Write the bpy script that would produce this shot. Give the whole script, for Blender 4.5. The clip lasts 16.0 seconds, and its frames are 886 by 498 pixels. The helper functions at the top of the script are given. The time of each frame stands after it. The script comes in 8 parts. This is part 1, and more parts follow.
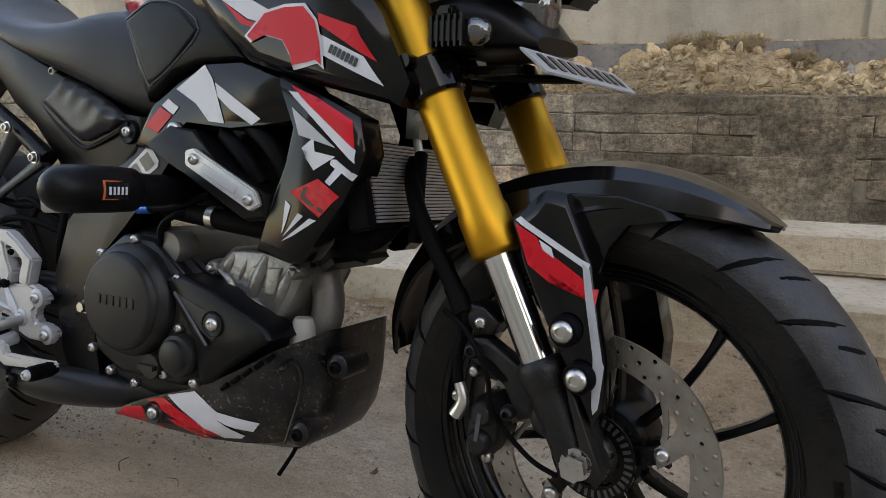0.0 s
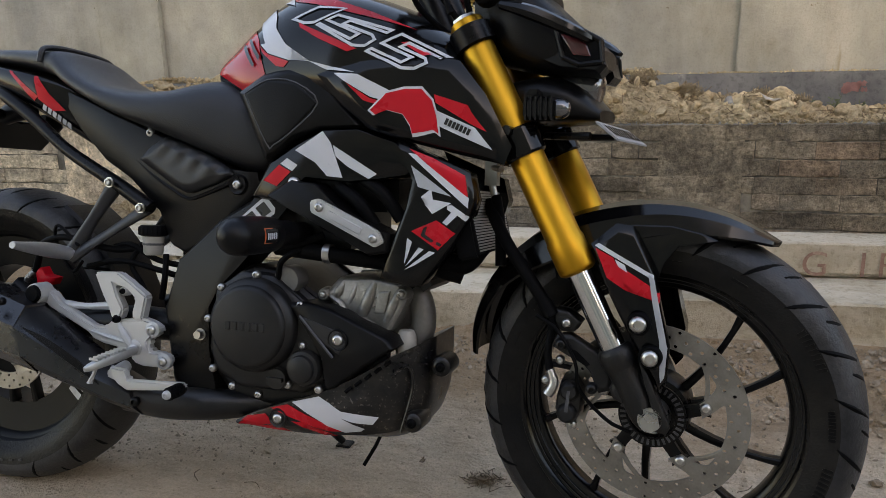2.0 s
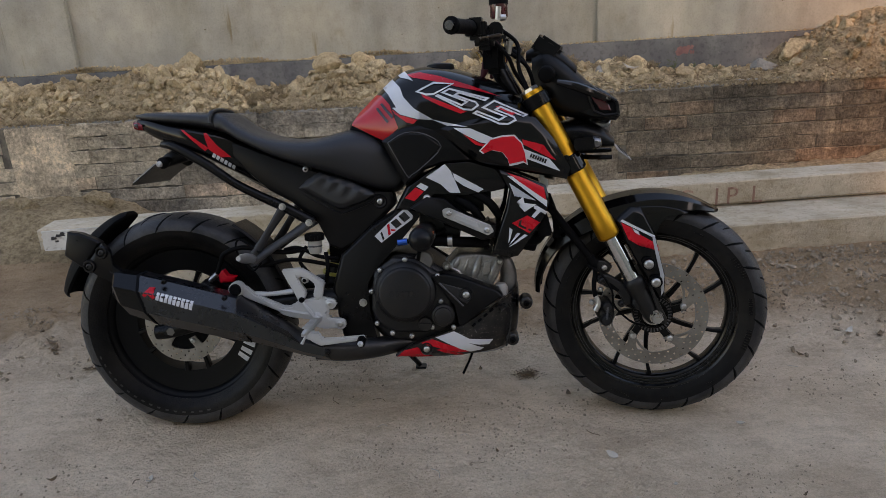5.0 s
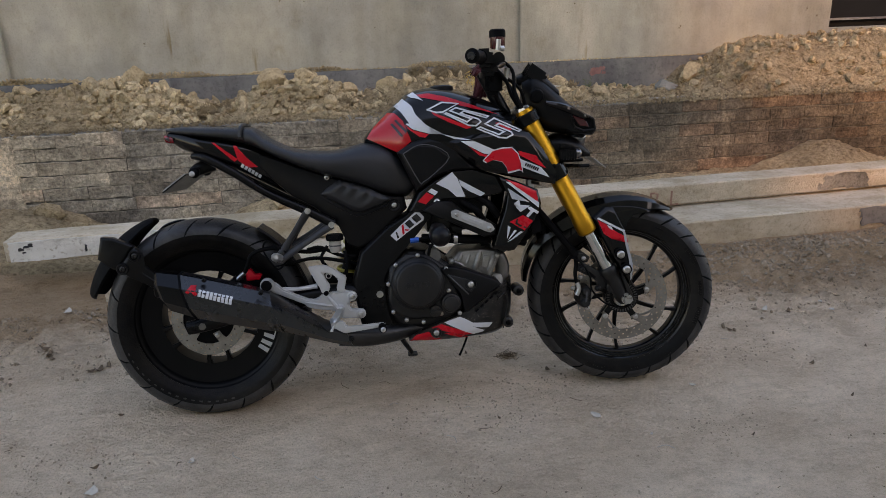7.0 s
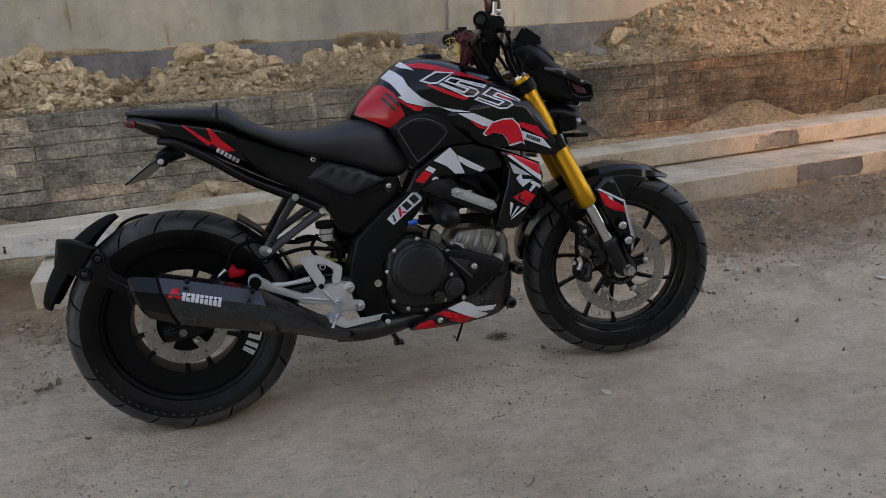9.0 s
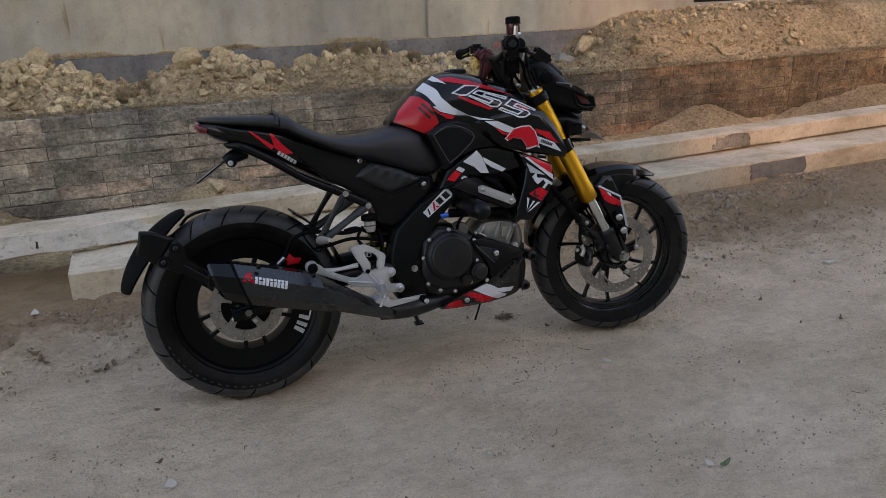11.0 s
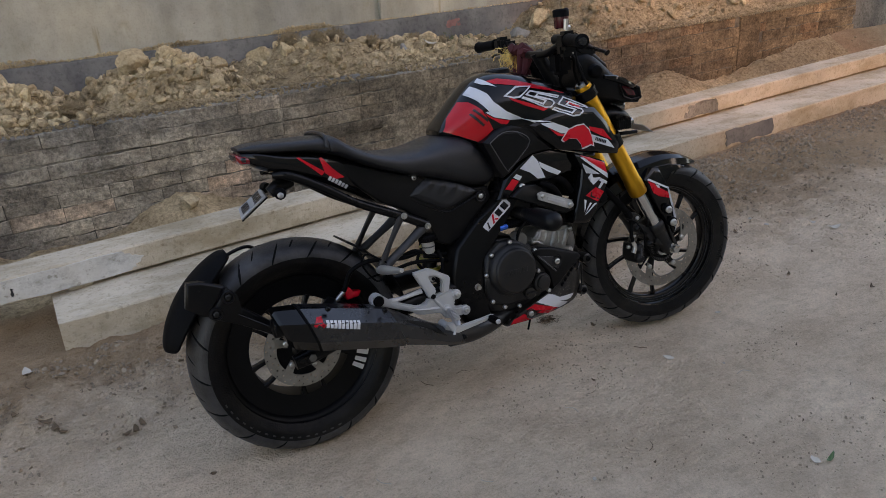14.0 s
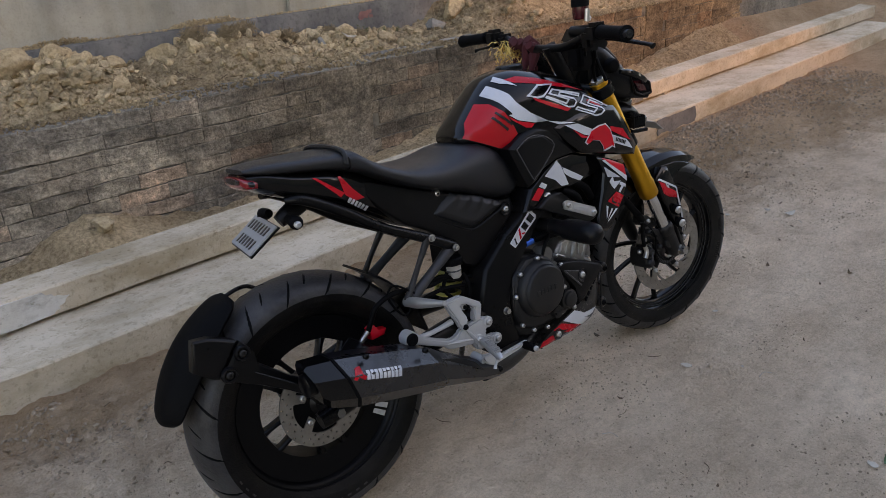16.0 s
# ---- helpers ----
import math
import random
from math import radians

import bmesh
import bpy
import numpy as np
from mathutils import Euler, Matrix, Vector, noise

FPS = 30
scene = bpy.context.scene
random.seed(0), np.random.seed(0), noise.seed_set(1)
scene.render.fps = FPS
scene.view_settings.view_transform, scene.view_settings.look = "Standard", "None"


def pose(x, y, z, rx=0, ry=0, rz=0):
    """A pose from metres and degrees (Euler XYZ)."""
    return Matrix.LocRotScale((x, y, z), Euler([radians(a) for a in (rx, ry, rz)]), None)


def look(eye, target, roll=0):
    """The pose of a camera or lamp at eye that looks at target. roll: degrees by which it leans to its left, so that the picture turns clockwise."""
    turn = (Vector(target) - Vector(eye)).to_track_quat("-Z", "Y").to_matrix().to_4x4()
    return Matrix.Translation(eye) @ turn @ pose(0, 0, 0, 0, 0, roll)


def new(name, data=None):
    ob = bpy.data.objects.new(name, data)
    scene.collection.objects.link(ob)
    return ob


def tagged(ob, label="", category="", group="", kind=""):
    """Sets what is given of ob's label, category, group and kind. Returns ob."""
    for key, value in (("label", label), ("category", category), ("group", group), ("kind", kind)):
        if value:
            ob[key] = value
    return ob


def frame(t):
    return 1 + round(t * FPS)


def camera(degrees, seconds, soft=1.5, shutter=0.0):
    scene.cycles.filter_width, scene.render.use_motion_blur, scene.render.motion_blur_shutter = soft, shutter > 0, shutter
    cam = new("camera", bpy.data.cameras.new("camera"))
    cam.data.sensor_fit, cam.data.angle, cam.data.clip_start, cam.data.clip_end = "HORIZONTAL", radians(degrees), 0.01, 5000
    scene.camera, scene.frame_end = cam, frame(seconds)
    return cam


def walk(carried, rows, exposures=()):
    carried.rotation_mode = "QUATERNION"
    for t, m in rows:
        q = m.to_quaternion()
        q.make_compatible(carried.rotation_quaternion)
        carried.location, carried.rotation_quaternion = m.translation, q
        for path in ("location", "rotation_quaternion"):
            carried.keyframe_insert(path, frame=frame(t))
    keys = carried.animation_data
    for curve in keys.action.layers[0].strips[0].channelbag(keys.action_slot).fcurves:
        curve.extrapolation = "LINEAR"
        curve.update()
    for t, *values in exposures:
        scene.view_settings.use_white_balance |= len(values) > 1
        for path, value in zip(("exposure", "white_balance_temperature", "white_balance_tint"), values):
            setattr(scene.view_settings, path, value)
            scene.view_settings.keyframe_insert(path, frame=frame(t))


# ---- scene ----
cam = camera(61.6, 16.0, soft=0.55)
ROWS = [  # seconds, place, turn
    (0.0, 1.518, -0.719, 0.721, 75.05, 1.03, 26.77),
    (0.5, 1.427, -0.772, 0.718, 74.99, 1.08, 23.28),
    (1.0, 1.357, -0.813, 0.727, 75.19, 1.43, 20.30),
    (1.5, 1.333, -0.902, 0.752, 75.66, 1.58, 18.15),
    (2.0, 1.327, -1.072, 0.807, 76.11, 1.27, 16.55),
    (2.5, 1.297, -1.263, 0.877, 75.76, 0.94, 15.00),
    (3.0, 1.232, -1.494, 0.962, 74.34, 1.32, 13.33),
    (3.2, 1.207, -1.548, 0.976, 73.95, 1.45, 12.76),
    (5.5, 0.825, -1.887, 1.168, 70.08, 2.96, -0.50),
    (6.0, 0.778, -1.999, 1.191, 70.51, 2.22, -2.40),
    (6.5, 0.673, -2.057, 1.200, 70.92, 1.76, -4.12),
    (7.0, 0.551, -2.081, 1.202, 71.02, 1.61, -6.31),
    (7.5, 0.485, -2.074, 1.194, 70.76, 1.89, -7.82),
    (8.0, 0.432, -1.997, 1.185, 70.12, 2.06, -9.56),
    (8.5, 0.375, -1.914, 1.184, 69.35, 2.03, -12.19),
    (9.0, 0.282, -1.883, 1.184, 68.71, 2.01, -15.02),
    (11.5, -0.131, -2.126, 1.315, 68.09, 1.06, -19.76),
    (12.0, -0.226, -2.092, 1.344, 67.07, 1.48, -20.90),
    (12.5, -0.310, -2.037, 1.359, 66.55, 1.97, -22.84),
    (13.0, -0.353, -1.971, 1.359, 66.12, 2.56, -24.28),
    (13.5, -0.372, -1.852, 1.365, 65.82, 2.98, -25.89),
    (14.0, -0.383, -1.729, 1.368, 65.73, 3.14, -27.74),
    (14.5, -0.423, -1.626, 1.367, 65.51, 3.07, -30.13),
    (15.0, -0.489, -1.508, 1.372, 65.22, 2.72, -33.22),
    (15.5, -0.563, -1.397, 1.369, 64.98, 2.49, -35.94),
    (16.0, -0.591, -1.272, 1.352, 64.62, 2.19, -38.54),
]
walk(cam, [(t, pose(x, y, z, rx, ry, rz)) for t, x, y, z, rx, ry, rz in ROWS],
     exposures=((0.0, 2.51, 8750, 18), (1.0, 2.55, 8750, 18), (2.0, 2.42, 8650, 18), (3.0, 2.25, 8550, 18), (5.5, 2.13, 8300, 20), (9.0, 2.11, 8250, 20), (12.0, 2.03, 8200, 20), (13.5, 2.09, 8150, 20), (16.0, 2.11, 8100, 21)))

# ---- world, sun, exposure ----
SUN_AZ, SUN_EL = 26.0, 24.0  # degrees: azimuth turned from -y towards +x
world = bpy.data.worlds.new("world")
scene.world = world
world.use_nodes = True
wn = world.node_tree
sky = wn.nodes.new("ShaderNodeTexSky")
sky.sky_type = "NISHITA"
sky.sun_disc = False
sky.sun_elevation = radians(SUN_EL)
sky.sun_rotation = radians(180 - SUN_AZ)
sky.air_density, sky.dust_density, sky.ozone_density = 1.0, 1.0, 1.0
wn.links.new(sky.outputs[0], wn.nodes["Background"].inputs[0])
wn.nodes["Background"].inputs[1].default_value = 0.14
sun = new("sun", bpy.data.lights.new("sun", "SUN"))
sun.data.energy, sun.data.angle, sun.data.color = 0.34, radians(2.5), (1.0, 0.5, 0.2)
to_sun = Vector((math.sin(radians(SUN_AZ)) * math.cos(radians(SUN_EL)), -math.cos(radians(SUN_AZ)) * math.cos(radians(SUN_EL)), math.sin(radians(SUN_EL))))
sun.matrix_world = look(to_sun * 30, (0, 0, 0))

# ---- helpers for meshes ----
from mathutils.bvhtree import BVHTree


def V(x, r, z):
    """A place on the motorcycle: ahead, to its right, up."""
    return Vector((x, -r, z))


def part(name, bm, material, parent=None, label="", m=None, smooth=40, bevel=0.0, seg=2):
    """Links a bmesh as one mesh object."""
    if bevel:
        bm.normal_update()
        es = [e for e in bm.edges if len(e.link_faces) == 2 and e.calc_face_angle(0) > radians(28)]
        bmesh.ops.bevel(bm, geom=es, offset=bevel, segments=seg, affect="EDGES", clamp_overlap=True)
    bmesh.ops.recalc_face_normals(bm, faces=bm.faces[:])
    if m is not None:
        bm.transform(m)
    me = bpy.data.meshes.new(name)
    bm.to_mesh(me)
    bm.free()
    me.materials.append(material)
    if smooth:
        me.polygons.foreach_set("use_smooth", [True] * len(me.polygons))
        me.set_sharp_from_angle(angle=radians(smooth))
    ob = new(name, me)
    if parent is not None:
        ob.parent = parent
    if label:
        tagged(ob, label)
    return ob


def catmull(pts, k):
    """A smooth line through pts (tuples of any length), k steps a span."""
    p = [np.array(q, float) for q in pts]
    p = [2 * p[0] - p[1]] + p + [2 * p[-1] - p[-2]]
    out = []
    for i in range(1, len(p) - 2):
        a, b, c, d = p[i - 1:i + 3]
        for j in range(k):
            t = j / k
            out.append(0.5 * (2 * b + (c - a) * t + (2 * a - 5 * b + 4 * c - d) * t * t + (3 * b - a - 3 * c + d) * t ** 3))
    out.append(p[-2])
    return [tuple(float(v) for v in q) for q in out]


def skin(rings, cap=True, closed=True, loop=False):
    """A mesh through rings of equal length."""
    bm = bmesh.new()
    vs = [[bm.verts.new(p) for p in ring] for ring in rings]
    n = len(rings[0])
    pairs = list(zip(vs, vs[1:])) + ([(vs[-1], vs[0])] if loop else [])
    for a, b in pairs:
        for i in range(n if closed else n - 1):
            j = (i + 1) % n
            bm.faces.new((a[i], a[j], b[j], b[i]))
    if cap and not loop and closed:
        bm.faces.new(vs[0])
        bm.faces.new(vs[-1])
    return bm


def oval(x, zb, zt, hw, zc, nt=2.3, nb=2.6, n=32):
    """A ring across the motorcycle at x: bottom, top, half width, height of the widest place."""
    ring = []
    for i in range(n):
        a = 2 * math.pi * i / n
        c, s = math.cos(a), math.sin(a)
        e = nt if s >= 0 else nb
        h = (zt - zc) if s >= 0 else (zc - zb)
        ring.append((x, hw * math.copysign(abs(c) ** (2 / e), c), zc + h * math.copysign(abs(s) ** (2 / e), s)))
    return ring


def hull(stations, k=4, **kw):
    """A body along x from stations (x, bottom, top, half width, height of widest place)."""
    return skin([oval(*s, **kw) for s in catmull(stations, k)])


def plate(outline, r0, r1, mirror=False):
    """A plate with the outline (x, z), from r0 to r1 to the right."""
    bm = bmesh.new()
    a = [bm.verts.new(V(x, r0, z)) for x, z in outline]
    b = [bm.verts.new(V(x, r1, z)) for x, z in outline]
    bm.faces.new(a)
    bm.faces.new(b[::-1])
    for i in range(len(a)):
        j = (i + 1) % len(a)
        bm.faces.new((a[i], b[i], b[j], a[j]))
    bmesh.ops.recalc_face_normals(bm, faces=bm.faces[:])
    if mirror:
        flip(bm)
    return bm


def flip(bm):
    """Adds the mirror image on the other side of the motorcycle."""
    d = bmesh.ops.duplicate(bm, geom=bm.verts[:] + bm.edges[:] + bm.faces[:])
    for v in d["geom"]:
        if isinstance(v, bmesh.types.BMVert):
            v.co.y = -v.co.y
    bmesh.ops.recalc_face_normals(bm, faces=bm.faces[:])
    return bm


def dome(outline, r0, r1, puff, steps=4, shrink=0.25, tilt=0.0):
    """A plate whose outer face swells towards its middle. tilt: how much r grows a metre ahead."""
    cx = sum(p[0] for p in outline) / len(outline)
    cz = sum(p[1] for p in outline) / len(outline)
    rings = [[V(x, r0 + tilt * (x - cx), z) for x, z in outline]]
    for i in range(steps + 1):
        f = i / steps
        s = 1 - shrink * f
        rr = r1 + puff * math.sin(f * math.pi / 2)
        rings.append([V(cx + (x - cx) * s, rr + tilt * (x - cx), cz + (z - cz) * s) for x, z in outline])
    return skin(rings)


def sweep(points, radius, k=6, n=10, flat=1.0):
    """A round rod along a smooth line; radius: one number or one for each point."""
    rad = [radius] * len(points) if isinstance(radius, (int, float)) else radius
    line = catmull([(*p, q) for p, q in zip(points, rad)], k) if len(points) > 2 or k > 1 else [(*p, q) for p, q in zip(points, rad)]
    rings, side = [], None
    for i, p in enumerate(line):
        a, b = line[max(i - 1, 0)][:3], line[min(i + 1, len(line) - 1)][:3]
        d = (Vector(b) - Vector(a)).normalized()
        if side is None:
            side = d.orthogonal().normalized()
        side = (side - d * side.dot(d)).normalized()
        up = d.cross(side)
        c = Vector(p[:3])
        rings.append([c + p[3] * (math.cos(2 * math.pi * j / n) * side + flat * math.sin(2 * math.pi * j / n) * up) for j in range(n)])
    return skin(rings)


def spin(profile, centre, n=48, axis="y", a0=0.0, a1=360.0, closed=False):
    """Turns a profile of (radius, offset) round an axis through centre. y: offset to the right of the motorcycle."""
    full = abs(a1 - a0 - 360) < 1e-6
    rings = []
    for i in range(n if full else n + 1):
        a = radians(a0 + (a1 - a0) * i / n)
        c, s = math.cos(a), math.sin(a)
        if axis == "y":
            rings.append([Vector(centre) + Vector((p * c, -o, p * s)) for p, o in profile])
        elif axis == "z":
            rings.append([Vector(centre) + Vector((p * c, p * s, o)) for p, o in profile])
        else:
            rings.append([Vector(centre) + Vector((o, p * c, p * s)) for p, o in profile])
    bm = skin(rings, cap=not full, closed=closed, loop=full)
    bmesh.ops.remove_doubles(bm, verts=bm.verts[:], dist=1e-5)
    return bm


def box(c, size, m=None):
    bm = bmesh.new()
    bmesh.ops.create_cube(bm, size=1)
    bm.transform(Matrix.Translation(c) @ (m or Matrix()) @ Matrix.Diagonal((*size, 1)))
    return bm


def join(bms):
    """Joins bmeshes of one part into one."""
    out = bmesh.new()
    for b in bms:
        me = bpy.data.meshes.new("tmp")
        b.to_mesh(me)
        b.free()
        out.from_mesh(me)
        bpy.data.meshes.remove(me)
    return out


def tree_of(obs):
    """One search tree over the meshes of obs, in the motorcycle's own space."""
    vs, fs = [], []
    for o in obs:
        k = len(vs)
        vs += [v.co.copy() for v in o.data.vertices]
        fs += [[k + i for i in p.vertices] for p in o.data.polygons]
    return BVHTree.FromPolygons(vs, fs)


def sticker(name, outlines, material, parent, tree, label="", off=0.0012, step=0.007, way=(0, 1, 0), start=0.6, m=None):
    """Thin film laid on the right side of a body: outlines of (x, z), pressed onto the surface below."""
    bm = bmesh.new()
    for outline in outlines:
        f = bm.faces.new([bm.verts.new((x, 0, z)) for x, z in outline])
    xs = [v.co.x for v in bm.verts]
    zs = [v.co.z for v in bm.verts]
    bmesh.ops.triangulate(bm, faces=bm.faces[:])
    for lo, hi, no in ((min(xs), max(xs), (1, 0, 0)), (min(zs), max(zs), (0, 0, 1))):
        k = max(1, int((hi - lo) / step))
        for i in range(1, k):
            co = Vector(no) * (lo + (hi - lo) * i / k)
            bmesh.ops.bisect_plane(bm, geom=bm.verts[:] + bm.edges[:] + bm.faces[:], plane_co=co, plane_no=no)
    w = Vector(way).normalized()
    for v in bm.verts:
        hit, no, _, _ = tree.ray_cast(v.co - w * start, w)
        if hit is None:
            hit, no, _, _ = tree.find_nearest(v.co - w * 0.14)
        if no.dot(w) > 0:
            no = -no
        v.co = hit + no * off
    me = part(name, bm, material, parent, label, m=m, smooth=60)
    return me


def bolt(name, place, radius, material, parent, m=None, height=0.006, label=""):
    """A button-head bolt with a hexagon socket, facing right."""
    p = [(0, height * 0.55), (radius * 0.42, height * 0.55), (radius * 0.45, height), (radius * 0.75, height * 0.9), (radius, height * 0.35), (radius, -0.004)]
    return part(name, spin(p, place, n=14), material, parent, label, m=m, smooth=50)


# ---- materials ----
def mat(name, color, rough=0.5, metal=0.0, vary=0.15, scale=8.0, bump=0.0, bscale=60.0, color2=None, coat=0.0, dust=0.0, dust_scale=6.0, detail=6.0, spec=0.5, rvary=0.1):
    """A surface with colour that varies at two scales, fine relief and, where given, a film of dust."""
    m = bpy.data.materials.new(name)
    m.use_nodes = True
    nt = m.node_tree
    N, L = nt.nodes, nt.links
    b = N["Principled BSDF"]
    tc = N.new("ShaderNodeTexCoord")
    n1 = N.new("ShaderNodeTexNoise")
    n1.inputs["Scale"].default_value, n1.inputs["Detail"].default_value = scale, detail
    L.new(tc.outputs["Object"], n1.inputs["Vector"])
    n2 = N.new("ShaderNodeTexNoise")
    n2.inputs["Scale"].default_value, n2.inputs["Detail"].default_value = scale * 9, 4
    L.new(tc.outputs["Object"], n2.inputs["Vector"])
    mixn = N.new("ShaderNodeMath")
    mixn.operation = "MULTIPLY_ADD"
    mixn.inputs[1].default_value = 0.35
    L.new(n2.outputs[0], mixn.inputs[0])
    L.new(n1.outputs[0], mixn.inputs[2])
    ramp = N.new("ShaderNodeValToRGB")
    ramp.color_ramp.elements[0].position, ramp.color_ramp.elements[1].position = 0.42, 0.92
    c2 = color2 or tuple(min(1, c * (1 + vary)) for c in color)
    c1 = color if color2 else tuple(c * (1 - vary) for c in color)
    ramp.color_ramp.elements[0].color, ramp.color_ramp.elements[1].color = (*c1, 1), (*c2, 1)
    L.new(mixn.outputs[0], ramp.inputs[0])
    out = ramp.outputs[0]
    rr = N.new("ShaderNodeMapRange")
    rr.inputs[1].default_value, rr.inputs[2].default_value = 0.3, 0.9
    rr.inputs[3].default_value, rr.inputs[4].default_value = max(0.02, rough - rvary), min(1, rough + rvary)
    L.new(mixn.outputs[0], rr.inputs[0])
    rough_out = rr.outputs[0]
    if dust:
        n3 = N.new("ShaderNodeTexNoise")
        n3.inputs["Scale"].default_value, n3.inputs["Detail"].default_value = dust_scale, 8
        n3.inputs["Roughness"].default_value = 0.7
        L.new(tc.outputs["Object"], n3.inputs["Vector"])
        mr = N.new("ShaderNodeMapRange")
        mr.inputs[1].default_value, mr.inputs[2].default_value, mr.inputs[3].default_value, mr.inputs[4].default_value = 0.42, 0.75, 0.0, dust
        L.new(n3.outputs[0], mr.inputs[0])
        mx = N.new("ShaderNodeMix")
        mx.data_type = "RGBA"
        mx.inputs[7].default_value = (0.28, 0.23, 0.17, 1)
        L.new(mr.outputs[0], mx.inputs[0])
        L.new(out, mx.inputs[6])
        out = mx.outputs[2]
        mf = N.new("ShaderNodeMix")
        mf.inputs[3].default_value = 0.9
        L.new(mr.outputs[0], mf.inputs[0])
        L.new(rough_out, mf.inputs[2])
        rough_out = mf.outputs[0]
    L.new(out, b.inputs["Base Color"])
    L.new(rough_out, b.inputs["Roughness"])
    b.inputs["Metallic"].default_value = metal
    b.inputs["Specular IOR Level"].default_value = spec
    b.inputs["Coat Weight"].default_value, b.inputs["Coat Roughness"].default_value = coat, 0.04
    if bump:
        n4 = N.new("ShaderNodeTexNoise")
        n4.inputs["Scale"].default_value, n4.inputs["Detail"].default_value = bscale, 8
        L.new(tc.outputs["Object"], n4.inputs["Vector"])
        bp = N.new("ShaderNodeBump")
        bp.inputs["Strength"].default_value, bp.inputs["Distance"].default_value = bump, 0.004
        L.new(n4.outputs[0], bp.inputs["Height"])
        L.new(bp.outputs[0], b.inputs["Normal"])
    return m


def add_noise(m, scale, low, high, lo_pos=0.35, hi_pos=0.7, detail=6.0, stretch=(1, 1, 1), rough=0.6, at_world=False):
    """Multiplies a material's colour by a second, larger or stretched noise: stains, streaks, blotches."""
    nt = m.node_tree
    b = nt.nodes["Principled BSDF"]
    link = b.inputs["Base Color"].links[0].from_socket
    tc = nt.nodes.new("ShaderNodeTexCoord")
    mp = nt.nodes.new("ShaderNodeMapping")
    mp.inputs["Scale"].default_value = stretch
    mp.inputs["Location"].default_value = (scale * 0.37, scale * 1.7, 0.3)
    n = nt.nodes.new("ShaderNodeTexNoise")
    n.inputs["Scale"].default_value, n.inputs["Detail"].default_value, n.inputs["Roughness"].default_value = scale, detail, rough
    ramp = nt.nodes.new("ShaderNodeValToRGB")
    e = ramp.color_ramp.elements
    e[0].position, e[0].color = lo_pos, (*low, 1)
    e[1].position, e[1].color = hi_pos, (*high, 1)
    mul = nt.nodes.new("ShaderNodeMix")
    mul.data_type, mul.blend_type = "RGBA", "MULTIPLY"
    mul.inputs[0].default_value = 1.0
    geo = nt.nodes.new("ShaderNodeNewGeometry")
    nt.links.new(geo.outputs["Position"] if at_world else tc.outputs["Object"], mp.inputs[0])
    nt.links.new(mp.outputs[0], n.inputs["Vector"])
    nt.links.new(n.outputs[0], ramp.inputs[0])
    nt.links.new(link, mul.inputs[6])
    nt.links.new(ramp.outputs[0], mul.inputs[7])
    nt.links.new(mul.outputs[2], b.inputs["Base Color"])
    return m


def relief(m, layers, distance, at_world=False):
    """Replaces the bump by several layers of noise: (scale, weight)."""
    nt = m.node_tree
    b = nt.nodes["Principled BSDF"]
    tc = nt.nodes.new("ShaderNodeTexCoord")
    geo = nt.nodes.new("ShaderNodeNewGeometry")
    total = None
    for scale, weight in layers:
        n = nt.nodes.new("ShaderNodeTexNoise")
        n.inputs["Scale"].default_value, n.inputs["Detail"].default_value, n.inputs["Roughness"].default_value = scale, 5, 0.65
        nt.links.new(geo.outputs["Position"] if at_world else tc.outputs["Object"], n.inputs["Vector"])
        k = nt.nodes.new("ShaderNodeMath")
        k.operation = "MULTIPLY_ADD"
        k.inputs[1].default_value = weight
        nt.links.new(n.outputs[0], k.inputs[0])
        if total is not None:
            nt.links.new(total, k.inputs[2])
        else:
            k.inputs[2].default_value = 0
        total = k.outputs[0]
    bp = nt.nodes.new("ShaderNodeBump")
    bp.inputs["Strength"].default_value, bp.inputs["Distance"].default_value = 1.0, distance
    nt.links.new(total, bp.inputs["Height"])
    nt.links.new(bp.outputs[0], b.inputs["Normal"])
    return m


GLOSS_BLACK = mat("gloss_black_paint", (0.002, 0.002, 0.0024), 0.11, vary=0.3, spec=0.28, dust=0.01, rvary=0.05)
BLACK = mat("satin_black_paint", (0.002, 0.002, 0.0025), 0.28, vary=0.3, spec=0.17, dust=0.01, bump=0.05, bscale=300)
MATT = mat("matt_black_plastic", (0.0027, 0.0027, 0.0034), 0.34, vary=0.25, spec=0.18, bump=0.12, bscale=500, dust=0.015)
DUSTY = mat("dusty_black_plastic", (0.006, 0.006, 0.007), 0.32, vary=0.35, spec=0.36, bump=0.1, bscale=400, dust=0.07, dust_scale=9)
SEAT = mat("black_vinyl", (0.0068, 0.0072, 0.0092), 0.37, vary=0.2, spec=0.42, bump=0.25, bscale=700, dust=0.02)
RUBBER = mat("tyre_rubber", (0.0030, 0.0030, 0.0035), 0.34, vary=0.4, spec=0.12, bump=0.3, bscale=220, dust=0.05, dust_scale=7)
WORN = mat("dusty_tyre_rubber", (0.006, 0.006, 0.0066), 0.36, vary=0.35, spec=0.13, bump=0.25, bscale=250, dust=0.065, dust_scale=5)
RIMBAND = mat("rim_band_black", (0.0022, 0.0022, 0.0027), 0.38, vary=0.3, spec=0.13)
RIMGLINT = mat("rim_glint", (0.05, 0.05, 0.053), 0.3, metal=0.5, vary=0.4)
RIMBLACK = mat("rim_black_paint", (0.002, 0.002, 0.0024), 0.20, vary=0.3, spec=0.32, dust=0.01)
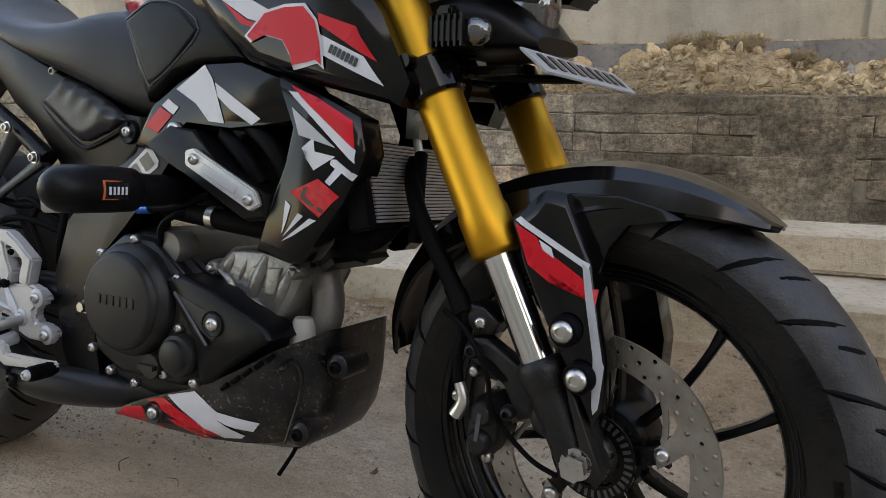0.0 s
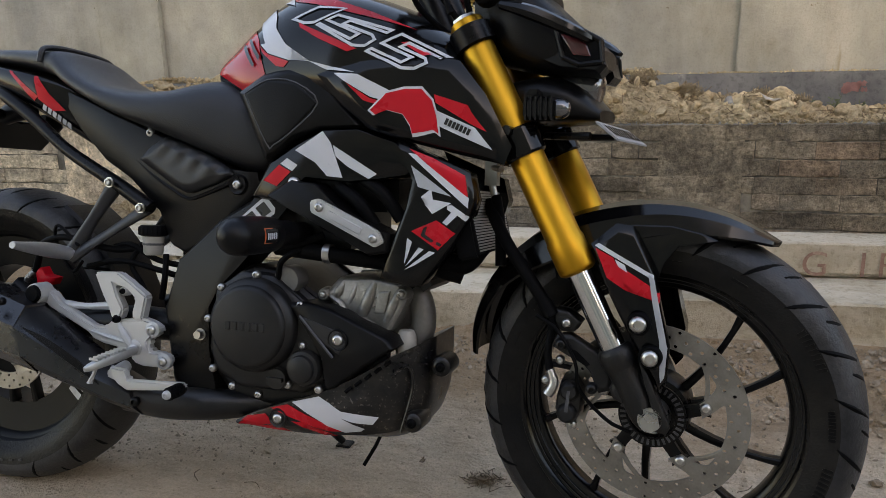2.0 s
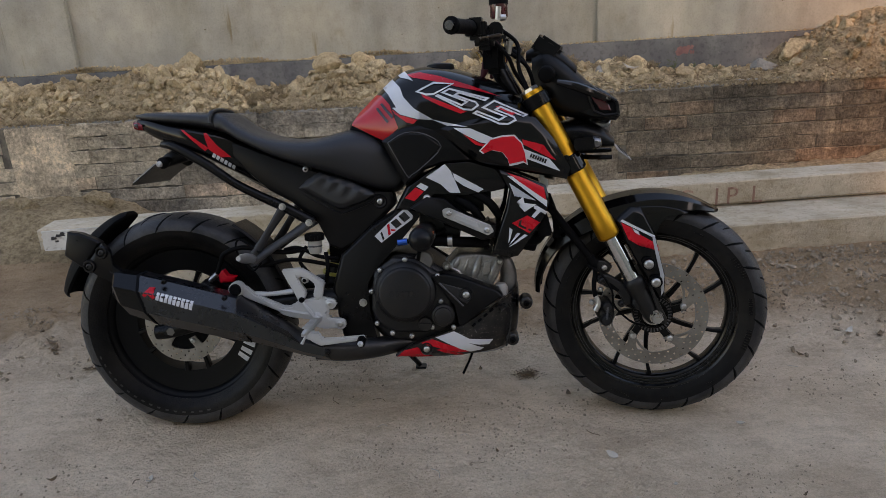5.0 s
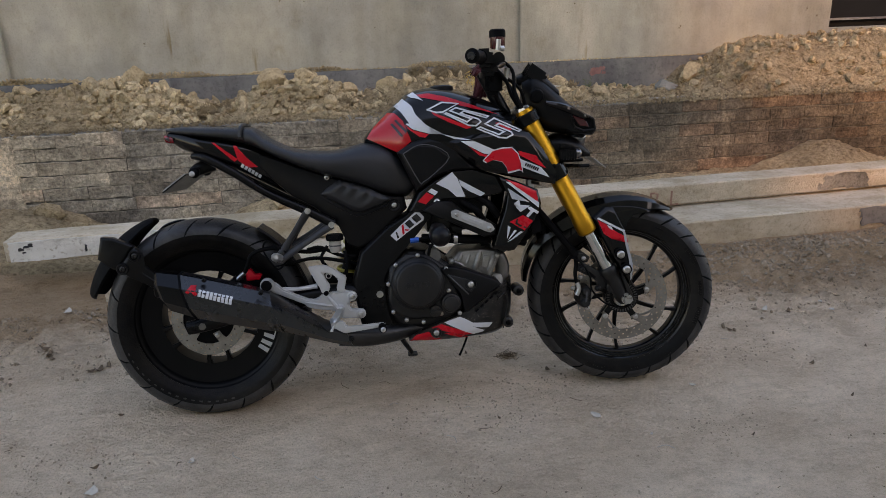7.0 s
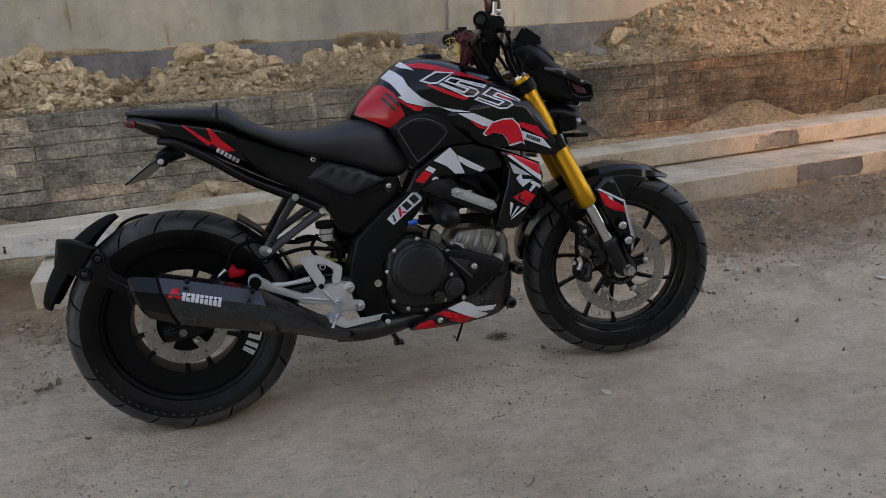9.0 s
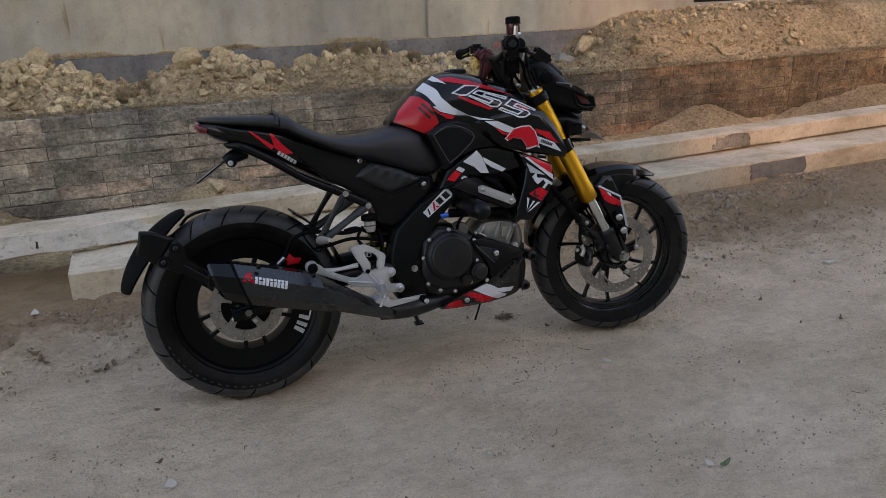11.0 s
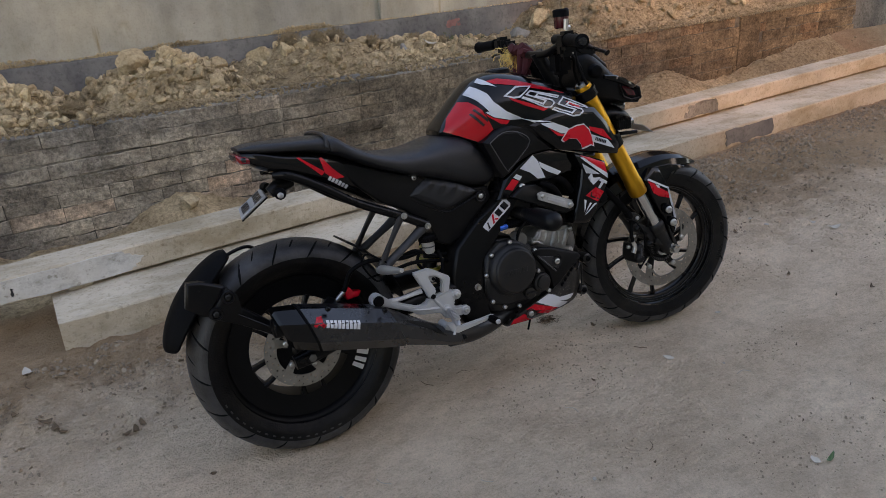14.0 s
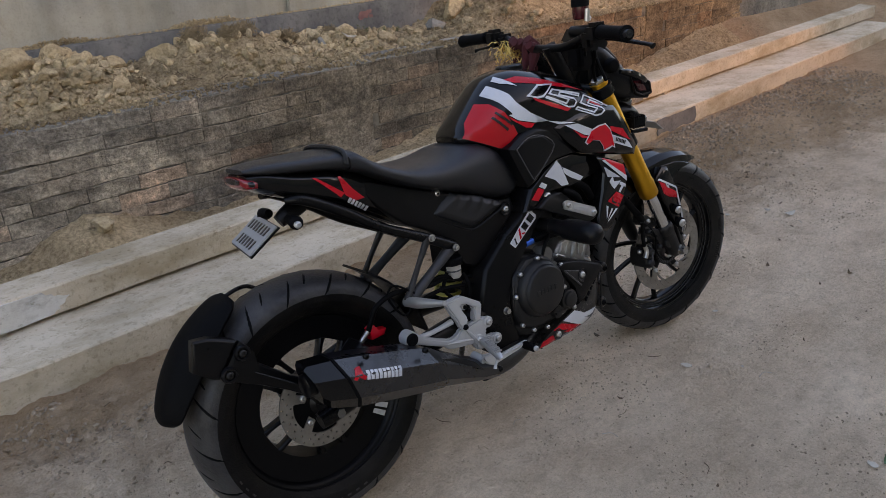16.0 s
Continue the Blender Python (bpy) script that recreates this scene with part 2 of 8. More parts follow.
SOFT = mat("black_rubber", (0.002, 0.002, 0.0024), 0.6, vary=0.2, spec=0.07, bump=0.15, bscale=300)
ENGINE = mat("engine_black", (0.0065, 0.0065, 0.0075), 0.40, vary=0.3, spec=0.3, bump=0.05, bscale=500, dust=0.06)
FOOT = mat("worn_black_casting", (0.0045, 0.0045, 0.0052), 0.42, vary=0.3, spec=0.32, bump=0.2, bscale=260, dust=0.05)
GOLD = mat("gold_anodised", (0.54, 0.27, 0.026), 0.38, metal=1.0, vary=0.12, scale=5, rvary=0.08)
CHROME = mat("chrome", (0.62, 0.62, 0.62), 0.14, metal=1.0, vary=0.06)
STEEL = mat("steel_bolt", (0.5, 0.49, 0.47), 0.3, metal=1.0, vary=0.15)
STAY = mat("dusty_black_stay", (0.016, 0.0165, 0.019), 0.42, vary=0.35, scale=14, spec=0.45, bump=0.1, bscale=300, dust=0.14, dust_scale=12)
CASTING = mat("rough_casting", (0.25, 0.243, 0.23), 0.33, metal=0.75, vary=0.35, scale=25, bump=0.4, bscale=140, dust=0.10, dust_scale=14)
ALU = mat("cast_aluminium", (0.5, 0.5, 0.5), 0.42, metal=0.85, vary=0.15, bump=0.2, bscale=200, dust=0.1)
SILVER = mat("silver_paint", (0.43, 0.43, 0.43), 0.40, metal=0.35, vary=0.1, bump=0.1, bscale=300, dust=0.12)
DISC = mat("brushed_disc", (0.27, 0.255, 0.235), 0.34, metal=0.9, vary=0.25, scale=30, dust=0.10)
RED = mat("red_film", (0.49, 0.007, 0.016), 0.25, vary=0.12, spec=0.28)
REDPAINT = mat("red_gloss_paint", (0.42, 0.007, 0.012), 0.14, vary=0.2, spec=0.35, coat=0.08, scale=4)
WHITE = mat("white_film", (0.50, 0.505, 0.53), 0.3, vary=0.06, coat=0.1, dust=0.05)
GREYFILM = mat("grey_film", (0.33, 0.34, 0.36), 0.3, vary=0.1, coat=0.3)
DECALBLACK = mat("black_film", (0.008, 0.008, 0.009), 0.25, vary=0.1)
GREYMARK = mat("grey_moulded_mark", (0.05, 0.05, 0.054), 0.5, vary=0.1)
CLEARRED = mat("red_lens", (0.2, 0.006, 0.012), 0.15, vary=0.1, coat=0.5)
DARKRED = mat("dark_red_lens", (0.05, 0.004, 0.006), 0.2, vary=0.3, coat=0.3)
TRANS = mat("milky_plastic", (0.33, 0.31, 0.28), 0.35, vary=0.1)
TREAD = mat("worn_tread_rubber", (0.026, 0.0265, 0.029), 0.42, vary=0.5, scale=14, spec=0.26, bump=0.3, bscale=260, dust=0.085, dust_scale=7)
HEADER = mat("heat_greyed_steel", (0.13, 0.125, 0.118), 0.45, metal=0.6, vary=0.3, scale=20, dust=0.15)
SPLASH = mat("mud_splashed_plastic", (0.006, 0.006, 0.007), 0.30, vary=0.35, spec=0.3, bump=0.05, bscale=400, dust=0.09, dust_scale=20)
add_noise(SPLASH, 170, (1, 1, 1), (7, 6.8, 6.4), 0.60, 0.68, 3)
add_noise(SPLASH, 12, (0.8, 0.8, 0.8), (2.4, 2.35, 2.2), 0.5, 0.68, 7, (0.5, 1, 2), 0.7)
MUFFLER = mat("muffler_black_coating", (0.004, 0.004, 0.0055), 0.26, vary=0.2, spec=0.7, bump=0.04, bscale=300, coat=0.1)
BLUE = mat("blue_anodised", (0.02, 0.12, 0.5), 0.3, metal=0.6)
TINSEL = mat("gold_tinsel", (0.7, 0.45, 0.12), 0.3, metal=0.8)
CLOTH = mat("red_cloth", (0.055, 0.004, 0.006), 0.9, vary=0.3, bump=0.4)
ORANGE = mat("orange_film", (0.6, 0.12, 0.04), 0.4, vary=0.1)
YELLOW = mat("yellow_paint", (0.34, 0.30, 0.04), 0.4, dust=0.3)
LENS = mat("lamp_lens", (0.12, 0.12, 0.125), 0.06, metal=0.75, vary=0.2, coat=1.0)
PLATEWHITE = mat("number_plate_white", (0.29, 0.295, 0.30), 0.4, vary=0.08, dust=0.2)

DIRT = mat("dry_dirt", (0.615, 0.487, 0.362), 0.95, scale=0.9, color2=(0.715, 0.58, 0.44), spec=0.12, rvary=0.03)
add_noise(DIRT, 0.5, (0.93, 0.92, 0.91), (1.06, 1.06, 1.06), 0.38, 0.62)
add_noise(DIRT, 1.7, (0.86, 0.83, 0.80), (1.05, 1.05, 1.05), 0.37, 0.56, 7, (0.7, 1.3, 1), 0.65)
add_noise(DIRT, 5.2, (0.90, 0.885, 0.87), (1.05, 1.05, 1.05), 0.36, 0.56, 9, (0.7, 1.1, 1), 0.72)
add_noise(DIRT, 26, (0.86, 0.85, 0.83), (1.05, 1.05, 1.05), 0.36, 0.54, 8, (0.6, 1.0, 1), 0.78)
add_noise(DIRT, 70, (0.52, 0.50, 0.47), (1.04, 1.04, 1.04), 0.27, 0.37, 4)
add_noise(DIRT, 135, (0.90, 0.89, 0.875), (1.04, 1.04, 1.04), 0.34, 0.54, 4, rough=0.7)
add_noise(DIRT, 300, (0.92, 0.915, 0.91), (1.05, 1.05, 1.05), 0.38, 0.62, 2)


def earth_band(m):
    """Browner earth trodden along the beams, with a ragged outline against the paler road."""
    nt = m.node_tree
    b = nt.nodes["Principled BSDF"]
    link = b.inputs["Base Color"].links[0].from_socket
    geo = nt.nodes.new("ShaderNodeNewGeometry")
    across = nt.nodes.new("ShaderNodeVectorMath")
    across.operation = "DOT_PRODUCT"
    across.inputs[1].default_value = (-0.01, 1.0, 0.0)
    n = nt.nodes.new("ShaderNodeTexNoise")
    n.inputs["Scale"].default_value, n.inputs["Detail"].default_value, n.inputs["Roughness"].default_value = 2.3, 8, 0.68
    add = nt.nodes.new("ShaderNodeMath")
    add.operation = "MULTIPLY_ADD"
    add.inputs[1].default_value = 1.5
    ramp = nt.nodes.new("ShaderNodeValToRGB")
    span = nt.nodes.new("ShaderNodeMapRange")
    span.inputs[1].default_value, span.inputs[2].default_value = 0.0, 2.5
    e = ramp.color_ramp.elements
    e[0].position, e[0].color = 0.43, (1, 1, 1, 1)
    e[1].position, e[1].color = 0.62, (0.58, 0.51, 0.43, 1)
    mul = nt.nodes.new("ShaderNodeMix")
    mul.data_type, mul.blend_type = "RGBA", "MULTIPLY"
    mul.inputs[0].default_value = 1.0
    nt.links.new(geo.outputs["Position"], n.inputs["Vector"])
    nt.links.new(geo.outputs["Position"], across.inputs[0])
    nt.links.new(n.outputs[0], add.inputs[0])
    nt.links.new(across.outputs["Value"], add.inputs[2])
    nt.links.new(add.outputs[0], span.inputs[0])
    nt.links.new(span.outputs[0], ramp.inputs[0])
    nt.links.new(link, mul.inputs[6])
    nt.links.new(ramp.outputs[0], mul.inputs[7])
    nt.links.new(mul.outputs[2], b.inputs["Base Color"])


earth_band(DIRT)
relief(DIRT, ((7, 1.0), (24, 0.9), (75, 0.8), (240, 0.3)), 0.034)
SOIL = mat("loose_soil", (0.335, 0.258, 0.162), 0.97, scale=3, color2=(0.60, 0.478, 0.313), spec=0.1, rvary=0.02)
add_noise(SOIL, 1.3, (0.7, 0.68, 0.66), (1.15, 1.12, 1.08), 0.36, 0.62)
add_noise(SOIL, 45, (0.5, 0.48, 0.46), (1.12, 1.12, 1.12), 0.34, 0.58, 6, rough=0.75)
relief(SOIL, ((25, 1.0), (80, 0.6), (240, 0.25)), 0.04)
CLOD = mat("dry_clod", (0.42, 0.328, 0.20), 0.95, scale=5, color2=(0.64, 0.52, 0.345), spec=0.1, rvary=0.02)
add_noise(CLOD, 2.2, (0.66, 0.63, 0.6), (1.1, 1.08, 1.05), 0.38, 0.6)
add_noise(CLOD, 60, (0.66, 0.64, 0.62), (1.08, 1.08, 1.08), 0.34, 0.55, 6, rough=0.7)
relief(CLOD, ((30, 1.0), (110, 0.5), (300, 0.2)), 0.016)
CRUST = mat("trodden_crust", (0.25, 0.187, 0.13), 0.96, scale=4, color2=(0.42, 0.33, 0.24), spec=0.1, rvary=0.02)
add_noise(CRUST, 40, (0.7, 0.69, 0.67), (1.08, 1.08, 1.08), 0.34, 0.56, 6, rough=0.7)
relief(CRUST, ((30, 1.0), (110, 0.5)), 0.012)
STONE = mat("grey_stone", (0.16, 0.15, 0.135), 0.9, scale=10, color2=(0.33, 0.31, 0.27), spec=0.2)
relief(STONE, ((30, 1.0), (120, 0.5)), 0.01)
PLASTER = mat("stained_plaster", (0.285, 0.27, 0.232), 0.9, scale=1.1, color2=(0.42, 0.40, 0.345), spec=0.15, rvary=0.04)
add_noise(PLASTER, 1.0, (0.68, 0.69, 0.71), (1.1, 1.09, 1.05), 0.36, 0.62, 8, (1.0, 1.0, 0.8), 0.65)
add_noise(PLASTER, 2.6, (0.86, 0.85, 0.82), (1.03, 1.03, 1.03), 0.34, 0.56, 6, (1.6, 1.6, 0.3), 0.6)
add_noise(PLASTER, 0.45, (0.78, 0.8, 0.84), (1.08, 1.05, 1.0), 0.40, 0.58, 5)
add_noise(PLASTER, 7, (0.88, 0.86, 0.82), (1.02, 1.02, 1.02), 0.30, 0.44, 8, (1, 1, 0.7), 0.7)
add_noise(PLASTER, 15, (0.42, 0.36, 0.26), (1.0, 1.0, 1.0), 0.255, 0.285, 3)
add_noise(PLASTER, 2.2, (0.70, 0.60, 0.44), (1.0, 1.0, 1.0), 0.27, 0.345, 5, (5.0, 5.0, 0.5), 0.55)
add_noise(PLASTER, 90, (0.93, 0.925, 0.92), (1.03, 1.03, 1.03), 0.35, 0.5, 4)
relief(PLASTER, ((6, 1.0), (45, 0.35), (180, 0.15)), 0.008)
PLINTH = mat("grey_cement_plinth", (0.095, 0.097, 0.099), 0.85, scale=2.0, color2=(0.21, 0.205, 0.195), spec=0.2)
add_noise(PLINTH, 2.5, (0.7, 0.7, 0.72), (1.25, 1.22, 1.16), 0.36, 0.66, 8, (1, 1, 0.5))
add_noise(PLINTH, 3.5, (1, 1, 1), (1.8, 1.77, 1.7), 0.60, 0.70, 7, (1.2, 1.2, 0.8), 0.7)
add_noise(PLINTH, 40, (0.8, 0.8, 0.8), (1.06, 1.06, 1.06), 0.35, 0.5, 5)
relief(PLINTH, ((12, 1.0), (70, 0.4)), 0.006)
CONCRETE = mat("pale_concrete", (0.40, 0.34, 0.255), 0.88, scale=2.4, color2=(0.58, 0.5, 0.385), spec=0.2)
add_noise(CONCRETE, 5, (0.72, 0.68, 0.6), (1.04, 1.04, 1.04), 0.36, 0.55, 8, (0.5, 1, 1), 0.7)
add_noise(CONCRETE, 60, (0.8, 0.79, 0.77), (1.04, 1.04, 1.04), 0.34, 0.46, 4)
add_noise(CONCRETE, 28, (0.62, 0.57, 0.5), (1.0, 1.0, 1.0), 0.30, 0.36, 7, (0.6, 1, 1), 0.7)
relief(CONCRETE, ((14, 0.7), (80, 0.7), (260, 0.35)), 0.009)
CEMENT = mat("weathered_cement", (0.17, 0.158, 0.138), 0.93, scale=3.5, color2=(0.33, 0.305, 0.265), spec=0.15)
add_noise(CEMENT, 1.6, (0.6, 0.6, 0.6), (1.3, 1.28, 1.22), 0.36, 0.64, 8, (1, 1, 0.45), 0.65)
add_noise(CEMENT, 50, (0.6, 0.59, 0.57), (1.12, 1.12, 1.12), 0.34, 0.54, 6, rough=0.75)
relief(CEMENT, ((22, 1.0), (90, 0.5), (260, 0.2)), 0.012)
DARKMETAL = mat("black_gate_metal", (0.008, 0.008, 0.008), 0.8, spec=0.2)


def brick_material():
    m = mat("sooty_brick", (0.178, 0.160, 0.140), 0.93, scale=7, color2=(0.325, 0.295, 0.258), spec=0.12)
    nt = m.node_tree
    b = nt.nodes["Principled BSDF"]
    link = b.inputs["Base Color"].links[0].from_socket
    info = nt.nodes.new("ShaderNodeObjectInfo")
    ramp = nt.nodes.new("ShaderNodeValToRGB")
    e = ramp.color_ramp.elements
    e[0].position, e[0].color = 0.0, (0.70, 0.69, 0.68, 1)
    e[1].position, e[1].color = 1.0, (1.15, 0.97, 0.89, 1)
    for p, c in ((0.3, (0.88, 0.87, 0.86, 1)), (0.75, (1.10, 1.09, 1.07, 1)), (0.86, (1.06, 1.0, 0.96, 1))):
        x = e.new(p)
        x.color = c
    mul = nt.nodes.new("ShaderNodeMix")
    mul.data_type, mul.blend_type = "RGBA", "MULTIPLY"
    mul.inputs[0].default_value = 1.0
    nt.links.new(info.outputs["Random"], ramp.inputs[0])
    nt.links.new(link, mul.inputs[6])
    nt.links.new(ramp.outputs[0], mul.inputs[7])
    nt.links.new(mul.outputs[2], b.inputs["Base Color"])
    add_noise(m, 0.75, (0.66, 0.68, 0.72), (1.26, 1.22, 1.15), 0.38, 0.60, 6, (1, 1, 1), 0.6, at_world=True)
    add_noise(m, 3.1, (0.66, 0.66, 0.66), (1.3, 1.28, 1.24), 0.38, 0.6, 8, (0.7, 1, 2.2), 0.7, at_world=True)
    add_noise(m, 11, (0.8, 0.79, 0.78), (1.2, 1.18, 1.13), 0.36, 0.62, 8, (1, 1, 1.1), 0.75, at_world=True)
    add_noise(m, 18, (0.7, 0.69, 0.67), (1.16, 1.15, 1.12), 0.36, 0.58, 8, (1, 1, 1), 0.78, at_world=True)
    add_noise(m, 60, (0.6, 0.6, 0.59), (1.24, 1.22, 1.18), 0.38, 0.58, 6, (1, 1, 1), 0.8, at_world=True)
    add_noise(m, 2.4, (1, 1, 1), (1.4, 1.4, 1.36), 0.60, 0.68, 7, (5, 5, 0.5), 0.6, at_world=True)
    # tone along the wall: paler left, a dark sooty stretch, warmer right, ragged outlines
    link = b.inputs["Base Color"].links[0].from_socket
    geo = nt.nodes.new("ShaderNodeNewGeometry")
    xyz = nt.nodes.new("ShaderNodeSeparateXYZ")
    n = nt.nodes.new("ShaderNodeTexNoise")
    n.inputs["Scale"].default_value, n.inputs["Detail"].default_value = 1.6, 7
    add = nt.nodes.new("ShaderNodeMath")
    add.operation = "MULTIPLY_ADD"
    add.inputs[1].default_value = 3.0
    wall_tone = nt.nodes.new("ShaderNodeValToRGB")
    span = nt.nodes.new("ShaderNodeMapRange")
    span.inputs[1].default_value, span.inputs[2].default_value = -1.5, 8.5
    e = wall_tone.color_ramp.elements
    e[0].position, e[0].color = 0.32, (1.56, 1.59, 1.62, 1)
    e[1].position, e[1].color = 0.68, (1.06, 0.92, 0.76, 1)
    for p in (0.44, 0.57):
        q = e.new(p)
        q.color = (0.76, 0.75, 0.74, 1)
    mul = nt.nodes.new("ShaderNodeMix")
    mul.data_type, mul.blend_type = "RGBA", "MULTIPLY"
    mul.inputs[0].default_value = 1.0
    nt.links.new(geo.outputs["Position"], n.inputs["Vector"])
    nt.links.new(geo.outputs["Position"], xyz.inputs[0])
    nt.links.new(n.outputs[0], add.inputs[0])
    nt.links.new(xyz.outputs["X"], add.inputs[2])
    nt.links.new(add.outputs[0], span.inputs[0])
    nt.links.new(span.outputs[0], wall_tone.inputs[0])
    nt.links.new(link, mul.inputs[6])
    nt.links.new(wall_tone.outputs[0], mul.inputs[7])
    nt.links.new(mul.outputs[2], b.inputs["Base Color"])
    relief(m, ((12, 0.6), (55, 0.8), (210, 0.55)), 0.02, at_world=True)
    return m


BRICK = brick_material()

# the walls and beams run slightly askew to the motorcycle
WALL_SLOPE = 0.06


def wall_y(x):
    return 2.12 + WALL_SLOPE * x


def smooth01(v):
    v = min(1.0, max(0.0, v))
    return v * v * (3 - 2 * v)


def ground_z(x, y):
    p = Vector((x, y, 0))
    z = -0.012 + 0.012 * noise.noise(p * 1.1) + 0.006 * noise.noise(p * 4.3 + Vector((5, 3, 0))) + 0.0030 * noise.noise(Vector((x * 11, y * 19, 3))) + 0.0045 * max(0.0, 0.22 - abs(noise.noise(Vector((x * 4.2, y * 8.5, 7)))))
    front = 0.95 + 0.105 * (x + 0.6)
    # trampled, crusted strip before the beams
    wide = 0.42 + 0.3 * smooth01((x - 1.4) / 1.0)
    strip = smooth01(1.25 - abs(y - (front + 0.20 - wide)) / wide) * smooth01((noise.noise(p * 1.9 + Vector((3, 8, 0))) + 0.32) / 0.4)
    if strip > 0.001:
        q = p + 0.03 * Vector((noise.noise(p * 9), noise.noise(p * 9 + Vector((4, 4, 0))), 0))
        d = noise.voronoi(q * 15)[0]
        z += 1.5 * strip * (0.022 * noise.noise(p * 5.0 + Vector((9, 1, 0))) + 0.014 * noise.noise(p * 16) + 0.007 * noise.noise(p * 40) + 0.02 * min(0.5, d[1] - d[0]))
    # earth heaped between the beams and the brick wall
    back = smooth01((y - front - 0.34) / 0.6)
    heap = 0.10 * smooth01((x - 1.2) / 1.2) + 0.17 * smooth01((-x - 0.75) / 0.45) + 0.20 * smooth01((x - 3.8) / 1.6)
    heap += 0.15 * math.exp(-((x - 0.05) / 0.22) ** 2) * smooth01((y - 1.75) / 0.35)
    heap += 0.17 * math.exp(-((x - 3.45) / 0.3) ** 2) * smooth01((y - 1.75) / 0.4)
    z += back * (heap + 0.03 * noise.noise(p * 3.3 + Vector((2, 7, 0))) + 0.02 * noise.noise(p * 9) + 0.012 * noise.noise(p * 23))
    return z


def spread(lo, hi, step, far):
    """Even steps from lo to hi, then growing ones out to far on both sides."""
    mid = list(np.arange(lo, hi, step))
    d, a = step, mid[0]
    left = []
    while a > -far:
        d *= 1.35
        a -= d
        left.append(a)
    d, b, right = step, mid[-1], []
    while b < far:
        d *= 1.35
        b += d
        right.append(b)
    return left[::-1] + mid + right


def sheet(name, xs, ys, height, material):
    n = len(ys)
    vs = [(x, y, height(x, y)) for x in xs for y in ys]
    fs = [(i * n + j, (i + 1) * n + j, (i + 1) * n + j + 1, i * n + j + 1) for i in range(len(xs) - 1) for j in range(n - 1)]
    me = bpy.data.meshes.new(name)
    me.from_pydata(vs, [], fs)
    me.materials.append(material)
    me.polygons.foreach_set("use_smooth", [True] * len(me.polygons))
    return new(name, me)


tagged(sheet("ground", spread(-2.6, 5.4, 0.019, 600), spread(-1.5, 2.3, 0.017, 600), ground_z, DIRT), "dry beige dirt road with dust and crumbs", "ground", kind="structure")


def askew(bm, slope=WALL_SLOPE):
    for v in bm.verts:
        v.co.y += slope * v.co.x
    return bm


for m in (SOIL, CLOD):
    nt = m.node_tree
    b = nt.nodes["Principled BSDF"]
    link = b.inputs["Base Color"].links[0].from_socket
    geo = nt.nodes.new("ShaderNodeNewGeometry")
    ramp = nt.nodes.new("ShaderNodeValToRGB")
    ramp.color_ramp.elements[0].color, ramp.color_ramp.elements[1].color = (0.84, 0.83, 0.82, 1), (1.14, 1.12, 1.08, 1)
    mul = nt.nodes.new("ShaderNodeMix")
    mul.data_type, mul.blend_type = "RGBA", "MULTIPLY"
    mul.inputs[0].default_value = 1.0
    nt.links.new(geo.outputs["Random Per Island"], ramp.inputs[0])
    nt.links.new(link, mul.inputs[6])
    nt.links.new(ramp.outputs[0], mul.inputs[7])
    nt.links.new(mul.outputs[2], b.inputs["Base Color"])

# low brick wall that holds the earth bank
wall = part("wall_low_brick", askew(box((1.5, 2.245, 0.195), (15, 0.22, 0.70))), CEMENT, bevel=0.008, label="low weathered brick retaining wall smeared with grey cement")
tagged(wall, category="wall", kind="structure")


BANK_X = (-6, -2.5, -2.25, -1.9, -1.44, -1.0, -0.82, -0.65, -0.5, -0.43, -0.29, -0.16, -0.03, 0.22, 0.3, 0.45, 0.545, 0.63, 0.75, 0.87, 1.0, 1.15, 1.34, 1.5, 1.68, 1.84, 1.93, 2.1, 2.38, 2.5, 2.68, 2.93, 3.15, 3.33, 3.57, 4.2, 8)
BANK_H = (0.62, 0.68, 0.71, 0.66, 0.68, 0.70, 0.725, 0.67, 0.60, 0.56, 0.555, 0.62, 0.67, 0.68, 0.68, 0.62, 0.575, 0.60, 0.64, 0.68, 0.69, 0.68, 0.635, 0.60, 0.605, 0.595, 0.555, 0.545, 0.53, 0.52, 0.55, 0.69, 0.765, 0.80, 0.825, 0.84, 0.88)


def bank_z(x, y):
    p = Vector((x, y, 0))
    d = y - wall_y(x)
    h = float(np.interp(x, BANK_X, BANK_H)) - 0.52
    rise = smooth01((d - 0.06) / 0.45)
    if x < 2.6:
        rise *= 1 - 0.45 * smooth01((d - 0.62) / 0.3)
    z = 0.528 + h * rise
    soft = smooth01((d - 0.02) / 0.16)
    q = p + 0.04 * Vector((noise.noise(p * 7), noise.noise(p * 7 + Vector((4, 4, 0))), 0))
    v = noise.voronoi(q * 11)[0]
    blocky = 0.35 + 0.65 * smooth01((1.2 - x) / 1.0)
    z += soft * (0.04 * noise.noise(p * 3.2 + Vector((1, 1, 4))) + blocky * 0.06 * min(0.6, v[1] - v[0]) * smooth01((noise.noise(p * 2.6) + 0.3) / 0.4))
    z += (0.3 + 0.7 * soft) * (0.024 * noise.noise(p * 9) + 0.018 * noise.noise(p * 22) + 0.010 * noise.noise(p * 50))
    return z


xs = list(np.arange(-4.0, 8.0, 0.022))
bank = sheet("soil_bank", xs, list(np.linspace(2.0, 3.9, 56)), lambda x, y: 0.5, SOIL)
for v in bank.data.vertices:
    v.co.y = wall_y(v.co.x) + 0.03 + (v.co.y - 2.0) / 1.9 * 1.12
    v.co.z = bank_z(v.co.x, v.co.y)
tagged(bank, "heaped dry brown earth behind the low wall", "soil", kind="structure")

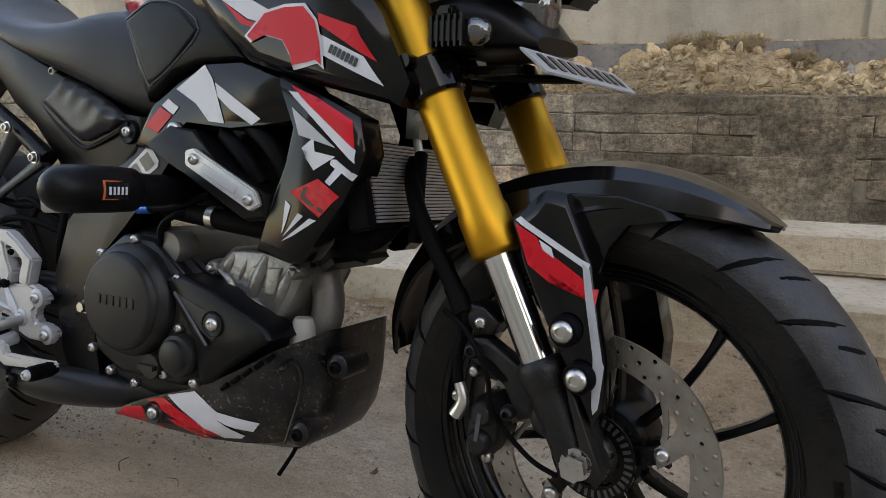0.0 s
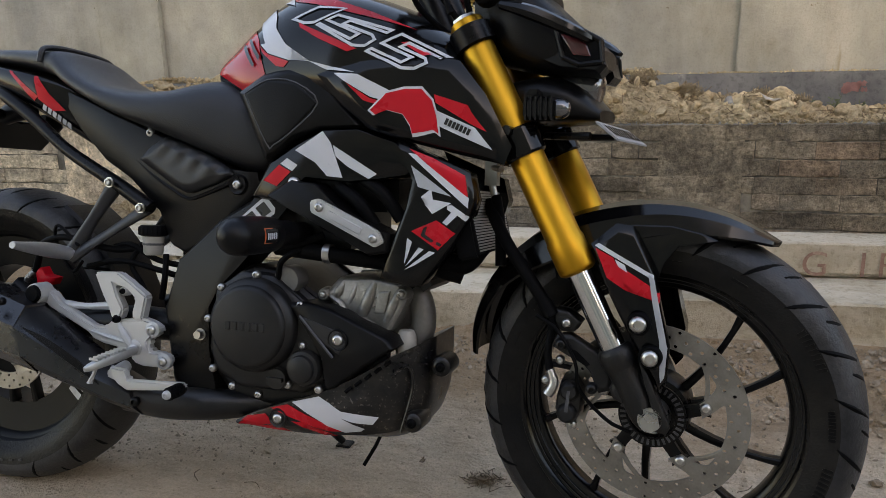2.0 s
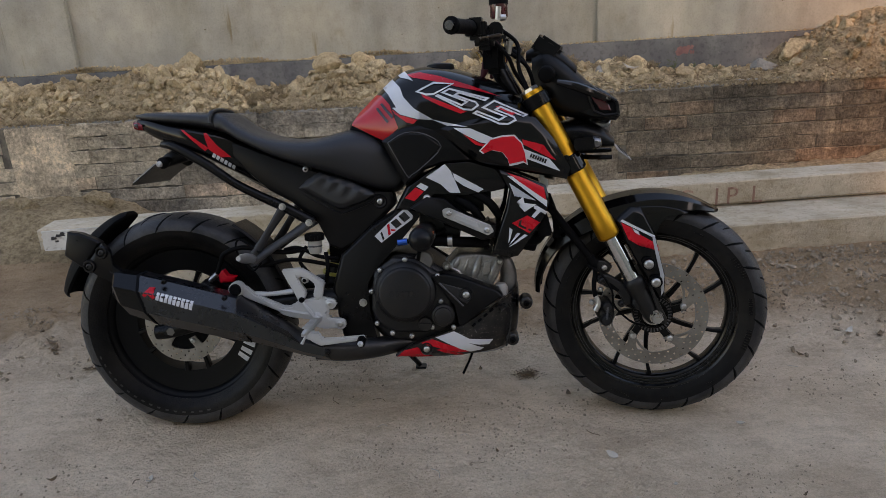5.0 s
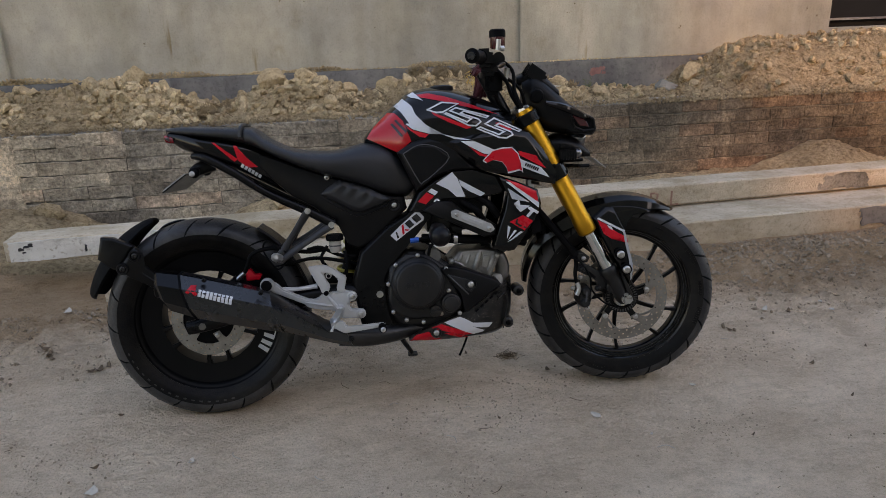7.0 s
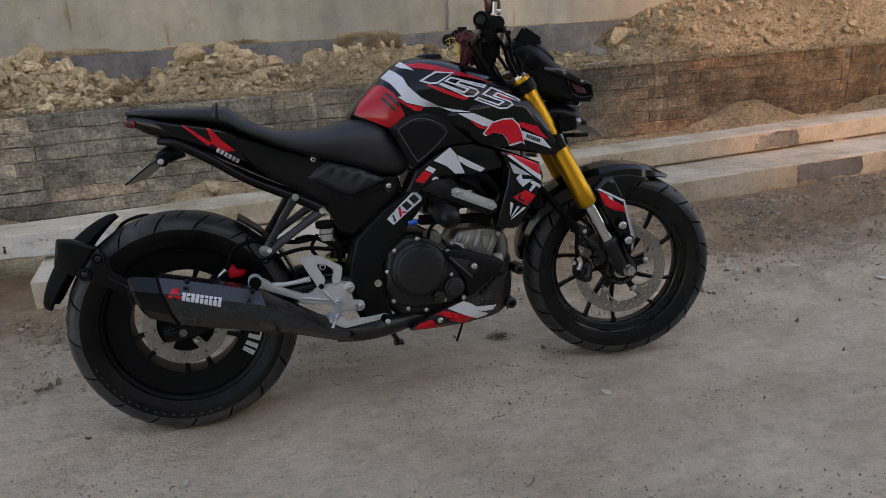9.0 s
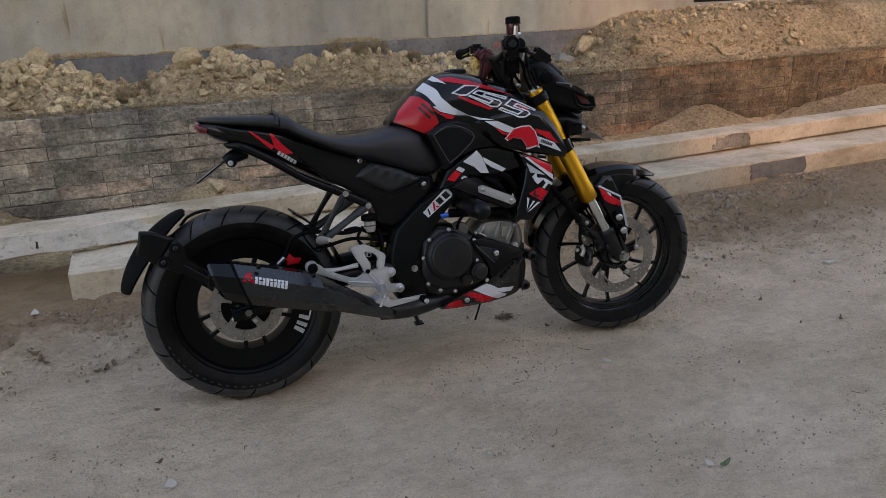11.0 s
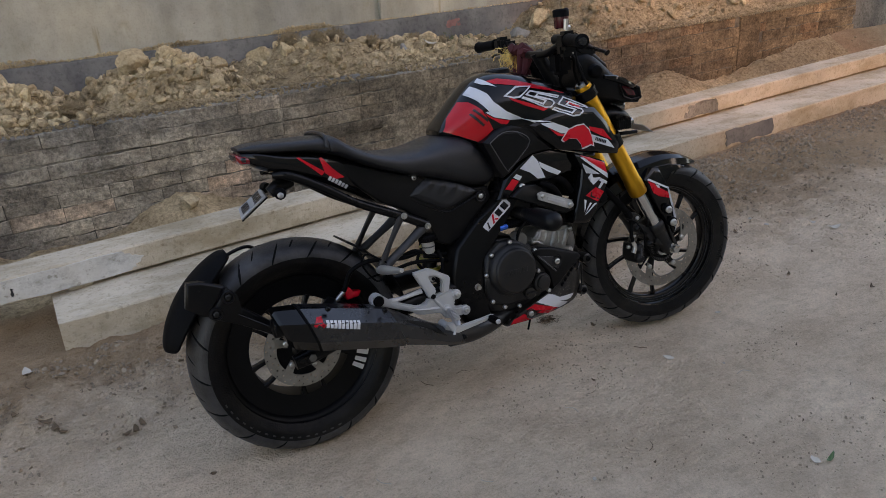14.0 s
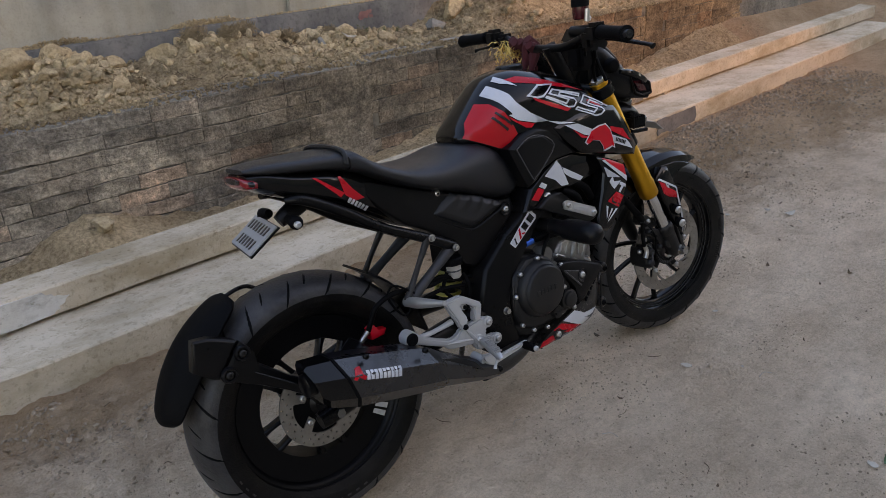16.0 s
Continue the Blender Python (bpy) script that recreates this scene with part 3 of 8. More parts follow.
# tall plastered wall with piers and a grey plinth
GATE0, GATE1 = 4.0, 5.7


def wall_block(x0, x1, y0, y1, z0, z1):
    return askew(box(((x0 + x1) / 2, (y0 + y1) / 2, (z0 + z1) / 2), (x1 - x0, y1 - y0, z1 - z0)))


tall = part("wall_back", join([wall_block(-9, GATE0, 3.05, 3.25, 0.0, 2.9), wall_block(GATE1, 12, 3.05, 3.25, 0.0, 2.9), wall_block(GATE0, GATE1, 3.05, 3.25, 0.0, 0.88), wall_block(GATE0, GATE1, 3.05, 3.25, 2.5, 2.9)]), PLASTER, label="tall stained beige plaster wall")
tagged(tall, category="wall", kind="structure")
for x in (-5.4, -2.05, 1.65):
    part("pier", wall_block(x, x + 0.42, 3.015, 3.05, 0.70, 2.9), PLASTER, tall, "shallow plastered pier", bevel=0.006)
part("plinth", wall_block(-9, GATE0, 2.985, 3.046, 0.3, 0.735), PLINTH, tall, "grey cement plinth with a dusty ledge", bevel=0.008)
gate = part("gate", wall_block(GATE0, GATE1, 3.16, 3.2, 0.88, 2.5), DARKMETAL, label="black metal gate in the tall wall")
tagged(gate, category="gate", kind="structure")
part("gate_rail", wall_block(GATE0 + 0.02, GATE1 - 0.02, 3.12, 3.16, 0.93, 0.945), PLINTH, gate, "thin grey rail")

# unseen blocks added across the road, behind the camera, to shape sun and skylight
for x0, x1, top in ((-5.0, 7.2, 8.6), (7.2, 12.0, 4.4), (12.0, 34.0, 8.6)):
    blocks = [box(((x0 + x1) / 2, -9.0, (top - 0.2) / 2), (x1 - x0, 3.0, top + 0.2))]
    if x0 < 0:  # upper part widened sideways to cut more sun from the tall wall
        blocks.append(box((x1 + 0.4, -9.0, (5.75 + top) / 2), (0.84, 2.9, top - 5.8)))
    over = part("building_across", join(blocks), PLASTER, label="unseen plain block added to keep sun and low sky off the place")
    tagged(over, category="building", kind="structure")


# unseen wall added out of view at +x to cut light from the low sky
end = part("wall_end", box((13.2, -2.6, 0.85), (0.3, 9.6, 1.9)), PLASTER, label="unseen plain wall added to block low sky light")
tagged(end, category="wall", kind="structure")


# long concrete beams on the ground
def beam(name, x0, x1, y0, width, z0, z1, slope, label, taper=0.0):
    bm = bmesh.new()
    n = 40
    rings = []
    for i in range(n + 1):
        f = i / n
        x = x0 + (x1 - x0) * f
        w = width * (1 - taper * f)
        yy = y0 + slope * (x - x0)
        e = 0.006
        ring = [(yy, z0 + e), (yy + e, z0), (yy + w - e, z0), (yy + w, z0 + e), (yy + w, z1 - e), (yy + w - e, z1), (yy + e, z1), (yy, z1 - e)]
        jit = 0.02 if i in (0, n) else 0.003
        ex = 0.02 if i in (0, n) else 0.0
        rings.append([(x + ex * noise.noise(Vector((a * 30, b * 30, i))), a + jit * noise.noise(Vector((x * 5, a * 20, b * 20))), b + jit * noise.noise(Vector((b * 20, x * 5, a * 20)))) for a, b in ring])
    ob = part(name, skin(rings), CONCRETE, smooth=35)
    return tagged(ob, label, "concrete beam", "concrete beams beside the wall")


BEAM_SLOPE = 0.10
front_beam = beam("concrete_beam", -0.59, 7.2, 0.978, 0.31, -0.03, 0.11, BEAM_SLOPE, "long pale concrete beam lying on the ground with a chipped end")
rear_beam = beam("concrete_beam", -1.05, 7.4, 1.20, 0.16, 0.124, 0.228, BEAM_SLOPE, "long pale concrete beam with faded red painted letters")


for x in (-0.5, 1.4, 3.6, 6.2):
    y = 1.20 + BEAM_SLOPE * (x + 1.05) + 0.02
    ob = part("packing_piece", box((0, 0, 0), (0.09, 0.06, 0.017)), CONCRETE, bevel=0.002)
    ob.matrix_world = pose(x, y + 0.02, 0.1165, 0, 0, 12)
    tagged(ob, "flat chip of concrete packed between the beams", "packing", "packing between the beams")

# brown earth piled between the beams and the brick wall
heap_x = np.arange(-2.6, 5.4, 0.02)


def heap_sheet():
    n, vs = 34, []
    for x in heap_x:
        y0, y1 = 1.40 + BEAM_SLOPE * (x + 0.2), wall_y(x) + 0.004
        for k in range(n):
            f = k / (n - 1)
            y = y0 + (y1 - y0) * f
            edge = smooth01(f / 0.16)
            vs.append((x, y, ground_z(x, y) + 0.007 - 0.03 * (1 - edge) + edge * 0.012 * noise.noise(Vector((x, y, 1)) * 28)))
    fs = [(i * n + j, (i + 1) * n + j, (i + 1) * n + j + 1, i * n + j + 1) for i in range(len(heap_x) - 1) for j in range(n - 1)]
    me = bpy.data.meshes.new("soil_heap")
    me.from_pydata(vs, [], fs)
    me.materials.append(SOIL)
    me.polygons.foreach_set("use_smooth", [True] * len(me.polygons))
    return new("soil_heap", me)


tagged(heap_sheet(), "dry brown earth heaped at the foot of the brick wall", "soil", kind="structure")

# loose clods and stones
def lump(radius, seed, squash=0.75, rough=0.1, sub=2):
    """A broken clod: flat faces at random turns, roughened."""
    rnd = random.Random(seed)
    bm = bmesh.new()
    bmesh.ops.create_icosphere(bm, subdivisions=sub, radius=1.0)
    cuts = []
    for _ in range(11):
        n = Vector((rnd.gauss(0, 1), rnd.gauss(0, 1), rnd.gauss(0, 1))).normalized()
        cuts.append((n, rnd.uniform(0.46, 0.86)))
    o = Vector((seed * 3.7, seed * 1.3, seed * 7.1))
    wide = rnd.uniform(0.6, 1.0)
    for v in bm.verts:
        d = v.co.normalized()
        r = min([1.05] + [h / d.dot(n) for n, h in cuts if d.dot(n) > 0.2])
        v.co = d * radius * r * (1 + rough * noise.noise(d * 1.6 + o) + rough * noise.noise(d * 4.3 + o))
        v.co.y *= wide
        v.co.z *= squash
    return bm


def scatter(name, count, place, sizes, material, label, seed, cat, sub=1, squash=0.72, sink=0.25):
    """Many small lumps in one mesh."""
    rnd = random.Random(seed)
    protos = []
    for i in range(14):
        b = lump(1.0, seed * 20 + i, squash, 0.09, sub)
        b.verts.index_update()
        protos.append(([v.co.copy() for v in b.verts], [[v.index for v in f.verts] for f in b.faces]))
        b.free()
    vs, fs = [], []
    for _ in range(count):
        x, y, z = place(rnd)
        s = sizes[0] * (sizes[1] / sizes[0]) ** (rnd.random() ** 2.2)
        pv, pf = rnd.choice(protos)
        q = Euler((rnd.uniform(-1.2, 1.2), rnd.uniform(-1.2, 1.2), rnd.uniform(0, 6.3))).to_matrix()
        k = len(vs)
        c = Vector((x, y, z + s * sink))
        vs += [c + q @ (p * s) for p in pv]
        fs += [[k + i for i in f] for f in pf]
    me = bpy.data.meshes.new(name)
    me.from_pydata(vs, [], fs)
    me.materials.append(material)
    me.polygons.foreach_set("use_smooth", [True] * len(me.polygons))
    me.set_sharp_from_angle(angle=radians(26))
    ob = new(name, me)
    return tagged(ob, label, cat, kind="stuff")


def on_bank(rnd):
    x = rnd.uniform(-3.0, 6.5)
    y = wall_y(x) + 0.09 + 0.83 * rnd.random()
    return x, y, bank_z(x, y)


def clod_heap(rnd):
    """Thicker towards the broken heaps, sparse on the fine earth."""
    while True:
        x = rnd.uniform(-3.0, 4.6)
        keep = 1.0 if x < 0.8 else 0.5 if x < 1.9 else 0.22
        if rnd.random() < keep * (0.15 + smooth01((noise.noise(Vector((x * 2.1, 3, 0))) + 0.25) / 0.5)):
            y = wall_y(x) + 0.13 + 0.71 * rnd.random() ** 0.85
            return x, y, bank_z(x, y)


def by_beam(rnd):
    x = rnd.uniform(-2.4, 5.2)
    y = 0.93 + 0.105 * (x + 0.6) - abs(rnd.gauss(0.0, 0.24)) - 0.01
    return x, y, ground_z(x, y)


def crust(rnd):
    """Patches of broken crust on the strip before the beams."""
    while True:
        x = rnd.uniform(-2.4, 5.2)
        y = 0.95 + 0.105 * (x + 0.6) - abs(rnd.gauss(0.0, 0.26 + 0.12 * smooth01((x - 1.4) / 1.0))) - 0.02
        if noise.noise(Vector((x * 1.9 + 3, y * 2.6 + 8, 0))) + 0.6 * noise.noise(Vector((x * 7, y * 9, 2))) > 0.05:
            return x, y, ground_z(x, y)


def on_road(rnd):
    x, y = rnd.uniform(-2.4, 4.5), rnd.uniform(-1.5, 1.0)
    return x, y, ground_z(x, y)


def behind_beam(rnd):
    x = rnd.uniform(-2.4, 6.0)
    y = rnd.uniform(1.42 + 0.1 * x, 2.1 + WALL_SLOPE * x)
    return x, y, ground_z(x, y)


def on_ledge(rnd):
    """Drifts of loose earth along the ledge, higher to one end."""
    while True:
        x = rnd.uniform(-3.0, 3.9)
        drift = smooth01((noise.noise(Vector((x * 2.3, 6, 2))) + 0.3 - 0.16 * max(0.0, x)) / 0.6)
        if rnd.random() < 0.18 + drift:
            return x, 3.02 + WALL_SLOPE * x - rnd.random() * 0.026, 0.735 + 0.034 * drift * rnd.random() ** 1.6


def over_coping(rnd):
    """Earth that slid over the top of the brick wall."""
    while True:
        x = rnd.uniform(-3.0, 5.6)
        thick = 1.0 if x > 2.2 else 0.45 + 0.5 * smooth01((noise.noise(Vector((x * 1.7, 1, 4))) + 0.05) / 0.5) * (0.8 if x < -0.7 else 0.3)
        f = rnd.random() ** (0.75 if thick > 0.9 else 0.45)
        if rnd.random() < thick:
            return x, wall_y(x) - 0.005 + 0.12 * f, 0.545 + 0.012 * f * rnd.random()


scatter("soil_clods", 15000, on_bank, (0.003, 0.022), SOIL, "dry crumbly earth on the bank", 3, "soil")
scatter("spilled_earth", 9500, over_coping, (0.003, 0.019), SOIL, "brown earth spilled over the top of the brick wall", 31, "soil")
scatter("soil_clods", 5600, clod_heap, (0.008, 0.046), CLOD, "dry clods of earth on the bank", 4, "soil", 2)
scatter("soil_clods", 70, clod_heap, (0.035, 0.07), CLOD, "large broken clods of earth on the bank", 14, "soil", 3)
scatter("soil_crumbs", 3200, by_beam, (0.002, 0.012), DIRT, "crumbs of dry earth before the beams", 5, "soil")
scatter("crust_flakes", 13000, crust, (0.002, 0.0145), CRUST, "flakes of broken dry crust on the dirt", 6, "soil", 1, 0.32, 0.12)
def far_strip(rnd):
    x = rnd.uniform(1.5, 5.6)
    y = 0.95 + 0.105 * (x + 0.6) - abs(rnd.gauss(0.0, 0.30)) - 0.02
    return x, y, ground_z(x, y)


scatter("soil_crumbs", 6500, far_strip, (0.002, 0.017), CRUST, "brown crumbs of earth trodden before the beams", 8, "soil")


def churned(rnd):
    """Clumps kicked up where the strip is most trodden."""
    while True:
        x, y, z = far_strip(rnd)
        if noise.noise(Vector((x * 2.2, y * 3.0, 12))) + 0.5 * noise.noise(Vector((x * 8, y * 8, 3))) > 0.12:
            return x, y, z


scatter("earth_clumps", 1500, churned, (0.006, 0.026), CRUST, "brown clumps of earth kicked up before the beams", 33, "soil", 1, 0.5, 0.1)


def in_drifts(rnd):
    """Loose crumbs gathered in drifts on the road."""
    while True:
        x, y = rnd.uniform(-1.6, 3.2), rnd.uniform(-1.1, 0.95)
        if noise.noise(Vector((x * 1.6, y * 3.4, 4))) + 0.5 * noise.noise(Vector((x * 7, y * 9, 1))) > rnd.uniform(0.0, 0.6):
            return x, y, ground_z(x, y)


scatter("road_crumbs", 9000, in_drifts, (0.0012, 0.0065), CRUST, "loose brown crumbs in drifts on the dirt road", 15, "grit")
def in_patches(rnd):
    """Flakes of broken crust in loose patches all over the road."""
    while True:
        x, y = rnd.uniform(-1.9, 3.6), rnd.uniform(-1.3, 1.0)
        if noise.noise(Vector((x * 2.3, y * 3.1, 9))) + 0.6 * noise.noise(Vector((x * 9, y * 11, 5))) > rnd.uniform(-0.15, 0.5):
            return x, y, ground_z(x, y)


scatter("road_flakes", 9000, in_patches, (0.0025, 0.012), DIRT, "flat flakes of dry crust on the dirt road", 21, "grit", 1, 0.3, 0.05)
scatter("road_grit", 7000, on_road, (0.001, 0.005), DIRT, "fine grit on the dirt road", 7, "grit")
scatter("soil_crumbs", 1500, behind_beam, (0.003, 0.022), SOIL, "crumbs of earth between beams and wall", 9, "soil")
scatter("ledge_dirt", 8000, on_ledge, (0.002, 0.013), CLOD, "loose earth on the plinth ledge", 11, "soil")

# stones and big clods: x, distance behind the wall's face, size
ROCKS = ((-1.45, 0.62, 0.09, CLOD), (-1.05, 0.6, 0.10, CLOD), (-0.78, 0.55, 0.12, CLOD), (-0.55, 0.40, 0.07, CLOD), (-0.15, 0.36, 0.10, CLOD), (0.0, 0.62, 0.125, CLOD), (0.22, 0.64, 0.11, CLOD), (0.1, 0.40, 0.07, CLOD),
         (0.46, 0.66, 0.07, CLOD), (0.735, 0.64, 0.11, CLOD), (0.95, 0.5, 0.06, CLOD), (1.3, 0.55, 0.055, CLOD), (1.62, 0.45, 0.06, STONE), (2.0, 0.6, 0.06, CLOD), (2.6, 0.60, 0.11, STONE), (2.80, 0.62, 0.13, CLOD), (2.72, 0.4, 0.05, CLOD),
         (-1.9, 0.5, 0.11, CLOD), (3.1, 0.6, 0.06, CLOD), (-0.95, 0.25, 0.05, CLOD), (-1.6, 0.25, 0.06, CLOD), (0.62, 0.3, 0.05, CLOD), (3.6, 0.3, 0.05, CLOD), (-2.3, 0.6, 0.1, CLOD), (0.5, 0.82, 0.06, STONE))
for i, (x, d, s, m) in enumerate(ROCKS):
    y = wall_y(x) + d
    ob = part("rock", lump(s * 0.85, 520 + i, 0.85, 0.07, 4), m, smooth=22)
    ob.location = (x, y, bank_z(x, y) + s * 0.12)
    tagged(ob, "grey building stone on the earth bank" if m is STONE else "large dry clod of beige earth", "rock", "rocks on the bank")
for i, (x, y, s) in enumerate(((-1.15, 1.93, 0.09), (-1.42, 1.75, 0.08), (-0.98, 1.88, 0.05), (0.05, 1.98, 0.05), (2.3, 1.95, 0.05), (3.35, 1.9, 0.05))):
    ob = part("rock", lump(s, 560 + i, 0.7, 0.14, 3), SOIL if i < 2 else CLOD, smooth=25)
    ob.location = (x, y, ground_z(x, y) + s * 0.25)
    tagged(ob, "dry clod of earth at the foot of the brick wall", "rock", "clods at the wall")

# ---- the motorcycle: x ahead, r to its right, z up; it leans on its side stand ----
bike = new("motorcycle")
bike.empty_display_size = 0.2
bike.matrix_world = pose(0, 0.03, -0.012, -10.5, 0, 0)
tagged(bike, "black naked motorcycle with red and white graphics and a gold fork", "motorcycle")

RAKE = 0.502  # metres back for each metre up, along the fork
FX, FZ = 1.335, 0.29  # front axle
RX, RZ = 0.046, 0.298  # rear axle


def fork_x(z):
    return FX - (z - FZ) * RAKE


axis = Vector((-RAKE, 0, 1)).normalized()
pivot = Vector((FX - 0.04, 0, FZ))
STEER = Matrix.Translation(pivot) @ Matrix.Rotation(radians(-10), 4, axis) @ Matrix.Translation(-pivot)


def tyre_w(f, half, bw):
    """Half width of a tyre at the height f, from bead (0) to crown (1)."""
    if f < 0.5:
        return bw + (half - bw) * math.sin(math.pi * f)
    return half * max(0.0, 1 - ((f - 0.5) / 0.5) ** 2.3) ** 0.5


def tyre_mesh(c, R, half, bead, bw, n=84):
    """Tyre with a round crown; bead: rim radius; bw: half width at the bead."""
    fs = [0.0, 0.06, 0.14, 0.25, 0.37, 0.5, 0.62, 0.72, 0.81, 0.88, 0.93, 0.97, 0.992, 1.0]
    right = [(bead + (R - bead) * f, tyre_w(f, half, bw)) for f in fs]
    # moulded line on the sidewall
    right[3] = (right[3][0], right[3][1] + 0.0012)
    # a raised rib where the sidewall meets the tread
    right[6] = (right[6][0], right[6][1] + 0.0008)
    k = 6
    tread = right[k - 1:] + [(a, -b) for a, b in right[-2:k - 2:-1]]
    wall = [(bead + 0.004, bw * 0.8)] + right[:k]
    return spin(tread, c, n=n), spin(wall, c, n=n), spin([(a, -b) for a, b in wall], c, n=n)


def moulded(c, R, half, bead, bw, seed):
    """Raised moulding on the right sidewall, as plain bars in groups along the ring."""
    r = random.Random(seed)
    bm = bmesh.new()
    a = 0.0
    while a < 350:
        f = r.choice((0.22, 0.3, 0.3))
        tall = r.choice((0.006, 0.009, 0.013))
        for _ in range(r.randint(4, 9)):
            rad = bead + (R - bead) * f
            d = Vector((math.cos(radians(a)), 0, math.sin(radians(a))))
            t = Vector((-d.z, 0, d.x))
            q = []
            for u, v in ((-1, 0), (1, 0), (1, 1), (-1, 1)):
                rr = rad + tall * v
                q.append(bm.verts.new(c + d * rr + t * 0.0022 * u + Vector((0, -tyre_w((rr - bead) / (R - bead), half, bw) - 0.0009, 0))))
            bm.faces.new(q)
            low = [bm.verts.new(v.co + Vector((0, 0.002, 0))) for v in q]
            for i in range(4):
                bm.faces.new((q[i], q[(i + 1) % 4], low[(i + 1) % 4], low[i]))
            a += tall * 130
        a += r.uniform(8, 22)
    bmesh.ops.recalc_face_normals(bm, faces=bm.faces[:])
    return bm


def groove_set(c, R, half, bead, bw, n, low):
    """Slanted tread grooves: near-black rods in the tyre's shoulder, the grooves' shade put into their colour."""
    out = []
    for side in (-1, 1):
        for i in range(n):
            a0 = 2 * math.pi * (i + (0.5 if side > 0 else 0)) / n
            short = 0.55 if i % 2 else 1.0
            pts = []
            for j in range(7):
                g = j / 6
                f = 0.998 - (1 - low) * (g * short) ** 1.7
                rr = bead + (R - bead) * f - 0.0036
                a = a0 + g * 0.17 * short + (0.05 if i % 2 else 0)
                pts.append(V(c[0] + rr * math.cos(a), side * tyre_w(f, half, bw) - c[1], c[2] + rr * math.sin(a)))
            out.append(sweep(pts, [0.0006, 0.0040, 0.0046, 0.0046, 0.0044, 0.0036, 0.0006], k=1, n=6))
    return out


def arm(c, r0, r1, a0, a1, o0, o1, w0, w1, t):
    """One wheel spoke from radius r0 to r1."""
    rings = []
    for i in range(7):
        f = i / 6
        rr, a, o = r0 + (r1 - r0) * f, radians(a0 + (a1 - a0) * f), o0 + (o1 - o0) * f
        w = (w0 + (w1 - w0) * f) * (1 + 0.8 * max(0, f - 0.8) / 0.2)
        d, s = Vector((math.cos(a), 0, math.sin(a))), Vector((-math.sin(a), 0, math.cos(a)))
        p = Vector(c) + d * rr + Vector((0, -o, 0))
        y = Vector((0, t, 0))
        rings.append([p + s * w + y, p + s * w * 0.55 + y * 1.35, p - s * w * 0.55 + y * 1.35, p - s * w + y, p - s * w - y, p - s * w * 0.5 - y * 1.35, p + s * w * 0.5 - y * 1.35, p + s * w - y])
    return skin(rings)


def brake_disc(c, R, inner, o, cols, size, rows=3, t=0.002):
    """Steel ring drilled through in staggered rows."""
    bm = bmesh.new()
    cache = {}

    def vert(rr, a, off):
        k = (round(rr, 6), round(a % (2 * math.pi), 6), off)
        if k not in cache:
            cache[k] = bm.verts.new(Vector(c) + Vector((rr * math.cos(a), -(o + off), rr * math.sin(a))))
        return cache[k]

    dr, da = (R - inner) / rows, 2 * math.pi / cols
    for i in range(rows):
        for j in range(cols):
            r0, a0 = inner + dr * i, da * j
            edge = [(0, 0), (0.5, 0), (1, 0), (1, 0.5), (1, 1), (0.5, 1), (0, 1), (0, 0.5)]
            rc, ac = r0 + dr / 2, a0 + da / 2
            hole = (i + j) % 2 == 0
            sides = []
            for off in (-t, t):
                out = [vert(r0 + dr * u, a0 + da * v, off) for u, v in edge]
                if not hole:
                    bm.faces.new(out)
                    continue
                ins = [vert(rc + size * math.cos(math.radians(225 + 45 * k)), ac + size * math.sin(math.radians(225 + 45 * k)) / rc, off) for k in range(8)]
                for k in range(8):
                    bm.faces.new((out[k], out[(k + 1) % 8], ins[(k + 1) % 8], ins[k]))
                sides.append(ins)
            if hole:
                for k in range(8):
                    bm.faces.new((sides[0][k], sides[0][(k + 1) % 8], sides[1][(k + 1) % 8], sides[1][k]))
            for rr, i0 in ((inner, 0), (R, rows - 1)):
                if i == i0:
                    for v in (0, 0.5):
                        bm.faces.new((vert(rr, a0 + da * v, -t), vert(rr, a0 + da * (v + 0.5), -t), vert(rr, a0 + da * (v + 0.5), t), vert(rr, a0 + da * v, t)))
    return bm


# -- front wheel --
fw = new("front_wheel")
fw.parent = bike
C = Vector((FX, 0, FZ))
t_mesh, w_right, w_left = tyre_mesh(C, 0.294, 0.056, 0.218, 0.048)
front_tyre = part("tyre", t_mesh, TREAD, fw, "dusty black road tyre with slanted grooves", m=STEER)
for w in (w_right, w_left):
    part("sidewall", w, WORN, front_tyre, "black tyre sidewall", m=STEER)
tagged(part("moulded_mark", moulded(C, 0.294, 0.056, 0.218, 0.048, 5), RUBBER, front_tyre, "raised moulding on the sidewall", m=STEER), kind="stuff")
for g in groove_set(C, 0.294, 0.056, 0.218, 0.048, 44, 0.50):
    part("tread_groove", g, SOFT, fw, m=STEER)
rim = [(0.2245, 0.045), (0.226, 0.041), (0.221, 0.037), (0.2145, 0.036), (0.2135, 0.032), (0.208, 0.030), (0.2072, 0.026), (0.202, 0.0245), (0.201, 0.021), (0.195, 0.019), (0.191, 0.014), (0.190, 0.0), (0.191, -0.014), (0.201, -0.021), (0.2135, -0.032), (0.226, -0.041), (0.226, -0.046), (0.215, -0.04), (0.207, -0.02), (0.207, 0.02), (0.215, 0.04)]
part("rim", spin(rim, C, n=80, closed=True), RIMBLACK, fw, "gloss black cast rim", m=STEER)
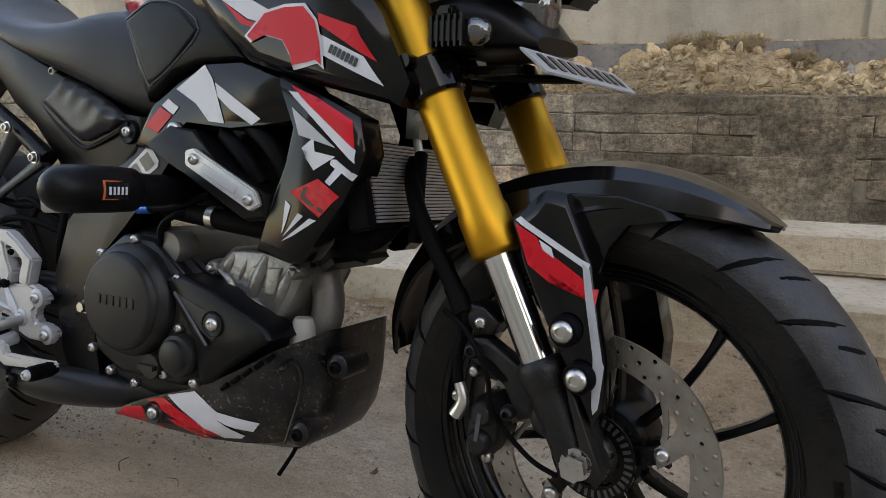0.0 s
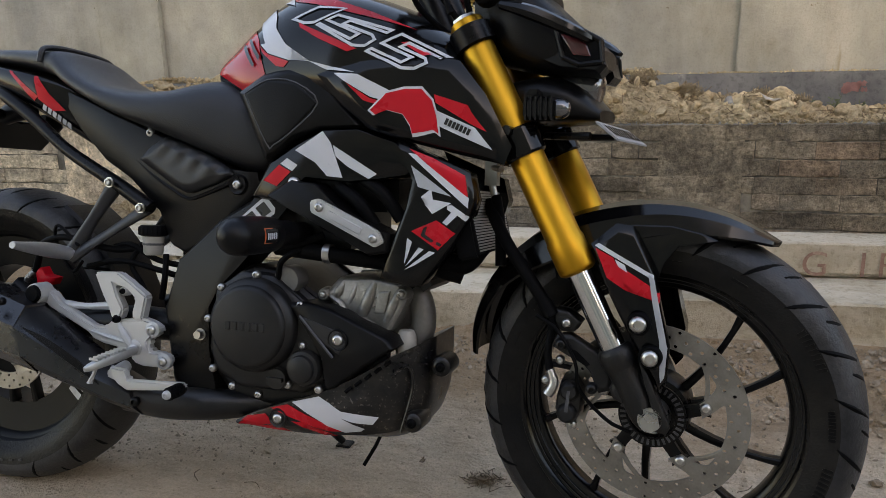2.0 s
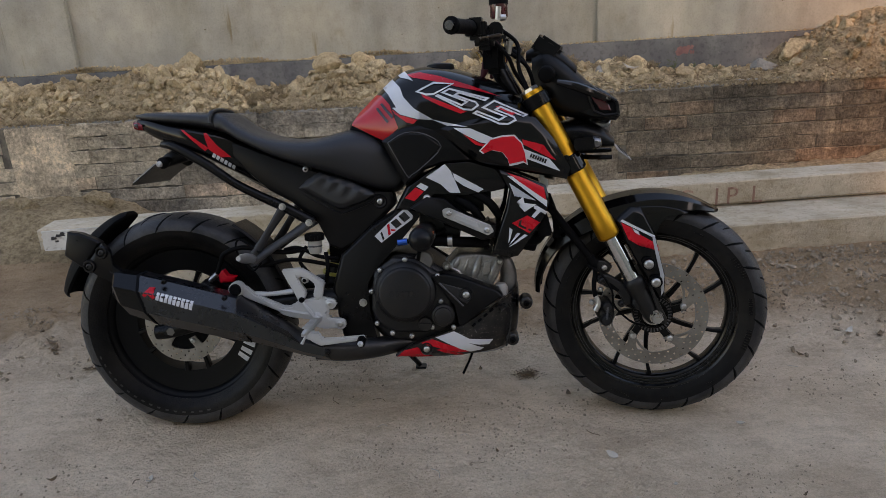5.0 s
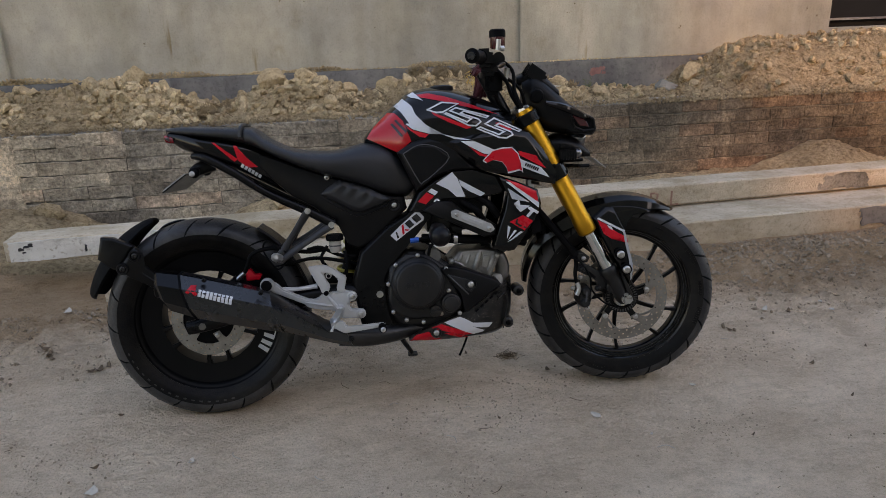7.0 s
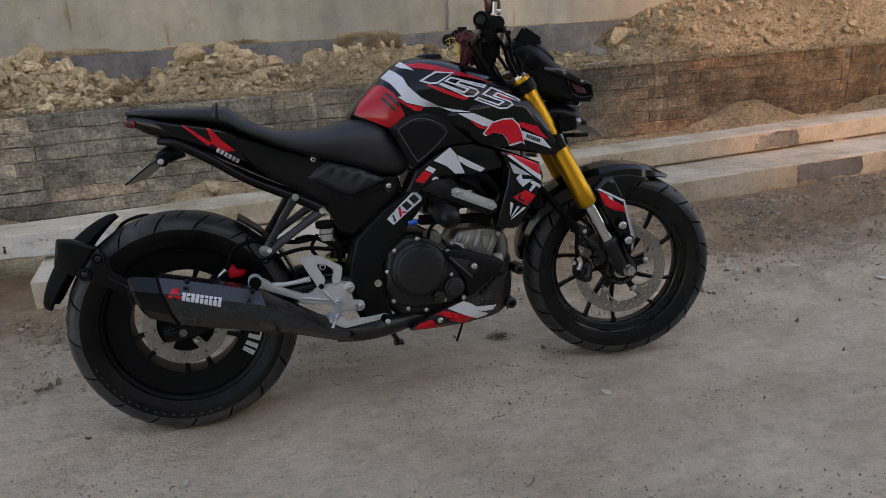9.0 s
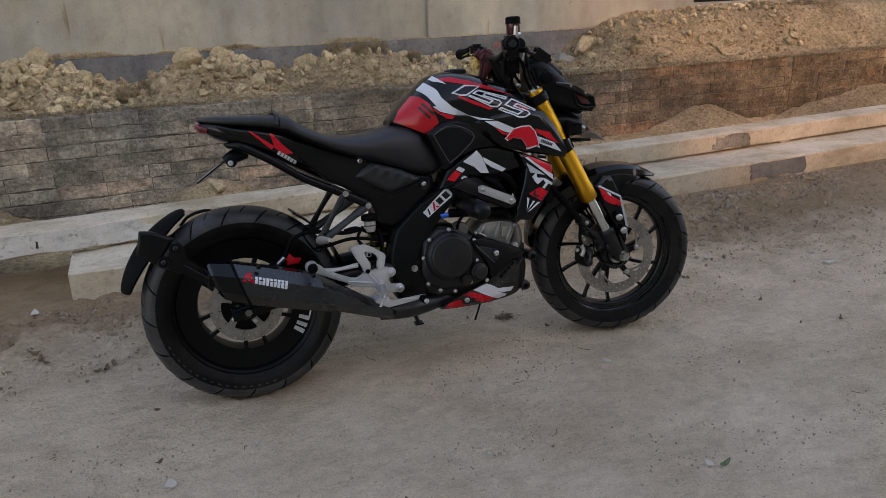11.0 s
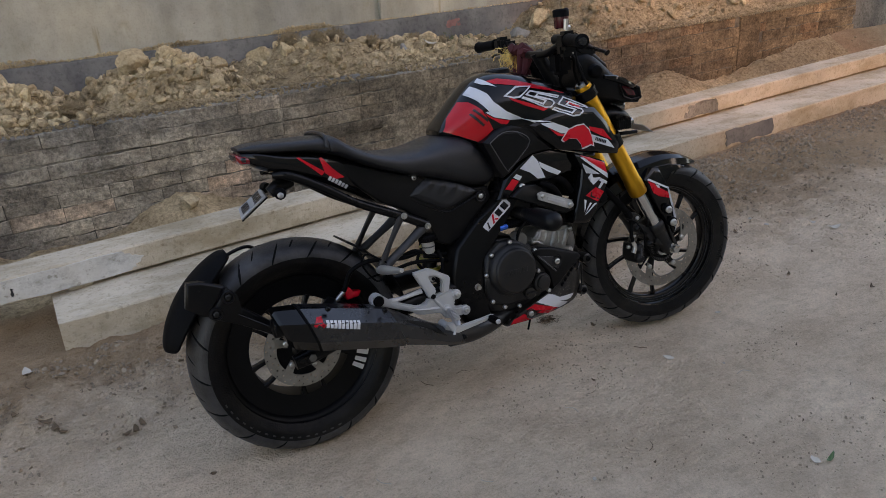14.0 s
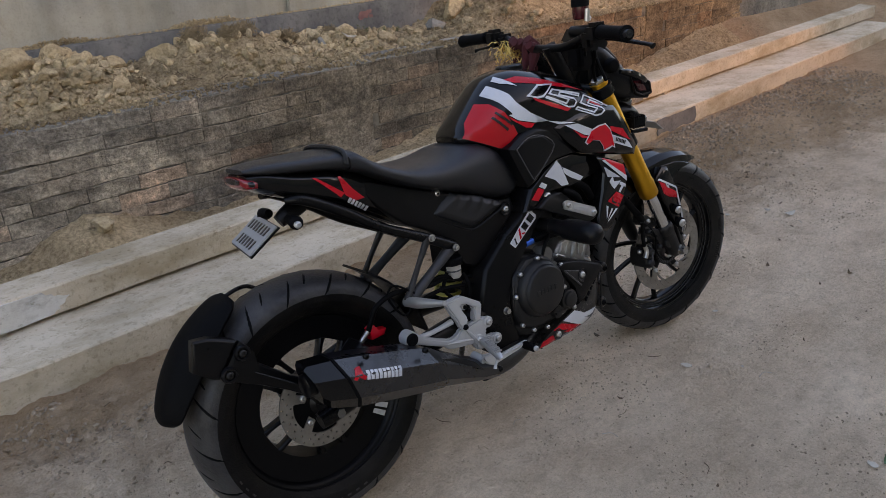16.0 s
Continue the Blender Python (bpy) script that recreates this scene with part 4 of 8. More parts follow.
# thin paler rings put the rim's bright highlight lines into the colour
for rr, o in ((0.2252, 0.0453), (0.2142, 0.0362), (0.2079, 0.0302), (0.2018, 0.0247)):
    part("rim_line", spin([(rr - 0.0006, o - 0.0002), (rr, o + 0.0008), (rr + 0.0007, o - 0.0001), (rr, o - 0.0009)], C, n=80, closed=True), RIMGLINT, fw, "pale ring painted as a highlight on the rim", m=STEER)
for i in range(5):
    for a in (38 + 72 * i + 15, 38 + 72 * i - 15):
        part("spoke", arm(C, 0.045, 0.194, a - 12, a, 0.012, 0.004, 0.0068, 0.0036, 0.007), BLACK, fw, m=STEER)
part("hub", spin([(0, 0.05), (0.024, 0.05), (0.026, 0.045), (0.03, 0.04), (0.05, 0.034), (0.055, 0.02), (0.05, -0.03), (0.03, -0.045), (0, -0.05)], C, n=36), BLACK, fw, m=STEER)
part("brake_disc", brake_disc(C, 0.141, 0.108, 0.056, 60, 0.0029), DISC, fw, "drilled steel brake disc", m=STEER)
for i in range(5):
    a = 72 * i + 20
    part("disc_arm", arm(C, 0.072, 0.111, a - 8, a + 6, 0.056, 0.056, 0.011, 0.013, 0.0018), DISC, fw, m=STEER)
    part("disc_arm", arm(C, 0.082, 0.111, a + 2, a + 30, 0.056, 0.056, 0.006, 0.006, 0.0016), DISC, fw, m=STEER)
    part("hub_arm", arm(C, 0.03, 0.084, a - 12, a - 5, 0.048, 0.051, 0.011, 0.0085, 0.004), BLACK, fw, m=STEER)
    p = C + Vector((0.080 * math.cos(radians(a - 5)), -0.058, 0.080 * math.sin(radians(a - 5))))
    bolt("disc_bolt", p, 0.0085, STEEL, fw, m=STEER)
part("disc_carrier", spin([(0.028, 0.046), (0.042, 0.046), (0.042, 0.056), (0.028, 0.056)], C, n=40, closed=True), BLACK, fw, m=STEER)
part("abs_ring", spin([(0.036, 0.060), (0.051, 0.060), (0.051, 0.063), (0.036, 0.063)], C, n=40, closed=True), BLACK, fw, "slotted black sensor ring", m=STEER)
for i in range(34):
    a = 2 * math.pi * i / 34
    part("ring_slot", box((0, 0, 0), (0.009, 0.001, 0.0036)), GREYMARK, fw, m=STEER @ Matrix.Translation(C + Vector((0.0435 * math.cos(a), -0.0635, 0.0435 * math.sin(a)))) @ Matrix.Rotation(-a, 4, "Y"), smooth=0)

# -- fork --
fork = new("front_fork")
fork.parent = bike
FR = 0.097


def fork_pt(z, r, ahead=0.0):
    return V(fork_x(z) + ahead, r, z)


for s in (1, -1):
    part("gold_tube", sweep([fork_pt(0.886, s * FR), fork_pt(0.882, s * FR), fork_pt(0.56, s * FR), fork_pt(0.555, s * FR), fork_pt(0.515, s * FR), fork_pt(0.512, s * FR), fork_pt(0.508, s * FR)], [0.0255, 0.027, 0.0275, 0.0295, 0.0295, 0.028, 0.022], k=1, n=36), GOLD, fork, "gold anodised fork tube", m=STEER)
    part("slider_tube", sweep([fork_pt(0.52, s * FR), fork_pt(0.36, s * FR)], 0.0195, k=1, n=32), CHROME, fork, "polished steel fork slider", m=STEER)
    part("fork_seal", sweep([fork_pt(0.400, s * FR), fork_pt(0.396, s * FR), fork_pt(0.388, s * FR), fork_pt(0.374, s * FR), fork_pt(0.370, s * FR)], [0.022, 0.0265, 0.0275, 0.0265, 0.025], k=1, n=28), FOOT, fork, m=STEER)
    part("fork_bottom", sweep([fork_pt(0.378, s * FR), fork_pt(0.33, s * FR), fork_pt(0.30, s * FR), fork_pt(0.285, s * FR)], [0.0245, 0.0225, 0.021, 0.015], k=2, n=24), FOOT, fork, "satin black cast fork foot", m=STEER)
    part("fork_cap", sweep([fork_pt(0.884, s * FR), fork_pt(0.893, s * FR), fork_pt(0.895, s * FR)], [0.021, 0.019, 0.012], k=1, n=6), STEEL, fork, m=STEER)
part("lower_clamp", join([sweep([fork_pt(0.720, s * FR), fork_pt(0.717, s * FR), fork_pt(0.683, s * FR), fork_pt(0.680, s * FR)], [0.030, 0.0335, 0.0335, 0.030], k=1, n=28) for s in (1, -1)] + [sweep([fork_pt(0.70, FR, -0.02), fork_pt(0.70, 0, -0.035), fork_pt(0.70, -FR, -0.02)], 0.02, k=4)]), GLOSS_BLACK, fork, "black lower fork clamp", m=STEER)
part("upper_clamp", join([sweep([fork_pt(0.876, s * FR), fork_pt(0.874, s * FR), fork_pt(0.848, s * FR), fork_pt(0.846, s * FR)], [0.030, 0.034, 0.034, 0.030], k=1, n=28) for s in (1, -1)] + [sweep([fork_pt(0.862, FR, -0.02), fork_pt(0.862, 0, -0.04), fork_pt(0.862, -FR, -0.02)], 0.018, k=4)]), BLACK, fork, "black top yoke", m=STEER)
part("axle_nut", join([sweep([V(1.322, 0.117, 0.292), V(1.322, 0.123, 0.292)], 0.0175, k=1, n=24), sweep([V(1.322, 0.121, 0.292), V(1.322, 0.139, 0.292)], 0.0145, k=1, n=6)]), STEEL, fork, "steel axle nut", smooth=30)
part("axle_lug", dome([(1.276, 0.362), (1.296, 0.372), (1.316, 0.350), (1.332, 0.322), (1.349, 0.284), (1.343, 0.270), (1.315, 0.271), (1.300, 0.300), (1.268, 0.315), (1.262, 0.330)], 0.06, 0.109, 0.005, shrink=0.2), FOOT, fork, "cast axle clamp of the fork", bevel=0.003)
part("axle_blade", dome([(1.300, 0.385), (1.310, 0.372), (1.351, 0.282), (1.345, 0.270), (1.334, 0.278)], 0.10, 0.121, 0.002, shrink=0.2), FOOT, fork)
part("hub_ring", spin([(0.018, 0.07), (0.026, 0.072), (0.028, 0.066), (0.028, 0.05)], V(FX, 0, FZ), n=32), STEEL, fork, "bright wheel bearing ring", m=STEER)
part("caliper_bracket", dome([(1.174, 0.384), (1.180, 0.402), (1.200, 0.405), (1.243, 0.380), (1.266, 0.362), (1.266, 0.325), (1.246, 0.318), (1.236, 0.345), (1.222, 0.360), (1.192, 0.374)], 0.075, 0.098, 0.004, shrink=0.2), FOOT, fork, "cast caliper bracket", bevel=0.002)
# raised black plate; its colour stands for the shade in a slot
part("bracket_slot", plate([(1.200, 0.385), (1.212, 0.380), (1.232, 0.362), (1.226, 0.358), (1.204, 0.372)], 0.096, 0.1035), SOFT, fork)
part("brake_caliper", dome([(1.182, 0.305), (1.188, 0.330), (1.208, 0.336), (1.222, 0.315), (1.220, 0.285), (1.208, 0.260), (1.190, 0.266), (1.180, 0.285)], 0.03, 0.085, 0.008, shrink=0.2), FOOT, fork, "black two-piston brake caliper", bevel=0.003)
for x, z in ((1.202, 0.316), (1.199, 0.281)):
    part("piston_boss", spin([(0, 0.104), (0.010, 0.104), (0.0135, 0.101), (0.016, 0.094), (0.017, 0.08)], V(x, 0, z), n=24), FOOT, fork)
part("caliper_mark", plate([(1.196, 0.285), (1.201, 0.285), (1.204, 0.318), (1.199, 0.318)], 0.1035, 0.1052), GREYMARK, fork)
for q in (V(1.178, 0.10, 0.335), V(1.2, 0.1, 0.37), V(1.222, 0.1, 0.27)):
    bolt("caliper_bolt", q, 0.007, STEEL, fork, m=STEER)
part("banjo", sweep([V(1.171, 0.099, 0.348), V(1.178, 0.10, 0.328), V(1.169, 0.10, 0.309)], [0.0065, 0.0075, 0.0085], k=3), STEEL, fork, "steel hose fitting")
part("brake_hose", sweep([V(1.045, 0.01, 0.60), V(1.066, 0.05, 0.575), V(1.091, 0.075, 0.540), V(1.119, 0.085, 0.503), V(1.152, 0.093, 0.459), V(1.166, 0.096, 0.438), V(1.171, 0.098, 0.412), V(1.167, 0.099, 0.376), V(1.171, 0.099, 0.346)], [0.0105, 0.0105, 0.0105, 0.0105, 0.0105, 0.009, 0.0062, 0.006, 0.0062], k=6), SOFT, fork, "black rubber brake hose")
part("hose_clip", sweep([V(1.157, 0.094, 0.452), V(1.170, 0.097, 0.430)], 0.0125, k=1, n=14), SOFT, fork)
part("sensor_cable", sweep([V(1.165, 0.115, 0.44), V(1.20, 0.118, 0.42), V(1.228, 0.118, 0.375), V(1.235, 0.112, 0.33), V(1.275, 0.10, 0.285), V(1.31, 0.095, 0.27)], 0.003, k=6, n=6), SOFT, fork, m=STEER)
part("hose_bracket", dome([(1.172, 0.424), (1.176, 0.442), (1.196, 0.440), (1.216, 0.424), (1.206, 0.408), (1.186, 0.408)], 0.06, 0.097, 0.003), FOOT, fork, bevel=0.002)
bolt("bracket_bolt", V(1.194, 0.101, 0.422), 0.0075, STEEL, fork)
bolt("bracket_bolt", V(1.188, 0.103, 0.390), 0.010, FOOT, fork, height=0.012)
bolt("bracket_bolt", V(1.236, 0.103, 0.326), 0.009, FOOT, fork, height=0.012)

# -- front mudguard --
guard = new("front_mudguard")
guard.parent = bike


def fender_ring(a, R, half, drop, n=15):
    d = Vector((math.cos(radians(a)), 0, math.sin(radians(a))))
    outer, inner = [], []
    for i in range(n):
        u = -1 + 2 * i / (n - 1)
        k = abs(u)
        rr = R - drop * (0.10 * k / 0.57 if k < 0.572 else 0.10 + 0.28 * (k - 0.57) / 0.29 if k < 0.858 else 0.38 + 0.62 * (k - 0.857) / 0.143)
        outer.append(C + d * rr + Vector((0, half * u, 0)))
        inner.append(C + d * (rr - 0.004) + Vector((0, half * 0.96 * u, 0)))
    return outer + inner[::-1]


part("fender", skin([fender_ring(*s) for s in catmull([(170, 0.318, 0.042, 0.012), (160, 0.331, 0.053, 0.022), (145, 0.338, 0.062, 0.032), (125, 0.336, 0.074, 0.055), (105, 0.329, 0.076, 0.060), (88, 0.326, 0.075, 0.046), (74, 0.322, 0.066, 0.030), (62, 0.316, 0.036, 0.010), (58.5, 0.316, 0.012, 0.004)], 5)]), GLOSS_BLACK, guard, "gloss black mudguard hugging the tyre", m=STEER, smooth=14)
# the right plate is given as it stands, turned with the fork
FSHROUD = [(1.226, 0.545), (1.262, 0.577), (1.286, 0.574), (1.321, 0.506), (1.332, 0.457), (1.346, 0.40), (1.344, 0.348), (1.333, 0.334), (1.315, 0.364), (1.271, 0.442), (1.243, 0.497)]
shroud = {1: part("side_plate", dome(FSHROUD, 0.075, 0.112, 0.009, shrink=0.16), GLOSS_BLACK, guard, "gloss black side plate bolted to the fork"),
          -1: part("side_plate", dome([(x + 0.016, z) for x, z in FSHROUD], -0.072, -0.108, -0.009, shrink=0.16), GLOSS_BLACK, guard, m=STEER)}
part("side_wing", dome([(1.262, 0.566), (1.285, 0.5755), (1.341, 0.576), (1.382, 0.567), (1.405, 0.557), (1.352, 0.547), (1.332, 0.520), (1.322, 0.488), (1.300, 0.500)], 0.078, 0.1005, 0.002, steps=2, shrink=0.07, tilt=0.13), GLOSS_BLACK, guard, "gloss black side of the mudguard")
for q in (V(1.320, 0.120, 0.443), V(1.338, 0.119, 0.395)):
    part("washer", spin([(0.0, 0.002), (0.0155, 0.002), (0.017, 0.0), (0.017, -0.01)], q, n=24), SOFT, guard, m=STEER)
    bolt("guard_bolt", q + Vector((0, -0.002, 0)), 0.0125, STEEL, guard, m=STEER, height=0.007)

# -- rear wheel --
rw = new("rear_wheel")
rw.parent = bike
C2 = Vector((RX, 0.016, RZ))
t_mesh, w_right, w_left = tyre_mesh(C2, 0.305, 0.073, 0.2185, 0.055, 96)
rear_tyre = part("tyre", t_mesh, TREAD, rw, "wide dusty black rear tyre")
for w in (w_right, w_left):
    part("sidewall", w, RUBBER, rear_tyre, "glossy black tyre sidewall")
for i in range(16):  # moulded sidewall marks, as plain bars
    a = radians(200 + i * 5.5)
    part("moulded_mark", box((0, 0, 0), (0.009, 0.0012, 0.004)), TREAD, rear_tyre, m=Matrix.Translation(C2 + Vector((0.252 * math.cos(a), -0.0738, 0.252 * math.sin(a)))) @ Matrix.Rotation(-a + math.pi / 2, 4, "Y"), smooth=0)
for g in groove_set(C2, 0.305, 0.073, 0.2185, 0.055, 34, 0.52):
    part("tread_groove", g, SOFT, rw)
rim2 = [(0.2265, 0.0535), (0.2285, 0.050), (0.222, 0.046), (0.214, 0.044), (0.207, 0.037), (0.204, 0.031), (0.175, 0.027), (0.145, 0.024), (0.142, 0.0), (0.145, -0.050), (0.205, -0.050), (0.214, -0.052), (0.2285, -0.056), (0.2265, -0.0565), (0.217, -0.046), (0.209, -0.026), (0.209, 0.026), (0.217, 0.046)]
part("rim", spin(rim2, C2, n=90, closed=True), RIMBAND, rw, "gloss black rim with a wide inner band")
part("rim_line", spin([(0.2268, 0.0537), (0.2282, 0.0510), (0.2276, 0.0504), (0.2262, 0.0531)], C2, n=90, closed=True), STEEL, rw, "bright thin ring on the rim edge")
for i in range(10):
    part("spoke", arm(C2, 0.045, 0.147, 36 * i + 6, 36 * i + 6 + (6 if i % 2 else -6), 0.02, 0.015, 0.008, 0.0045, 0.009), BLACK, rw)
part("hub", spin([(0, 0.06), (0.022, 0.06), (0.03, 0.05), (0.05, 0.04), (0.052, 0.0), (0.05, -0.05), (0, -0.06)], C2, n=36), BLACK, rw)
part("brake_disc", brake_disc(C2, 0.110, 0.076, 0.050, 48, 0.0027), DISC, rw, "drilled steel rear brake disc")
for i in range(5):
    part("disc_arm", arm(C2, 0.045, 0.084, 72 * i + 5, 72 * i + 12, 0.050, 0.050, 0.010, 0.012, 0.0018), DISC, rw)
    a = radians(72 * i + 5)
    bolt("disc_bolt", C2 + Vector((0.055 * math.cos(a), -0.052, 0.055 * math.sin(a))), 0.008, STEEL, rw)
part("disc_carrier", spin([(0.030, 0.049), (0.072, 0.047), (0.079, 0.047), (0.079, 0.043), (0.030, 0.040)], C2, n=40, closed=True), SOFT, rw, "black carrier inside the brake disc")
# white strip marks on the rim band
for k, (a0, a1, r0, r1) in enumerate(((-37, -33, 0.169, 0.203), (-31, -27, 0.169, 0.203), (-24, -20, 0.169, 0.203), (-24, -14, 0.197, 0.203), (-14, -10, 0.175, 0.203))):
    bm = bmesh.new()
    n = 5
    a = [C2 + Vector((r0 * math.cos(radians(a0 + (a1 - a0) * i / n)), -(0.0288), r0 * math.sin(radians(a0 + (a1 - a0) * i / n)))) for i in range(n + 1)]
    b = [C2 + Vector((r1 * math.cos(radians(a0 + (a1 - a0) * i / n)), -(0.0335), r1 * math.sin(radians(a0 + (a1 - a0) * i / n)))) for i in range(n + 1)]
    va, vb = [bm.verts.new(p) for p in a], [bm.verts.new(p) for p in b]
    for i in range(n):
        bm.faces.new((va[i], va[i + 1], vb[i + 1], vb[i]))
    part("rim_mark", bm, WHITE, rw, "white film strip")

# -- swingarm, rear brake --
swing = new("swingarm")
swing.parent = bike
for s in (1, -1):
    part("arm", sweep([V(0.56, s * 0.095, 0.36), V(0.40, s * 0.10, 0.365), V(0.22, s * 0.105, 0.34), V(0.05, s * 0.105, 0.30), V(0.0, s * 0.105, 0.292)], [0.026, 0.03, 0.026, 0.022, 0.02], k=5, n=14), BLACK, swing, "black steel swingarm")
part("axle_end", sweep([V(RX, 0.10, RZ), V(RX, 0.128, RZ)], [0.012, 0.011], k=1, n=6), HEADER, swing, "dull steel axle nut")
part("caliper", dome([(0.10, 0.345), (0.16, 0.375), (0.185, 0.36), (0.185, 0.40), (0.14, 0.43), (0.095, 0.395)], 0.05, 0.095, 0.012), BLACK, swing, "black rear brake caliper", bevel=0.004)
part("caliper_mark", dome([(0.174, 0.446), (0.190, 0.452), (0.200, 0.437), (0.222, 0.433), (0.214, 0.419), (0.178, 0.417)], 0.07, 0.088, 0.003), RED, swing, "red cover on the caliper", bevel=0.002)
part("brake_pipe", sweep([V(0.149, 0.085, 0.419), V(0.154, 0.086, 0.427), V(0.162, 0.087, 0.434), V(0.174, 0.087, 0.443)], [0.0055, 0.0065, 0.0055, 0.006], k=3, n=10), STEEL, swing, "steel brake hose fitting")
for i in range(4):
    part("fitting_rib", sweep([V(0.157 + 0.004 * i, 0.0865, 0.4295 + 0.0032 * i), V(0.159 + 0.004 * i, 0.0865, 0.431 + 0.0032 * i)], 0.0076, k=1, n=12), STEEL, swing)
part("brake_hose", sweep([V(0.174, 0.087, 0.443), V(0.186, 0.092, 0.470), V(0.201, 0.098, 0.497), V(0.245, 0.100, 0.512), V(0.29, 0.10, 0.508), V(0.36, 0.095, 0.495), V(0.42, 0.09, 0.50)], 0.0065, k=6), SOFT, swing)
part("inner_guard", skin([[(RX + (0.317 + d) * math.cos(radians(a)), y, RZ + (0.317 + d) * math.sin(radians(a))) for y, d in ((-0.06, 0), (0.06, 0), (0.055, 0.006), (-0.055, 0.006))] for a in (58, 52, 46, 40, 34, 28, 20, 12)]), MATT, swing, "black plastic inner mudguard")
part("monoshock", sweep([V(0.47, 0.0, 0.40), V(0.53, 0.0, 0.62)], 0.022, k=1, n=16), MATT, swing)
part("spring", sweep([V(0.473 + 0.06 * i / 88 + 0.034 * math.cos(i * math.pi / 6), 0.034 * math.sin(i * math.pi / 6), 0.411 + 0.20 * i / 88) for i in range(89)], 0.0052, k=1, n=8), YELLOW, swing, "yellow shock absorber spring")

# -- tyre hugger at the back --
hug = new("tyre_hugger")
hug.parent = bike


def hugger_ring(a, R, half, drop):
    d = Vector((math.cos(radians(a)), 0, math.sin(radians(a))))
    outer, inner = [], []
    for i in range(13):
        u = -1 + 2 * i / 12
        rr = R - drop * abs(u) ** 3
        outer.append(C2 + d * rr + Vector((0, 0.006 + half * u, 0)))
        inner.append(C2 + d * (rr - 0.006) + Vector((0, 0.006 + half * 0.95 * u, 0)))
    return outer + inner[::-1]


part("blade", skin([hugger_ring(*s) for s in catmull([(115, 0.345, 0.035, 0.01), (119, 0.352, 0.062, 0.02), (130, 0.358, 0.075, 0.035), (142, 0.362, 0.080, 0.045), (154, 0.364, 0.074, 0.04), (163, 0.364, 0.062, 0.03), (166, 0.36, 0.04, 0.02)], 4)]), SOFT, hug, "matt black plastic blade over the tyre")
HARM = [(-0.222, 0.572), (-0.190, 0.568), (-0.156, 0.553), (-0.134, 0.541), (-0.187, 0.473), (-0.198, 0.477), (-0.237, 0.509)]
part("arm", dome(HARM, 0.07, 0.090, 0.005, shrink=0.2), BLACK, hug, "satin black bracket arm")
HARM2 = [(-0.130, 0.540), (-0.112, 0.518), (-0.109, 0.484), (-0.041, 0.424), (-0.015, 0.408), (0.022, 0.376), (0.042, 0.340), (0.036, 0.318), (0.012, 0.322), (-0.012, 0.360), (-0.049, 0.389), (-0.110, 0.430), (-0.158, 0.456), (-0.184, 0.473)]
part("arm", dome(HARM2, 0.082, 0.095, 0.004, shrink=0.10), BLACK, hug, "satin black stay arm fixed at the axle")
part("arm_rib", sweep([V(-0.115, 0.099, 0.462), V(-0.05, 0.101, 0.412), V(0.0, 0.101, 0.372)], [0.002, 0.003, 0.002], k=4, n=6), MATT, hug)
for q in (V(-0.131, 0.099, 0.514), V(-0.168, 0.099, 0.478)):
    part("washer", spin([(0.010, 0.001), (0.012, 0.005), (0.0155, 0.005), (0.018, 0.0), (0.018, -0.006)], q, n=22), MATT, hug)
    bolt("hugger_bolt", q, 0.009, FOOT, hug)
part("stay", sweep([V(-0.115, -0.088, 0.55), V(-0.085, -0.092, 0.578), V(-0.03, -0.092, 0.590), V(0.005, -0.088, 0.572)], 0.005, k=5, n=8), BLACK, hug, "bent black wire stay")

# -- exhaust --
ex = new("exhaust")
ex.parent = bike


def hexring(x, r, z, w, h, rot=0.0, cut=0.45):
    """A faceted section across the muffler."""
    q = [(-w, -h * cut), (-w * 0.5, -h), (w * 0.5, -h), (w, -h * cut), (w, h * cut), (w * 0.35, h), (-w * 0.6, h), (-w, h * cut)]
    c, s = math.cos(rot), math.sin(rot)
    return [V(x - (b * s), r + a, z + b * c) for a, b in q]


MUFF = [(-0.040, 0.190, 0.428, 0.040, 0.045), (-0.030, 0.190, 0.424, 0.049, 0.056), (0.030, 0.187, 0.407, 0.055, 0.063), (0.035, 0.187, 0.406, 0.056, 0.064), (0.12, 0.182, 0.382, 0.056, 0.064), (0.22, 0.176, 0.353, 0.055, 0.062), (0.27, 0.172, 0.338, 0.053, 0.059), (0.34, 0.165, 0.303, 0.047, 0.047), (0.41, 0.155, 0.266, 0.040, 0.034), (0.47, 0.148, 0.243, 0.033, 0.028)]
part("muffler_cap", skin([hexring(*s, rot=0.28) for s in MUFF[:3]]), GLOSS_BLACK, ex, "gloss black end cap of the muffler", smooth=20)
muff = part("muffler_body", skin([hexring(*s, rot=0.28) for s in MUFF[3:7]]), MUFFLER, ex, "satin black hexagonal muffler body", smooth=20)
part("heat_shield", skin([hexring(*s, rot=0.35) for s in MUFF[6:]]), MUFFLER, ex, "ribbed black heat shield", smooth=30)
part("seam", skin([hexring(x, 0.187, 0.4062 - (x - 0.0325) * 0.28, 0.0572, 0.0655, rot=0.28) for x in (0.029, 0.036)]), SOFT, ex)
for i in range(9):
    q = 0.009 * i
    part("shield_rib", sweep([V(0.275 + q * 0.7, 0.224 - 0.1 * q, 0.366 - q * 0.45), V(0.33 + q * 0.6, 0.214 - 0.1 * q, 0.342 - q * 0.55), V(0.385 + q * 0.4, 0.201 - 0.1 * q, 0.306 - q * 0.5)], [0.0008, 0.0022, 0.0008], k=4, n=5), MATT, ex)
